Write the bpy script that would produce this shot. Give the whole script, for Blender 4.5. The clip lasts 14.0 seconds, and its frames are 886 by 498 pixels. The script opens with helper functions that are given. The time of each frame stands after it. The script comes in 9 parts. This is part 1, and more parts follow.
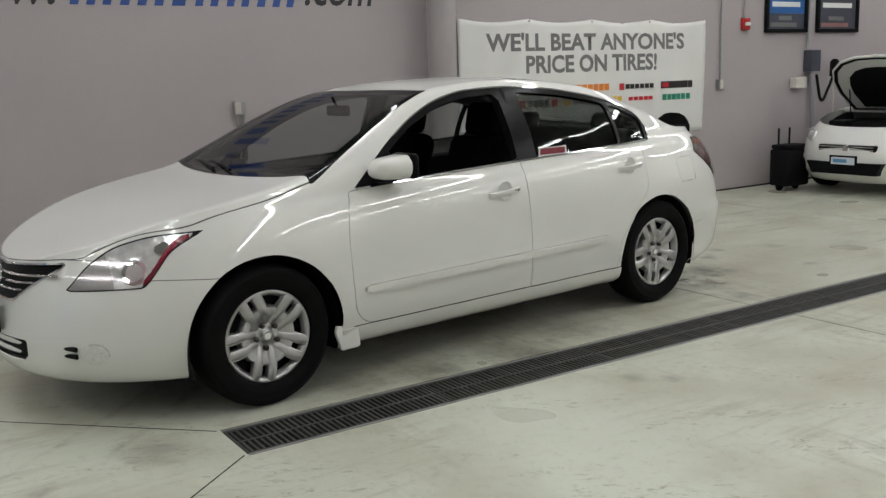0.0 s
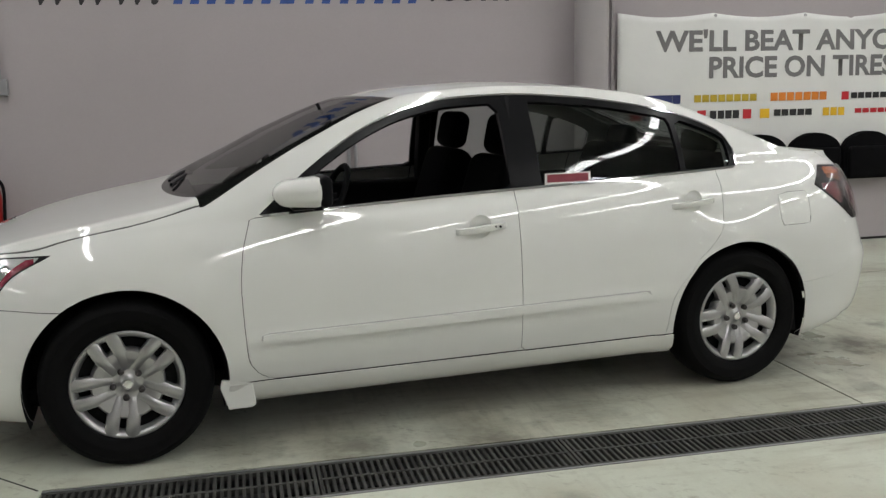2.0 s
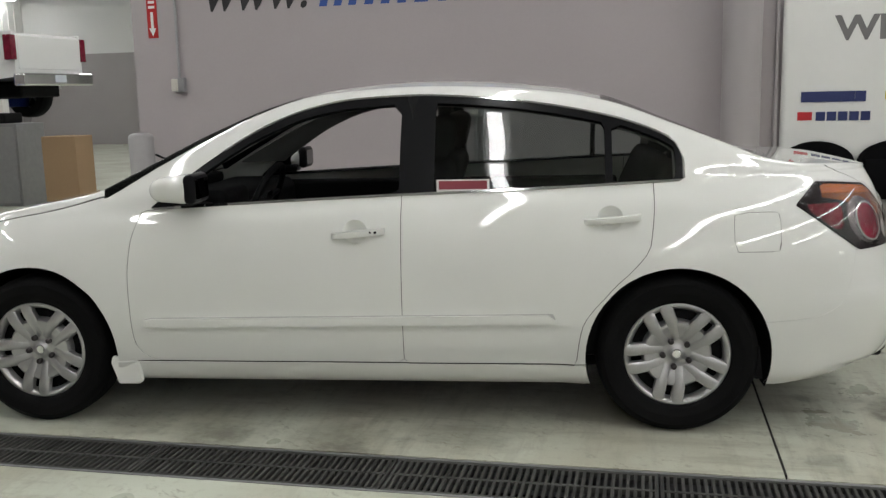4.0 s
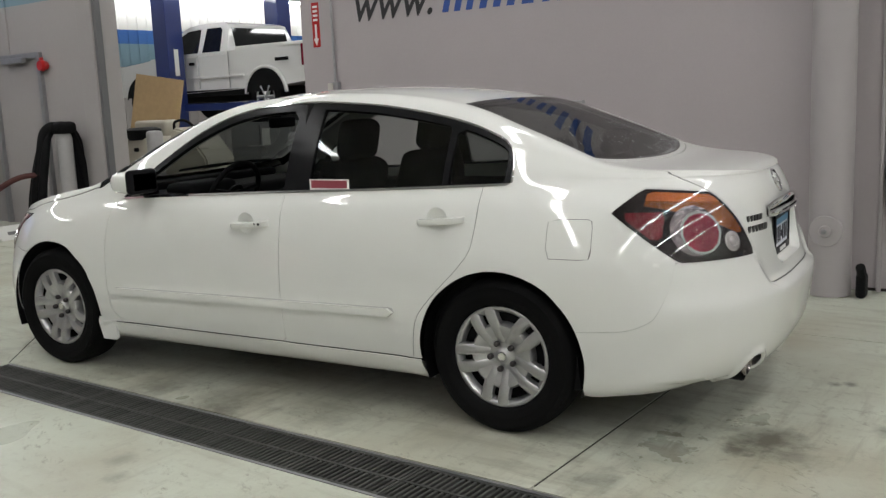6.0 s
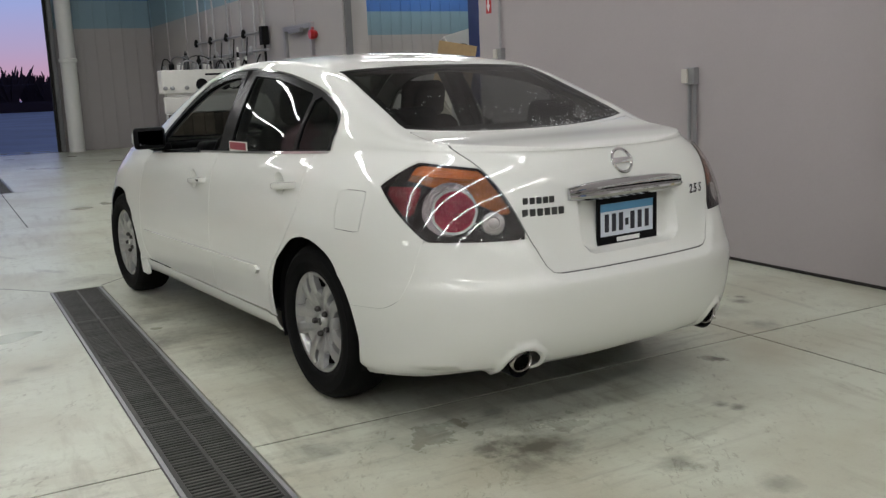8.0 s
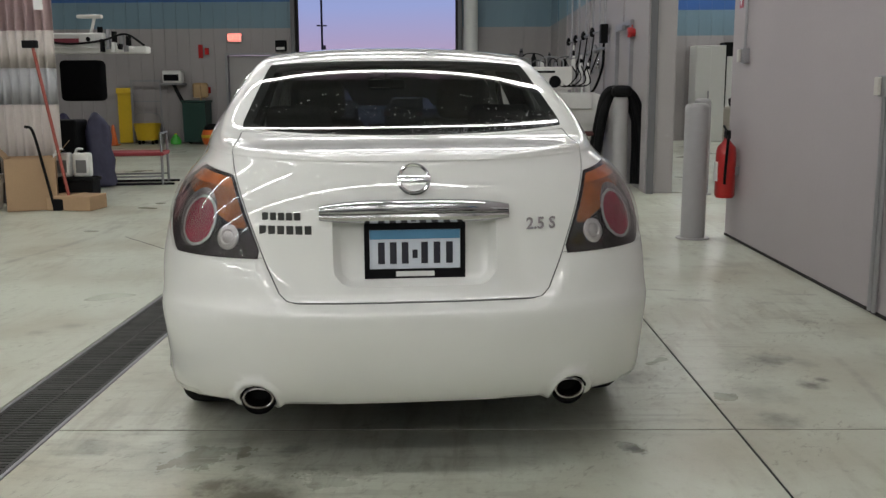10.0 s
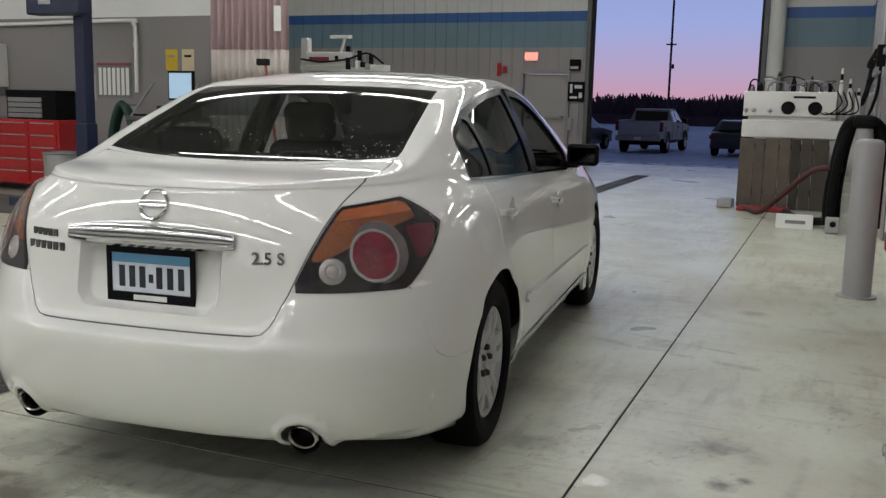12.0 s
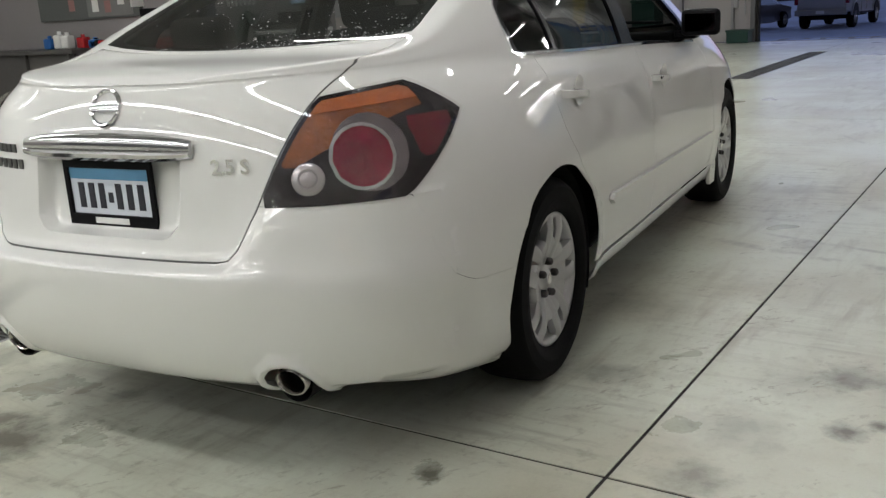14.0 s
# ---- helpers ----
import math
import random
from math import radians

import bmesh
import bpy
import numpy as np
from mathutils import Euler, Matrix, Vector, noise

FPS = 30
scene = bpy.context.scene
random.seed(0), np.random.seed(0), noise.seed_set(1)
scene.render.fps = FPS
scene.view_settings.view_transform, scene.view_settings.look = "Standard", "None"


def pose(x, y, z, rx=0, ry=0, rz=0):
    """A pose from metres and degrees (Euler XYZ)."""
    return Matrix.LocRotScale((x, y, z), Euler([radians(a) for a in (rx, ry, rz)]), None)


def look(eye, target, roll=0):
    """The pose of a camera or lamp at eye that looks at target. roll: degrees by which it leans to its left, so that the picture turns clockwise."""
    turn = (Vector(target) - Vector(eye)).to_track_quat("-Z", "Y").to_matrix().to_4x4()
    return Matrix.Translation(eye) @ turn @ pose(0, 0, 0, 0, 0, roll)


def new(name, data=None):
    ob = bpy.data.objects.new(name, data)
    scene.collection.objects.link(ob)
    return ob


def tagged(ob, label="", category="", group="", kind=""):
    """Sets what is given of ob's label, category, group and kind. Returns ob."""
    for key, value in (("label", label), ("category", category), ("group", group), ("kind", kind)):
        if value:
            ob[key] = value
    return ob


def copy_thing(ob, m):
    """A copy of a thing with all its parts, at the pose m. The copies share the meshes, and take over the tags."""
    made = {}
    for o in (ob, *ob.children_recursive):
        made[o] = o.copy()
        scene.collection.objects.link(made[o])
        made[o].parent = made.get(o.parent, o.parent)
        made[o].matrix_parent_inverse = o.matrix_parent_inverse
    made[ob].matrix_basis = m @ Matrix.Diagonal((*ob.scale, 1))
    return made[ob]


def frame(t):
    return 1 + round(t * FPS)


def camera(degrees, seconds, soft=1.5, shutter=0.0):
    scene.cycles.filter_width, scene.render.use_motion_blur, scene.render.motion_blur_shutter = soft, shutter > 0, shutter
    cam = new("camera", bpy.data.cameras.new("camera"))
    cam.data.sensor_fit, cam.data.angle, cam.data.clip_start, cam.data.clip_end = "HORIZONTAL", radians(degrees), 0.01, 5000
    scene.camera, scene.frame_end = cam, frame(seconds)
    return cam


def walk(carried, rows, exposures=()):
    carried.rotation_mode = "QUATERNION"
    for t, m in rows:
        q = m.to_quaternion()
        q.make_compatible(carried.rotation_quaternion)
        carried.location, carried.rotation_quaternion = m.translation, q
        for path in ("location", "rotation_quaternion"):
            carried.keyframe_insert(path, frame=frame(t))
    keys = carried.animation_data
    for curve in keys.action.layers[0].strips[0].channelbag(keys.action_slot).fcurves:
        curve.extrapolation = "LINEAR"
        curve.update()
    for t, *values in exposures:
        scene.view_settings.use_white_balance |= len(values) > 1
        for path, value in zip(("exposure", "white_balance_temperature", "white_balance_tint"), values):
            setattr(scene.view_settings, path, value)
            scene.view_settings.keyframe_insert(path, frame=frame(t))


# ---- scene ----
cam = camera(50.9, 14.0, soft=1.4)
PATH = [
    (0, (-2.853, -4.884, 1.467), (-1.787, -3.231, 1.105), -1.9),
    (0.5, (-2.393, -4.801, 1.449), (-1.46, -3.078, 1.049), 0.3),
    (1, (-1.916, -4.708, 1.466), (-1.131, -2.898, 1.14), -2.1),
    (1.5, (-1.413, -4.657, 1.462), (-0.803, -2.783, 1.122), -0.5),
    (2, (-0.846, -4.643, 1.429), (-0.422, -2.718, 1.093), -1.3),
    (2.5, (-0.284, -4.636, 1.39), (-0.008, -2.69, 1.02), -1.3),
    (3, (0.221, -4.601, 1.354), (0.309, -2.635, 0.998), -1.2),
    (3.2, (0.432, -4.614, 1.367), (0.422, -2.644, 1.024), -0.8),
    (5.3, (2.758, -4.181, 1.46), (1.779, -2.462, 1.165), -3.4),
    (5.5, (2.961, -4.127, 1.446), (1.922, -2.442, 1.16), -2.9),
    (6, (3.485, -3.86, 1.411), (2.322, -2.266, 1.086), -2.5),
    (6.5, (3.973, -3.491, 1.395), (2.669, -2.013, 1.052), -2.6),
    (7, (4.374, -3.03, 1.349), (2.914, -1.703, 1.02), -2.7),
    (7.2, (4.558, -2.859, 1.355), (3.056, -1.58, 1.023), -1.9),
    (9.3, (5.303, -0.472, 1.258), (3.348, -0.213, 0.925), -1.6),
    (9.5, (5.285, -0.228, 1.262), (3.323, -0.014, 0.943), 0.4),
    (10, (5.186, 0.355, 1.265), (3.215, 0.336, 0.927), -0.3),
    (10.5, (5.077, 0.907, 1.286), (3.13, 0.601, 0.947), -0.4),
    (11, (4.936, 1.407, 1.307), (3.027, 0.892, 1.003), -0.7),
    (11.5, (4.8, 1.856, 1.319), (2.96, 1.144, 0.991), -0.8),
    (12, (4.613, 2.18, 1.32), (2.788, 1.422, 1.012), 1.3),
    (12.5, (4.444, 2.331, 1.311), (2.695, 1.423, 0.969), 1.6),
    (13, (4.337, 2.367, 1.315), (2.613, 1.412, 0.976), 1.0),
    (13.5, (4.209, 2.366, 1.283), (2.504, 1.398, 0.888), -0.4),
    (13.7, (4.102, 2.348, 1.255), (2.408, 1.375, 0.828), -1.3),
    (14, (3.855, 2.298, 1.199), (2.244, 1.227, 0.692), -3.4),
]
walk(cam, [(t, look(eye, target, roll)) for t, eye, target, roll in PATH], exposures=((0.0, -0.02), (3.0, 0.06), (5.5, 0.08), (7.0, 0.08), (9.5, -0.02), (11.0, 0.0), (12.0, 0.10), (12.5, 0.20), (13.3, 0.24), (14.0, 0.36)))

# ---- world: dusk outside ----
world = bpy.data.worlds.new("dusk")
scene.world = world
world.use_nodes = True
_wn = world.node_tree.nodes
_bg = _wn["Background"]
_sky = _wn.new("ShaderNodeTexSky")
_sky.sky_type = "NISHITA"
_sky.sun_disc = False
_sky.sun_elevation = radians(-4.0)
_sky.sun_rotation = radians(-80)
world.node_tree.links.new(_sky.outputs["Color"], _bg.inputs["Color"])
_bg.inputs["Strength"].default_value = 3.5
scene.view_settings.exposure = 0.0

TUBE_STRENGTH = 22.0      # the lit lenses of the strip lights under the roof
LIGHT_ROWS = (-11.2, -7.2, -3.2, 0.8, 4.4, 7.8, 11.2)
LIGHT_COLUMNS = (-11.25, -8.95, -6.35, -3.75, -1.15, 1.45)
BAY_ROWS = (-11.0, -7.2, -3.4)
BAY_COLUMNS = (4.6, 7.6, 10.6, 13.6, 17.0)
SKY_STRENGTH = 0.9

# ---- materials ----
MATS = {}


def mat(name, color, rough=0.5, metal=0.0, coat=0.0, grain=0.0, grain_scale=20.0, blotch=0.0, blotch_scale=1.5,
        bump=0.0, bump_scale=80.0, island=0.0, random=0.0, bands=0.0, band_scale=40.0, emit=0.0, emit_color=None, alpha=1.0, transmission=0.0, spec=0.5, ior=1.45, coat_ior=1.5):
    """A principled material with variation at two scales and fine relief."""
    if name in MATS:
        return MATS[name]
    m = bpy.data.materials.new(name)
    MATS[name] = m
    m.use_nodes = True
    nt = m.node_tree
    n, l = nt.nodes, nt.links
    b = n["Principled BSDF"]
    b.inputs["Base Color"].default_value = (*color, 1)
    b.inputs["Roughness"].default_value = rough
    b.inputs["Metallic"].default_value = metal
    b.inputs["Coat Weight"].default_value = coat
    b.inputs["Coat Roughness"].default_value = 0.02
    b.inputs["Coat IOR"].default_value = coat_ior
    b.inputs["Specular IOR Level"].default_value = spec
    b.inputs["IOR"].default_value = ior
    b.inputs["Transmission Weight"].default_value = transmission
    b.inputs["Alpha"].default_value = alpha
    if emit:
        b.inputs["Emission Color"].default_value = (*(emit_color or color), 1)
        b.inputs["Emission Strength"].default_value = emit
    tc = n.new("ShaderNodeTexCoord")
    col = None

    def value_chain(fac_socket, lo, hi, previous):
        mr = n.new("ShaderNodeMapRange")
        mr.inputs["To Min"].default_value, mr.inputs["To Max"].default_value = lo, hi
        l.new(fac_socket, mr.inputs["Value"])
        if previous is None:
            return mr.outputs["Result"]
        mu = n.new("ShaderNodeMath")
        mu.operation = "MULTIPLY"
        l.new(previous, mu.inputs[0])
        l.new(mr.outputs["Result"], mu.inputs[1])
        return mu.outputs[0]

    val = None
    for amount, scale, detail in ((grain, grain_scale, 4), (blotch, blotch_scale, 5)):
        if amount:
            t = n.new("ShaderNodeTexNoise")
            t.inputs["Scale"].default_value, t.inputs["Detail"].default_value = scale, detail
            l.new(tc.outputs["Object"], t.inputs["Vector"])
            val = value_chain(t.outputs["Fac"], 1 - amount, 1 + amount, val)
    if bands:
        t = n.new("ShaderNodeTexWave")
        t.bands_direction = "Z"
        t.inputs["Scale"].default_value, t.inputs["Distortion"].default_value, t.inputs["Detail"].default_value = band_scale, 1.5, 2
        l.new(tc.outputs["Object"], t.inputs["Vector"])
        val = value_chain(t.outputs["Fac"], 1 - bands, 1 + bands, val)
    if random:
        o = n.new("ShaderNodeObjectInfo")
        val = value_chain(o.outputs["Random"], 1 - random, 1 + random, val)
    if island:
        g = n.new("ShaderNodeNewGeometry")
        val = value_chain(g.outputs["Random Per Island"], 1 - island, 1 + island, val)
    if val is not None:
        mx = n.new("ShaderNodeMix")
        mx.data_type, mx.blend_type = "RGBA", "MULTIPLY"
        mx.inputs["Factor"].default_value = 1
        mx.inputs["A"].default_value = (*color, 1)
        l.new(val, mx.inputs["B"])
        l.new(mx.outputs["Result"], b.inputs["Base Color"])
    if bump:
        t = n.new("ShaderNodeTexNoise")
        t.inputs["Scale"].default_value, t.inputs["Detail"].default_value = bump_scale, 3
        l.new(tc.outputs["Object"], t.inputs["Vector"])
        bp = n.new("ShaderNodeBump")
        bp.inputs["Strength"].default_value, bp.inputs["Distance"].default_value = bump, 0.01
        l.new(t.outputs["Fac"], bp.inputs["Height"])
        l.new(bp.outputs["Normal"], b.inputs["Normal"])
    return m


PAINT = mat("white_car_paint", (0.71, 0.715, 0.685), rough=0.45, coat=1.0, coat_ior=1.65, grain=0.01, grain_scale=400, blotch=0.015, blotch_scale=3)
GAP = mat("panel_gap", (0.10, 0.10, 0.10), rough=0.7)
FRAMEM = mat("gloss_black_frame", (0.010, 0.010, 0.011), rough=0.2, spec=0.12, grain=0.05)
TRIM = mat("black_trim", (0.008, 0.008, 0.009), rough=0.33, coat=0.0, spec=0.06, grain=0.05)
RUBBER = mat("tyre_rubber", (0.0042, 0.0042, 0.0044), rough=0.75, spec=0.12, grain=0.2, grain_scale=60, bump=0.15, bump_scale=300)
DARK = mat("dark_plastic", (0.0055, 0.0055, 0.006), rough=0.62, spec=0.14, grain=0.1, grain_scale=120, bump=0.1, bump_scale=400)
# darkened chrome: its dim reflections are put into the colour
TIPM = mat("sooty_chrome", (0.48, 0.45, 0.44), rough=0.16, metal=1.0, grain=0.3, grain_scale=30)
CHROME = mat("chrome", (0.75, 0.75, 0.76), rough=0.08, metal=1.0, grain=0.02)
SILVER = mat("silver_wheel", (0.44, 0.44, 0.445), rough=0.28, metal=0.75, coat=0.3, grain=0.04, grain_scale=90)
FABRIC = mat("dark_seat_cloth", (0.0045, 0.0045, 0.005), rough=0.95, spec=0.08, grain=0.25, grain_scale=300)
STEEL = mat("grey_steel", (0.32, 0.32, 0.33), rough=0.42, metal=0.7, grain=0.12, grain_scale=15)
WALLP = mat("mauve_grey_wall_paint", (0.395, 0.358, 0.366), rough=0.55, grain=0.03, grain_scale=60, blotch=0.08, blotch_scale=0.6, bump=0.04, bump_scale=150)

# ---- helpers for building ----
def part(name, bm, material, parent=None, label="", smooth=None):
    """Links a bmesh as one mesh object under a thing or a part."""
    me = bpy.data.meshes.new(name)
    bmesh.ops.recalc_face_normals(bm, faces=bm.faces)
    bm.to_mesh(me)
    bm.free()
    me.materials.append(material)
    if smooth is not None:
        me.shade_smooth()
        me.set_sharp_from_angle(angle=radians(smooth))
    ob = new(name, me)
    if parent is not None:
        ob.parent = parent
    if label:
        ob["label"] = label
    return ob


def thing(name, label, category, m=None, group="", kind=""):
    ob = new(name)
    ob.empty_display_size = 0.1
    if m is not None:
        ob.matrix_basis = m
    return tagged(ob, label, category, group, kind)


def box(bm, x0, x1, y0, y1, z0, z1, bevel=0.0, seg=2):
    """A box between two corners, with rounded edges."""
    r = bmesh.ops.create_cube(bm, size=1)
    bmesh.ops.transform(bm, verts=r["verts"], matrix=Matrix.LocRotScale(
        ((x0 + x1) / 2, (y0 + y1) / 2, (z0 + z1) / 2), None, (abs(x1 - x0), abs(y1 - y0), abs(z1 - z0))))
    if bevel:
        edges = list({e for v in r["verts"] for e in v.link_edges})
        bmesh.ops.bevel(bm, geom=edges, offset=bevel, segments=seg, affect="EDGES", profile=0.5)
    return bm


def tube(bm, points, radius, seg=10, cap=True):
    """A round bar or hose along points; radius: one number or one for each point."""
    points = [Vector(p) for p in points]
    radii = radius if isinstance(radius, (list, tuple)) else [radius] * len(points)
    rings, side = [], None
    for i, p in enumerate(points):
        d = (points[min(i + 1, len(points) - 1)] - points[max(i - 1, 0)]).normalized()
        if side is None:
            side = d.orthogonal().normalized()
        side = (side - d * side.dot(d)).normalized()
        up = d.cross(side)
        rings.append([bm.verts.new(p + (side * math.cos(a) + up * math.sin(a)) * radii[i]) for a in (2 * math.pi * k / seg for k in range(seg))])
    for a, b in zip(rings, rings[1:]):
        for k in range(seg):
            bm.faces.new((a[k], a[(k + 1) % seg], b[(k + 1) % seg], b[k]))
    if cap:
        bm.faces.new(rings[0][::-1])
        bm.faces.new(rings[-1])
    return bm


def lathe(bm, profile, seg=32, m=None):
    """A turned shape: profile of (radius, height) round z, moved by m."""
    m = m or Matrix()
    rings = []
    for r, z in profile:
        if r < 1e-5:
            rings.append([bm.verts.new(m @ Vector((0, 0, z)))])
        else:
            rings.append([bm.verts.new(m @ Vector((r * math.cos(2 * math.pi * k / seg), r * math.sin(2 * math.pi * k / seg), z))) for k in range(seg)])
    for a, b in zip(rings, rings[1:]):
        for k in range(seg):
            j = (k + 1) % seg
            if len(a) == 1 and len(b) == 1:
                continue
            if len(a) == 1:
                bm.faces.new((a[0], b[j], b[k]))
            elif len(b) == 1:
                bm.faces.new((a[k], a[j], b[0]))
            else:
                bm.faces.new((a[k], a[j], b[j], b[k]))
    return bm


def smooth_path(points, n=8):
    """Points along a smooth curve through the given ones."""
    p = [Vector(q) for q in points]
    p = [2 * p[0] - p[1]] + p + [2 * p[-1] - p[-2]]
    out = []
    for a, b, c, d in zip(p, p[1:], p[2:], p[3:]):
        for k in range(n):
            t = k / n
            out.append(0.5 * ((2 * b) + (c - a) * t + (2 * a - 5 * b + 4 * c - d) * t * t + (3 * b - a - 3 * c + d) * t ** 3))
    out.append(p[-2])
    return out


def prism(bm, outline, depth, m=None):
    """A flat outline of (a, b) in the x-z plane, thickened along y, moved by m."""
    m = m or Matrix()
    front = [bm.verts.new(m @ Vector((a, 0, b))) for a, b in outline]
    back = [bm.verts.new(m @ Vector((a, depth, b))) for a, b in outline]
    bm.faces.new(front)
    bm.faces.new(back[::-1])
    for k in range(len(front)):
        j = (k + 1) % len(front)
        bm.faces.new((front[k], back[k], back[j], front[j]))
    return bm


def B():
    return bmesh.new()


# ---- the hall ----
X_END, X_BACK, Y_LEFT, Y_RIGHT, Z_ROOF = -17.8, 13.0, -12.5, 22.0, 5.6
Y_WALL = 2.74


def structure(name, bm, material, label, category="structure"):
    return tagged(part(name, bm, material), label, category, kind="structure")


STAINS = ((2.41, -0.26, 0.19, 0.85), (2.55, -0.40, 0.12, 0.5), (2.03, -0.22, 0.07, 0.6), (2.10, -0.62, 0.26, 0.35), (1.74, 1.61, 0.12, 0.6), (1.31, 1.91, 0.07, 0.9), (1.24, 1.98, 0.04, 0.9),
          (1.42, 1.64, 0.17, 0.4), (0.92, 1.85, 0.13, 0.65), (1.20, 1.14, 0.13, 0.55), (1.02, 1.72, 0.18, 0.35), (0.98, 1.98, 0.10, 0.4), (-1.70, 1.78, 0.13, 0.5), (-0.61, 1.38, 0.16, 0.35),
          (2.03, 1.0, 0.06, 0.8), (2.82, 0.05, 0.09, 0.6), (2.48, 0.58, 0.04, 0.8), (2.54, 0.61, 0.04, 0.8), (0.26, -1.73, 0.08, 0.4), (0.05, -1.0, 0.30, 0.45), (-0.45, -1.02, 0.30, 0.45),
          (-0.9, -0.9, 0.25, 0.4), (0.6, -0.85, 0.30, 0.4), (2.35, -0.42, 0.08, 0.7), (3.58, 0.04, 0.14, 0.4), (3.1, 0.2, 0.09, 0.5), (0.4, -1.85, 0.07, 0.5),
          (-1.9, -1.2, 0.2, 0.4), (0.6, 0.2, 0.6, 0.5), (2.0, -0.95, 0.13, 0.5), (0.5, 0.95, 0.25, 0.35), (-1.3, -0.5, 0.35, 0.4), (3.2, -0.6, 0.07, 0.5), (0.2, 2.3, 0.07, 0.4), (-1.91, 1.09, 0.22, 0.35), (0.15, -1.12, 0.16, 0.6), (-0.4, -1.03, 0.14, 0.55))
WET = ((2.12, -0.50, 0.26), (2.30, -0.05, 0.18), (2.02, 0.98, 0.10), (1.48, 1.50, 0.12))
# centre, radius, half width and depth of tone of the curved tyre marks
TRACKS = ((-5.6, 3.0, 5.4, 0.05, 0.6), (-5.6, 3.0, 5.15, 0.03, 0.5), (-3.2, -9.0, 6.2, 0.05, 0.55), (-3.4, -9.3, 5.1, 0.05, 0.5), (-2.1, 2.0, 0.75, 0.10, 0.35),
          (0.0, -6.0, 8.45, 0.08, 0.3), (0.3, -6.0, 8.2, 0.03, 0.35), (3.0, -14.0, 10.5, 0.10, 0.3))


def floor_material():
    m = bpy.data.materials.new("sealed_concrete")
    m.use_nodes = True
    n, l = m.node_tree.nodes, m.node_tree.links
    b = n["Principled BSDF"]
    tc = n.new("ShaderNodeTexCoord")

    def noise_at(scale, detail, rough=0.6, distort=0.0):
        t = n.new("ShaderNodeTexNoise")
        for k, v in (("Scale", scale), ("Detail", detail), ("Roughness", rough), ("Distortion", distort)):
            t.inputs[k].default_value = v
        l.new(tc.outputs["Object"], t.inputs["Vector"])
        return t.outputs["Fac"]

    def step(fac, lo, hi, a, c):
        r = n.new("ShaderNodeMapRange")
        for k, v in (("From Min", lo), ("From Max", hi), ("To Min", a), ("To Max", c)):
            r.inputs[k].default_value = v
        l.new(fac, r.inputs["Value"])
        return r.outputs["Result"]

    def mix(kind, fac, a, c):
        x = n.new("ShaderNodeMix")
        x.data_type, x.blend_type = "RGBA", kind
        for k, v in (("Factor", fac), ("A", a), ("B", c)):
            if isinstance(v, (tuple, float, int)):
                x.inputs[k].default_value = v
            else:
                l.new(v, x.inputs[k])
        return x.outputs["Result"]

    def streak(scale, sx, sy, detail, rough=0.65, turn=0.0, kind="POINT"):
        mp = n.new("ShaderNodeMapping")
        mp.vector_type = kind
        mp.inputs["Scale"].default_value = (sx, sy, 1)
        mp.inputs["Rotation"].default_value = (0, 0, radians(turn))
        l.new(tc.outputs["Object"], mp.inputs["Vector"])
        t = n.new("ShaderNodeTexNoise")
        for k, v in (("Scale", scale), ("Detail", detail), ("Roughness", rough), ("Distortion", 0.4)):
            t.inputs[k].default_value = v
        l.new(mp.outputs["Vector"], t.inputs["Vector"])
        return t.outputs["Fac"]

    def times(a, c):
        x = n.new("ShaderNodeMath")
        x.operation = "MULTIPLY"
        l.new(a, x.inputs[0])
        l.new(c, x.inputs[1])
        return x.outputs[0]

    col = mix("MIX", step(noise_at(0.45, 3), 0.38, 0.62, 0, 1), (0.575, 0.605, 0.51, 1), (0.50, 0.515, 0.43, 1))
    col = mix("MIX", step(noise_at(1.1, 4, 0.55), 0.44, 0.68, 0, 0.75), col, (0.36, 0.335, 0.25, 1))                  # soft dirty drifts
    drift = step(noise_at(0.8, 2, 0.5), 0.42, 0.58, 0, 1)
    col = mix("MIX", times(drift, step(streak(1.8, 1.0, 6.0, 6, 0.62, 6), 0.49, 0.68, 0, 0.55)), col, (0.25, 0.23, 0.17, 1))       # brushed and scuffed streaks
    drift2 = step(noise_at(0.65, 2, 0.5), 0.46, 0.62, 0, 1)
    col = mix("MIX", times(drift2, step(streak(2.4, 7.0, 1.0, 6, 0.62, -14), 0.50, 0.68, 0, 0.5)), col, (0.24, 0.225, 0.18, 1))
    col = mix("MIX", step(noise_at(20.0, 6, 0.65), 0.54, 0.72, 0, 0.38), col, (0.32, 0.30, 0.24, 1))
    col = mix("MIX", times(drift2, step(noise_at(14.0, 5, 0.6), 0.57, 0.72, 0, 0.6)), col, (0.22, 0.205, 0.16, 1))              # small scuffs
    col = mix("MIX", step(noise_at(11.0, 4, 0.6), 0.66, 0.80, 0, 0.7), col, (0.15, 0.14, 0.115, 1))                            # drips
    rows = times(step(streak(1.4, 1.0, 0.3, 3, 0.5, -33, "TEXTURE"), 0.51, 0.60, 0, 1), step(streak(13.0, 1.0, 0.42, 4, 0.75, -33, "TEXTURE"), 0.55, 0.64, 0, 0.55))
    col = mix("MIX", rows, col, (0.19, 0.175, 0.125, 1))                                                             # crumbs and tread prints in broken rows
    col = mix("MULTIPLY", 1.0, col, step(noise_at(90.0, 3), 0.3, 0.7, 0.97, 1.02))
    fade = noise_at(2.2, 5, 0.7)
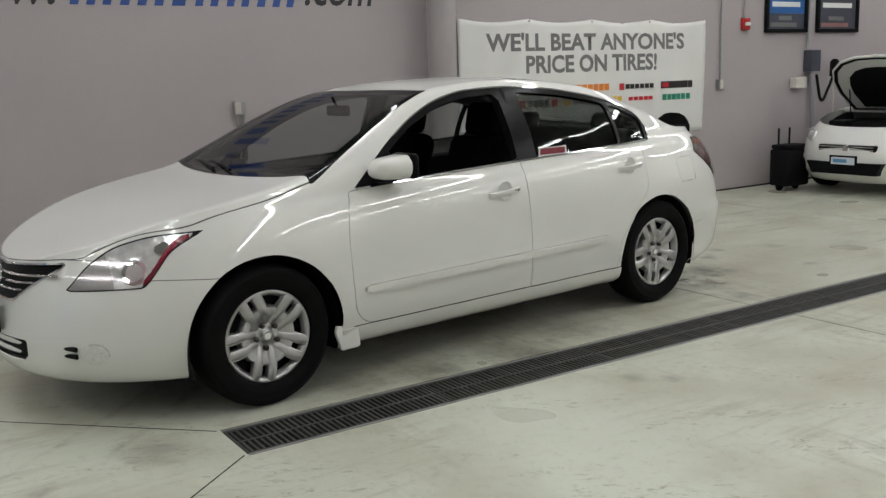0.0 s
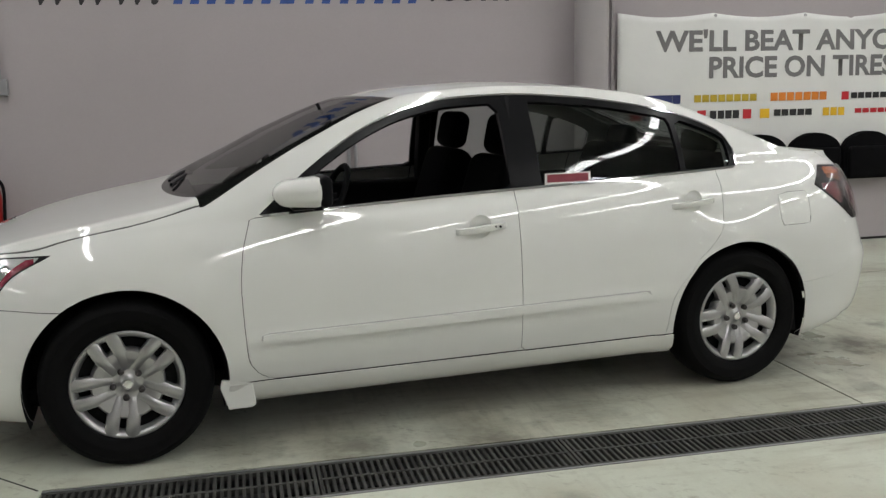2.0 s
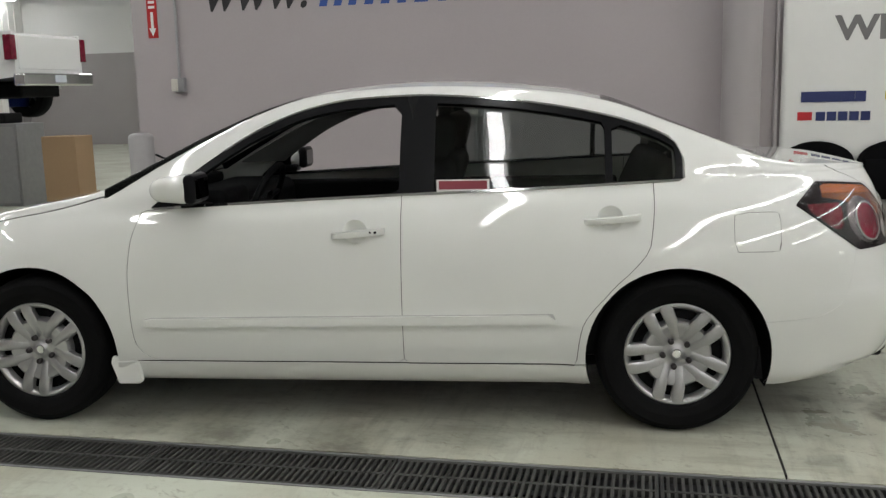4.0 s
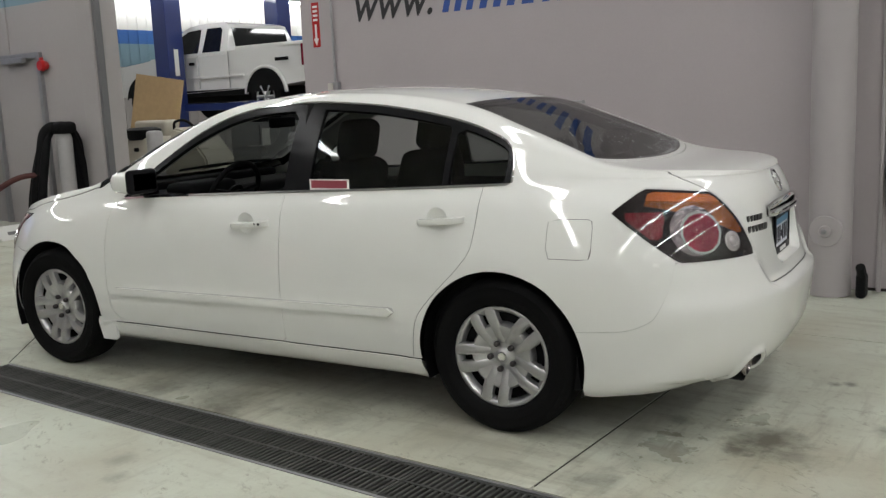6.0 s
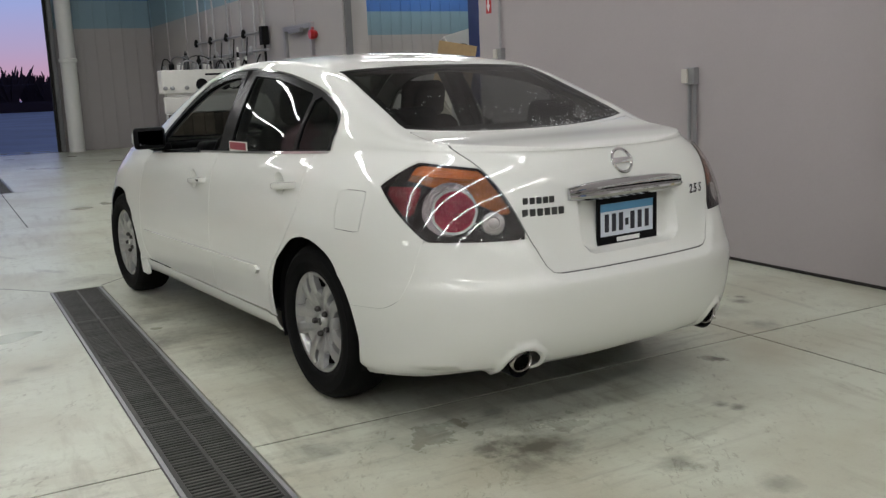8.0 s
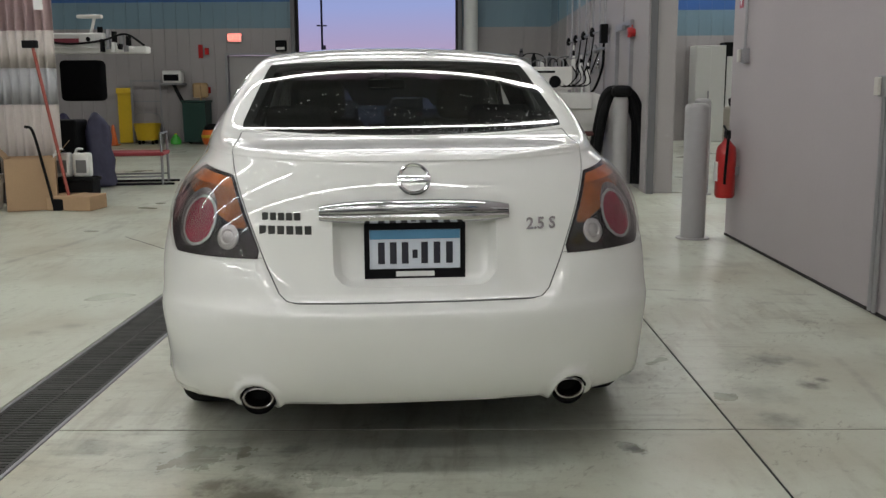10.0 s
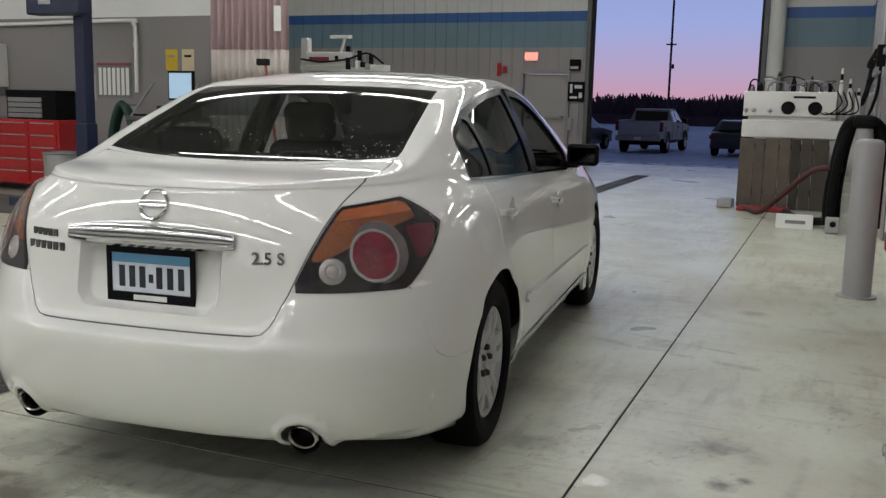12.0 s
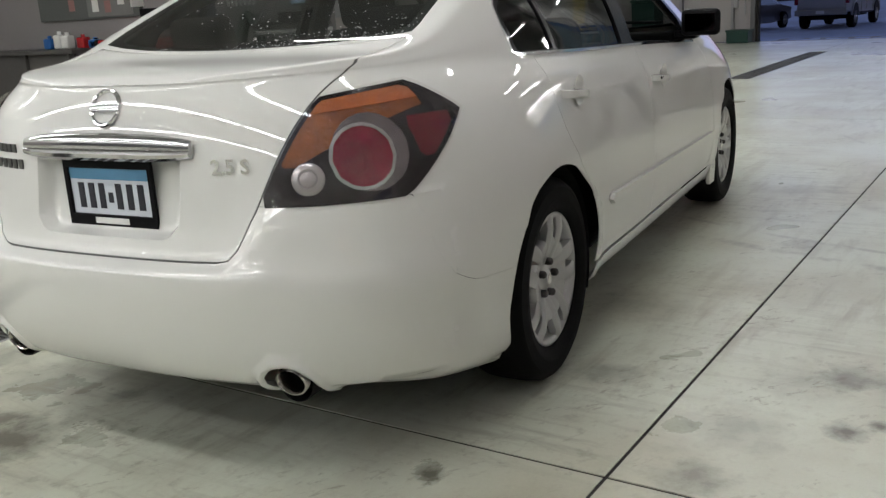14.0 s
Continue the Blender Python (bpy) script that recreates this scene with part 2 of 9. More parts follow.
    for ax, ay, ar, aw, dark in TRACKS:                                                                              # faint tyre tracks
        d = n.new("ShaderNodeVectorMath")
        d.operation = "DISTANCE"
        d.inputs[1].default_value = (ax, ay, 0)
        l.new(tc.outputs["Object"], d.inputs[0])
        w = n.new("ShaderNodeMath")
        w.operation = "SUBTRACT"
        w.inputs[1].default_value = ar
        l.new(d.outputs["Value"], w.inputs[0])
        q = n.new("ShaderNodeMath")
        q.operation = "ABSOLUTE"
        l.new(w.outputs[0], q.inputs[0])
        band = times(step(q.outputs[0], aw * 0.3, aw, 1, 0), step(fade, 0.47, 0.60, 0, dark))
        col = mix("MIX", band, col, (0.20, 0.19, 0.165, 1))
    warp = noise_at(10.0, 5, 0.65)
    for sx, sy, rad, dark in STAINS:                                                                          # spilt oil and wet spots
        d = n.new("ShaderNodeVectorMath")
        d.operation = "DISTANCE"
        d.inputs[1].default_value = (sx, sy, 0)
        l.new(tc.outputs["Object"], d.inputs[0])
        w = n.new("ShaderNodeMath")
        w.operation = "MULTIPLY_ADD"
        w.inputs[1].default_value = rad * 2.2
        l.new(warp, w.inputs[0])
        l.new(d.outputs["Value"], w.inputs[2])
        col = mix("MIX", step(w.outputs[0], rad * 1.25, rad * 2.1, dark, 0), col, (0.085, 0.075, 0.055, 1))
    l.new(col, b.inputs["Base Color"])
    rough = step(noise_at(1.2, 2, 0.4), 0.3, 0.7, 0.27, 0.36)
    for sx, sy, rad in WET:                                                                                   # water not yet dried
        d = n.new("ShaderNodeVectorMath")
        d.operation = "DISTANCE"
        d.inputs[1].default_value = (sx, sy, 0)
        l.new(tc.outputs["Object"], d.inputs[0])
        w = n.new("ShaderNodeMath")
        w.operation = "MULTIPLY_ADD"
        w.inputs[1].default_value = rad * 2.6
        l.new(warp, w.inputs[0])
        l.new(d.outputs["Value"], w.inputs[2])
        rough = times(rough, step(w.outputs[0], rad * 1.6, rad * 1.75, 0.15, 1.0))
    l.new(rough, b.inputs["Roughness"])
    bp = n.new("ShaderNodeBump")
    bp.inputs["Strength"].default_value, bp.inputs["Distance"].default_value = 0.06, 0.01
    l.new(noise_at(40.0, 5), bp.inputs["Height"])
    l.new(bp.outputs["Normal"], b.inputs["Normal"])
    return m


FLOORM = floor_material()
JOINTM = mat("dark_joint", (0.02, 0.018, 0.016), rough=0.9, grain=0.2)
bm = B()
box(bm, X_END - 0.2, X_BACK, Y_LEFT, Y_RIGHT, -0.4, -0.16)
box(bm, X_END - 0.2, X_BACK, Y_LEFT, -1.50, -0.16, -0.003)
box(bm, X_END - 0.2, X_BACK, -1.10, Y_RIGHT, -0.16, -0.003)
box(bm, X_END - 0.2, -14.1, -1.50, -1.10, -0.16, -0.003)
box(bm, -9.0, -1.62, -1.50, -1.10, -0.16, -0.003)
floor = structure("floor", bm, JOINTM, "pale sealed concrete workshop floor in large stained slabs", "floor")
DRAIN = (-1.455, -1.16)
XS = [X_END, -14.1, -9.0, -5.1, -1.615, 1.842, 5.3, 8.8, X_BACK]
YS = [Y_LEFT, -8.2, -4.75, -1.305, 1.42, 4.9, 8.4, 12.0, Y_RIGHT]
for x0, x1 in zip(XS, XS[1:]):
    for y0, y1 in zip(YS, YS[1:]):
        drained = x0 >= -1.7 or x0 == -14.1
        if drained and y1 == -1.305:
            y1 = DRAIN[0] - 0.018
        if drained and y0 == -1.305:
            y0 = DRAIN[1] + 0.018
        gx0, gx1 = (0 if x == -1.615 else 0.0055 for x in (x0, x1))        # no joint runs on past the drain's end
        gy0, gy1 = (0 if x1 == -1.615 and y == -1.305 else 0.0055 for y in (y0, y1))
        slab = part("slab", box(B(), x0 + gx0, x1 - gx1, y0 + gy0, y1 - gy1, -0.10, 0), FLOORM, floor)
# two saw cuts run out slantwise from the corners of the drain
for y, s in ((DRAIN[1] + 0.02, 1), (DRAIN[0] - 0.01, -1)):
    q = [Vector((-1.63, y, 0.0006)), Vector((-1.63 - 1.25, y + s * (1.22 if s > 0 else 1.05), 0.0006))]
    side = Vector((q[1].y - q[0].y, q[0].x - q[1].x, 0)).normalized() * 0.0035
    bm = B()
    top = [bm.verts.new(p) for p in (q[0] - side, q[0] + side, q[1] + side, q[1] - side)]
    low = [bm.verts.new(v.co - Vector((0, 0, 0.004))) for v in top]
    bm.faces.new(top)
    for i in range(4):
        bm.faces.new((top[i], low[i], low[(i + 1) % 4], top[(i + 1) % 4]))
    bmesh.ops.recalc_face_normals(bm, faces=bm.faces)
    structure("floor_joint", bm, JOINTM, "dark saw cut across the concrete floor", "joint")

# drains: cast grates in a steel frame
IRON = mat("cast_iron_grate", (0.05, 0.05, 0.046), rough=0.6, metal=0.3, grain=0.3, grain_scale=12, random=0.25)
grate = None
bar_mesh = None
for x0 in [(-1.61 + 1.0 * i) for i in range(14)] + [-14.08 + 1.0 * i for i in range(5)]:
    if grate is None:
        grate = thing("drain_grate", "dark cast-iron drain grate set flush in the concrete floor", "grate", pose(x0, 0, 0), "grates of the floor drain")
        bm = B()
        yc = (DRAIN[0] + DRAIN[1]) / 2
        for a in ((DRAIN[0], DRAIN[0] + 0.018), (DRAIN[1] - 0.018, DRAIN[1]), (yc - 0.008, yc + 0.008)):
            box(bm, 0, 0.994, a[0], a[1], -0.03, -0.002, 0.002, 1)
        for a in ((0, 0.014), (0.98, 0.994)):
            box(bm, a[0], a[1], DRAIN[0], DRAIN[1], -0.03, -0.003, 0.002, 1)
        part("grate_frame", bm, IRON, grate)
        for k in range(36):
            for y0, y1 in ((DRAIN[0] + 0.016, yc - 0.006), (yc + 0.006, DRAIN[1] - 0.016)):
                if bar_mesh is None:
                    ob = part("bar", box(B(), -0.0065, 0.0065, -(y1 - y0) / 2, (y1 - y0) / 2, -0.025, -0.004, 0.002, 1), IRON, grate)
                    bar_mesh = ob.data
                else:
                    ob = new("bar", bar_mesh)
                    ob.parent = grate
                ob.matrix_local = pose(0.028 + k * 0.0268, (y0 + y1) / 2, 0)
    else:
        copy_thing(grate, pose(x0, 0, 0))
for x0, x1 in ((-1.62, 12.4), (-14.1, -9.06)):
    for y0, y1 in ((DRAIN[0] - 0.016, DRAIN[0] - 0.001), (DRAIN[1] + 0.001, DRAIN[1] + 0.016)):
        structure("trim", box(B(), x0, x1, y0, y1, -0.12, -0.001), STEEL, "steel angle along the drain", "trim")

# ---- walls and roof ----
ROOFM = mat("white_roof_sheet", (0.42, 0.42, 0.41), rough=0.6, grain=0.03, blotch=0.05)
WHITEP = mat("white_wall_sheet", (0.70, 0.70, 0.68), rough=0.5, grain=0.02, blotch=0.04, blotch_scale=0.5)
BLUEP = mat("deep_blue_paint", (0.035, 0.12, 0.36), rough=0.45, grain=0.03, blotch=0.08)
TEALP = mat("grey_blue_paint", (0.17, 0.27, 0.33), rough=0.45, grain=0.03, blotch=0.08)
GREYP = mat("warm_grey_sheet", (0.345, 0.322, 0.318), rough=0.5, grain=0.03, blotch=0.09, blotch_scale=0.7)
bm = B()
box(bm, X_END - 0.2, X_BACK + 0.2, Y_LEFT - 0.2, Y_RIGHT + 0.2, Z_ROOF, Z_ROOF + 0.1)
box(bm, X_END + 0.03, 0.0, Y_WALL + 0.31, Y_RIGHT, 4.66, 4.74)
structure("ceiling", bm, ROOFM, "white metal roof deck high over the hall", "ceiling")
bm = B()
box(bm, -2.88, X_BACK, Y_WALL, Y_WALL + 0.3, 0, Z_ROOF)
north = structure("wall_north", bm, WALLP, "mauve-grey painted smooth panel wall", "wall")
DIMP = mat("dark_grey_sheet", (0.13, 0.13, 0.135), rough=0.5, grain=0.05, blotch=0.1)
BANDS = ((0, 2.74, GREYP), (2.74, 3.36, TEALP), (3.36, 3.60, BLUEP), (3.60, Z_ROOF, WHITEP))


def sheeting(bm, along, fixed, out, a0, a1, z0, z1):
    """The flat skin of a wall sheet along 'x' or 'y', facing out."""
    lo, hi = sorted((fixed - out * 0.1, fixed))
    if along == "y":
        box(bm, lo, hi, a0, a1, z0, z1)
    else:
        box(bm, a0, a1, lo, hi, z0, z1)


def ribs(wall, along, fixed, out, a0, a1, z0, z1, pitch, material, shared):
    """Upright ribs pressed into a wall sheet, each a part of it; alike ribs share one mesh."""
    k = math.ceil(a0 / pitch) * pitch
    while k < a1 - 0.03:
        if (z0, z1) not in shared:
            bm = B()
            lo, hi = sorted((-out * 0.02, out * 0.022))
            box(bm, *((lo, hi, 0, 0.03) if along == "y" else (0, 0.03, lo, hi)), z0, z1)
            shared[z0, z1] = part("rib", bm, material, wall).data
            ob = wall.children[-1]
        else:
            ob = new("rib", shared[z0, z1])
            ob.parent = wall
        ob.matrix_local = pose(fixed, k, 0) if along == "y" else pose(k, fixed, 0)
        k += pitch


BAY_BANDS = ((0, 2.51, GREYP), (2.51, 3.11, TEALP), (3.11, 3.47, BLUEP), (3.47, Z_ROOF, WHITEP))


def banded_wall(name, along, fixed, out, spans, label, pitch=0.30, bands=BANDS):
    for i, (z0, z1, m) in enumerate(bands):
        bm = B()
        for a0, a1, low in spans:
            if z1 > low:
                sheeting(bm, along, fixed, out, a0, a1, max(z0, low), z1)
        wall, shared = structure(f"{name}_{i + 1}", bm, m, label, "wall"), {}
        for a0, a1, low in spans:
            if z1 > low:
                ribs(wall, along, fixed, out, a0, a1, max(z0, low), z1, pitch, m, shared)


OPEN_Y = (-3.40, 0.52)
OPEN_TOP = 4.2
banded_wall("wall_end", "y", X_END, 1, ((Y_LEFT, -5.05, 0), (-5.05, -3.93, 2.12), (-3.93, OPEN_Y[0], 0), (OPEN_Y[0], OPEN_Y[1], OPEN_TOP), (OPEN_Y[1], Y_WALL + 0.15, 0)),
            "ribbed sheet end wall in grey with blue and white bands")
banded_wall("wall_bay_end", "y", X_END, 1, ((Y_WALL + 0.15, Y_RIGHT, 0),), "ribbed sheet wall of the side bay in grey, blue and white", bands=BAY_BANDS)
banded_wall("wall_tank", "x", Y_WALL, -1, ((X_END, -8.35, 0), (-8.35, -7.35, 2.08), (-7.35, -6.45, 0)), "ribbed grey wall with blue and white bands behind the tank", 1.6)
bm = B()
box(bm, -6.45, -6.15, 2.70, 3.04, 0, Z_ROOF, 0.01)
structure("trim", bm, GREYP, "grey painted jamb of the wide opening", "trim")
structure("trim", box(B(), -6.149, -6.10, 2.72, 2.80, 0, 4.4), DIMP, "dark rubber seal along the jamb", "trim")
structure("wall_bay_side", box(B(), 0.0, 0.2, Y_WALL + 0.3, Y_RIGHT, 0, 4.74), WHITEP, "white end wall of the side bay", "wall")
bm = B()
box(bm, -6.45, -2.88, Y_WALL, Y_WALL + 0.3, 4.4, Z_ROOF)
structure("wall_lintel", bm, WALLP, "mauve-grey wall over the wide opening", "wall")
bm = B()
box(bm, X_END, -6.45, Y_WALL + 0.002, Y_WALL + 0.3, 0, Z_ROOF)
structure("wall_tank_back", bm, GREYP, "grey back of the tank wall", "wall")
# unseen walls close the hall; the back one is dark for contrast in reflections
for nm, a in (("wall_south", (X_END, X_BACK, Y_LEFT - 0.2, Y_LEFT)), ("wall_far_bay", (X_END, X_BACK, Y_RIGHT, Y_RIGHT + 0.2)), ("wall_back", (X_BACK, X_BACK + 0.2, Y_LEFT, Y_RIGHT))):
    low = DIMP if nm == "wall_back" else GREYP
    structure(nm + "_1", box(B(), *a, 0, 2.8), low, "plain grey wall added out of view to close the hall", "wall")
    structure(nm + "_2", box(B(), *a, 2.8, Z_ROOF), WHITEP, "white upper wall added out of view to close the hall", "wall")
# partition with the work benches
X_PART = -5.4
# grey wall paint, darkened in colour for the dimmer light at the partition
structure("wall_partition_1", box(B(), X_PART - 0.12, X_PART, Y_LEFT, -4.75, 0, 2.36), mat("partition_grey_paint", (0.235, 0.218, 0.218), rough=0.55, grain=0.03, blotch=0.08, blotch_scale=0.8), "grey partition wall behind the benches", "wall")
structure("wall_partition_2", box(B(), X_PART - 0.12, X_PART, Y_LEFT, -4.75, 2.36, Z_ROOF), WHITEP, "white sheet wall over the partition", "wall")
# base strips
structure("baseboard", box(B(), -2.88, 1.84, Y_WALL - 0.006, Y_WALL, 0, 0.02), JOINTM, "dark gap strip along the wall foot", "baseboard")
structure("baseboard", box(B(), 2.12, X_BACK, Y_WALL - 0.006, Y_WALL, 0, 0.02), JOINTM, "dark gap strip along the wall foot", "baseboard")
# overhead door jambs and track
for y, t in ((OPEN_Y[0] - 0.10, 0.10), (OPEN_Y[1], -0.06)):
    structure("trim", box(B(), X_END - 0.2, X_END + 0.10, y, y + 0.10, 0, OPEN_TOP, 0.006), DIMP, "dark steel door track at the overhead doorway", "trim")
    structure("trim", box(B(), X_END - 0.16, X_END + 0.04, y + t, y + t + 0.06, 0, OPEN_TOP, 0.006), JOINTM, "black rubber seal of the overhead doorway", "trim")
structure("trim", box(B(), X_END - 0.02, X_END + 0.12, -3.93, -3.87, 0, 2.16, 0.006), STEEL, "grey steel door frame", "trim")
structure("trim", box(B(), X_END - 0.02, X_END + 0.12, -5.11, -5.05, 0, 2.16, 0.006), STEEL, "grey steel door frame", "trim")
structure("trim", box(B(), X_END - 0.02, X_END + 0.12, -5.05, -3.93, 2.10, 2.16, 0.006), STEEL, "grey steel door frame", "trim")

TUBEM = mat("lit_fluorescent_lens", (1, 1, 1), emit=TUBE_STRENGTH, emit_color=(0.985, 0.985, 0.985))
HOUSEM = mat("white_enamel", (0.75, 0.75, 0.73), rough=0.4, grain=0.02)
def strip_light(m, drop):
    """A strip light hung under the roof by two rods of length drop."""
    t = thing("ceiling_light", "white enamel strip light with a lit fluorescent lens", "light", m, "strip lights under the roof")
    part("housing", box(B(), -0.16, 0.16, -1.22, 1.22, 0.03, 0.10, 0.01), HOUSEM, t)
    bm = B()
    lens = [[bm.verts.new((a, y, b)) for a, b in ((-0.085, 0.029), (-0.068, -0.012), (0.068, -0.012), (0.085, 0.029))] for y in (-1.16, 1.16)]
    for i in range(3):
        bm.faces.new((lens[0][i], lens[0][i + 1], lens[1][i + 1], lens[1][i]))
    part("diffuser", bm, TUBEM, t, "glowing white lens")
    for dy in (-0.9, 0.9):
        part("hanger", tube(B(), [(0, dy, 0.1), (0, dy, 0.1 + drop)], 0.006, 6), STEEL, t)
    return t


light = None
for xr in LIGHT_ROWS:
    for yr in LIGHT_COLUMNS:
        if -8 < xr < -3 and yr < -4.5:          # none over the benches
            continue
        if -4 < xr < 1 and yr > 1:              # beside the long wall, unseen lights added over the parking place brighten the floor
            yr = 0.55
        m = pose(xr, yr, Z_ROOF - 0.55)
        light = copy_thing(light, m) if light else strip_light(m, 0.45)
light = None
for xr, z in [(x, 4.50) for x in BAY_ROWS] + [(X_END + 0.35, 4.42)]:
    for yr in BAY_COLUMNS if z > 4.45 else [5.0 + 2.5 * i for i in range(7)]:
        m = pose(xr, yr, z)
        light = copy_thing(light, m) if light else strip_light(m, 0.10)

# ---- the white sedan: one smooth skin, cut along its panel lines ----
CAR = pose(-0.006, 0.009, 0, 0, 0, 5.67)


def knots(*pairs):
    """A smooth curve through (x, value) pairs that does not overshoot."""
    xs, ys = np.array(pairs[0::2], float), np.array(pairs[1::2], float)
    d = np.diff(ys) / np.diff(xs)
    s = np.zeros(len(xs))
    s[1:-1] = np.where(d[:-1] * d[1:] > 0, 2 * d[:-1] * d[1:] / (d[:-1] + d[1:] + 1e-12), 0)
    s[0], s[-1] = d[0], d[-1]

    def at(x):
        x = min(max(x, xs[0]), xs[-1])
        i = min(int(np.searchsorted(xs, x, side="right")) - 1, len(xs) - 2)
        h = xs[i + 1] - xs[i]
        t = (x - xs[i]) / h
        return float(ys[i] * (1 + 2 * t) * (1 - t) ** 2 + s[i] * h * t * (1 - t) ** 2 + ys[i + 1] * t * t * (3 - 2 * t) + s[i + 1] * h * t * t * (t - 1))
    return at


bottom = knots(-2.4, .19, -1.9, .175, -1.0, .195, 1.0, .195, 1.62, .200, 1.8, .205, 2.1, .230, 2.45, .264)
belt = knots(-2.3, .685, -2.1, .745, -1.8, .835, -1.4, .90, -.9, .935, 0, .978, .85, 1.008, 1.35, 1.028, 1.8, 1.045, 2.1, 1.045, 2.4, 1.035)
crown = knots(-2.3, .69, -2.2, .74, -2.0, .815, -1.73, .900, -1.4, .968, -1.14, 1.018, -.95, 1.11, -.6, 1.29, -.3, 1.41, -.1, 1.45, .3, 1.474, .6, 1.464,
              .9, 1.432, 1.12, 1.385, 1.4, 1.275, 1.6, 1.19, 1.78, 1.115, 1.92, 1.09, 2.1, 1.080, 2.2, 1.070, 2.25, 1.062, 2.286, 1.046, 2.4, 1.037)
girth = knots(-2.4, .86, -1.9, .875, -1.4, .893, -.5, .898, .6, .898, 1.4, .893, 1.9, .875, 2.4, .86)
# from the sill up to the shoulder: share of the height, inset, nose and tail of each line
LINES = [(0.0, .10, -2.20, 2.27), (.05, .045, -2.29, 2.37), (.18, .014, -2.345, 2.42), (.36, .0, -2.35, 2.432), (.425, .0, -2.346, 2.425), (.47, .0, -2.344, 2.396),
         (.62, .006, -2.325, 2.366), (.80, .026, -2.30, 2.343), (.92, .052, -2.275, 2.314), (1.0, .088, -2.25, 2.286)]
FRONT_LEN, REAR_LEN = 0.95, 0.72


waist = (0, 0, 0, 0, 0, 0, 0, .02, .055, .10)      # the shoulder draws in towards the tail
taper = knots(1.0, 0, 1.4, .3, 2.0, 1, 2.4, 1)


SHELF = (0, 0, 0, 0, 0, .026, .016, .004, 0, 0)


def outline_point(k, u):
    """The point of line k at u from the nose (0) over the side to the tail (1), half car."""
    f, inset, xf, xr = LINES[k]
    if u < 0.25:
        a = u / 0.25 * math.pi / 2
        p = 2 / 2.25
        x, e = xf + FRONT_LEN * (1 - math.cos(a) ** p), math.sin(a) ** p
    elif u > 0.75:
        a = (1 - u) / 0.25 * math.pi / 2
        p = 2 / 2.9
        x, e = xr - REAR_LEN * (1 - math.cos(a) ** p), math.sin(a) ** p
        t = min(max((e - 0.40) / 0.35, 0), 1)              # the bumper shelf fades out under the lamps
        x += SHELF[k] * t * t * (3 - 2 * t) * (u - 0.75) / 0.25
    else:
        x0, x1 = xf + FRONT_LEN, xr - REAR_LEN
        x, e = x0 + (x1 - x0) * (u - 0.25) / 0.5, 1.0
    if k < 2:                                                   # the rear bumper stands square behind the wheel
        inset *= 1 - 0.65 * min(max((x - 1.6) / 0.2, 0), 1)
    y = (girth(x) - inset - waist[k] * taper(x)) * e
    z = bottom(x) + f * (belt(x) - bottom(x))
    if k < len(LINES) - 1:
        for cx in (-1.388, 1.388):
            r = math.hypot(x - cx, z - 0.325)
            y += 0.017 * math.exp(-((r - 0.40) / 0.055) ** 2) * min(1, e * 1.2)
    return Vector((x, y, z))


lean = knots(0.5, 0, 1.4, 1, 2.0, 1)


def section(u):
    """The control points of the half section at u, from the sill to the crown."""
    pts = [outline_point(k, u) for k in range(len(LINES))]
    s = pts[-1]
    x, h = s.x, max(crown(s.x) - s.z, 0.004)
    zr = s.z + 0.90 * h
    yr = max(s.y * 0.97 - (0.445 + 0.08 * lean(x)) * (zr - s.z), s.y * 0.5)
    for t in (0.34, 0.7):
        bulge = 0.022 * math.sin(math.pi * t) * min(1, h / 0.3)
        pts.append(Vector((x, s.y + (yr - s.y) * t + bulge, s.z + (zr - s.z) * t)))
    pts.append(Vector((x, yr, zr)))
    for a, b in ((0.86, 0.42), (0.62, 0.74), (0.32, 0.94)):
        pts.append(Vector((x, yr * a, zr + b * (s.z + h - zr))))
    pts.append(Vector((x, 0, s.z + h)))
    return pts


class Skin:
    """Vertices with normals, and faces over them."""
    def __init__(self, v, n, faces):
        self.v, self.n, self.f = v, n, faces


def car_skin(nu=150):
    v, faces = [], []
    us = [i / nu for i in range(nu + 1)]
    cols = None
    for u in us:
        ctrl = section(u)
        row = smooth_path(ctrl, 4)
        cols = len(row)
        v += row
    for i in range(nu):
        for j in range(cols - 1):
            a = i * cols + j
            faces.append((a, a + 1, a + cols + 1, a + cols))
    n = [Vector() for _ in v]
    for f in faces:
        p = [v[k] for k in f]
        nn = (p[2] - p[0]).cross(p[3] - p[1])
        if nn.length > 1e-12:
            for k in f:
                n[k] += nn.normalized() * min(1, nn.length * 1e4)
    for i in range(nu + 1):
        n[i * cols + cols - 1].y = 0            # the crown line lies in the middle plane
    for k, q in enumerate(v):
        if abs(q.y) < 1e-4:
            n[k].y = 0
            if n[k].length < 1e-9:
                n[k] = Vector((q.x, 0, 0.2))
        n[k] = n[k].normalized()
    for step_, turns in ((cols, 14), (1, 2)):            # evens out the shading along the body, then a little across it
        for _ in range(turns):
            m = [q.copy() for q in n]
            for i in range(nu + 1):
                for j in range(cols):
                    k = i * cols + j
                    if (0 < i < nu) if step_ == cols else (0 < j < cols - 1):
                        q = m[k] * 2 + m[k - step_] + m[k + step_]
                        if q.length > 1e-6:
                            n[k] = q.normalized()
    return Skin(v, n, faces)


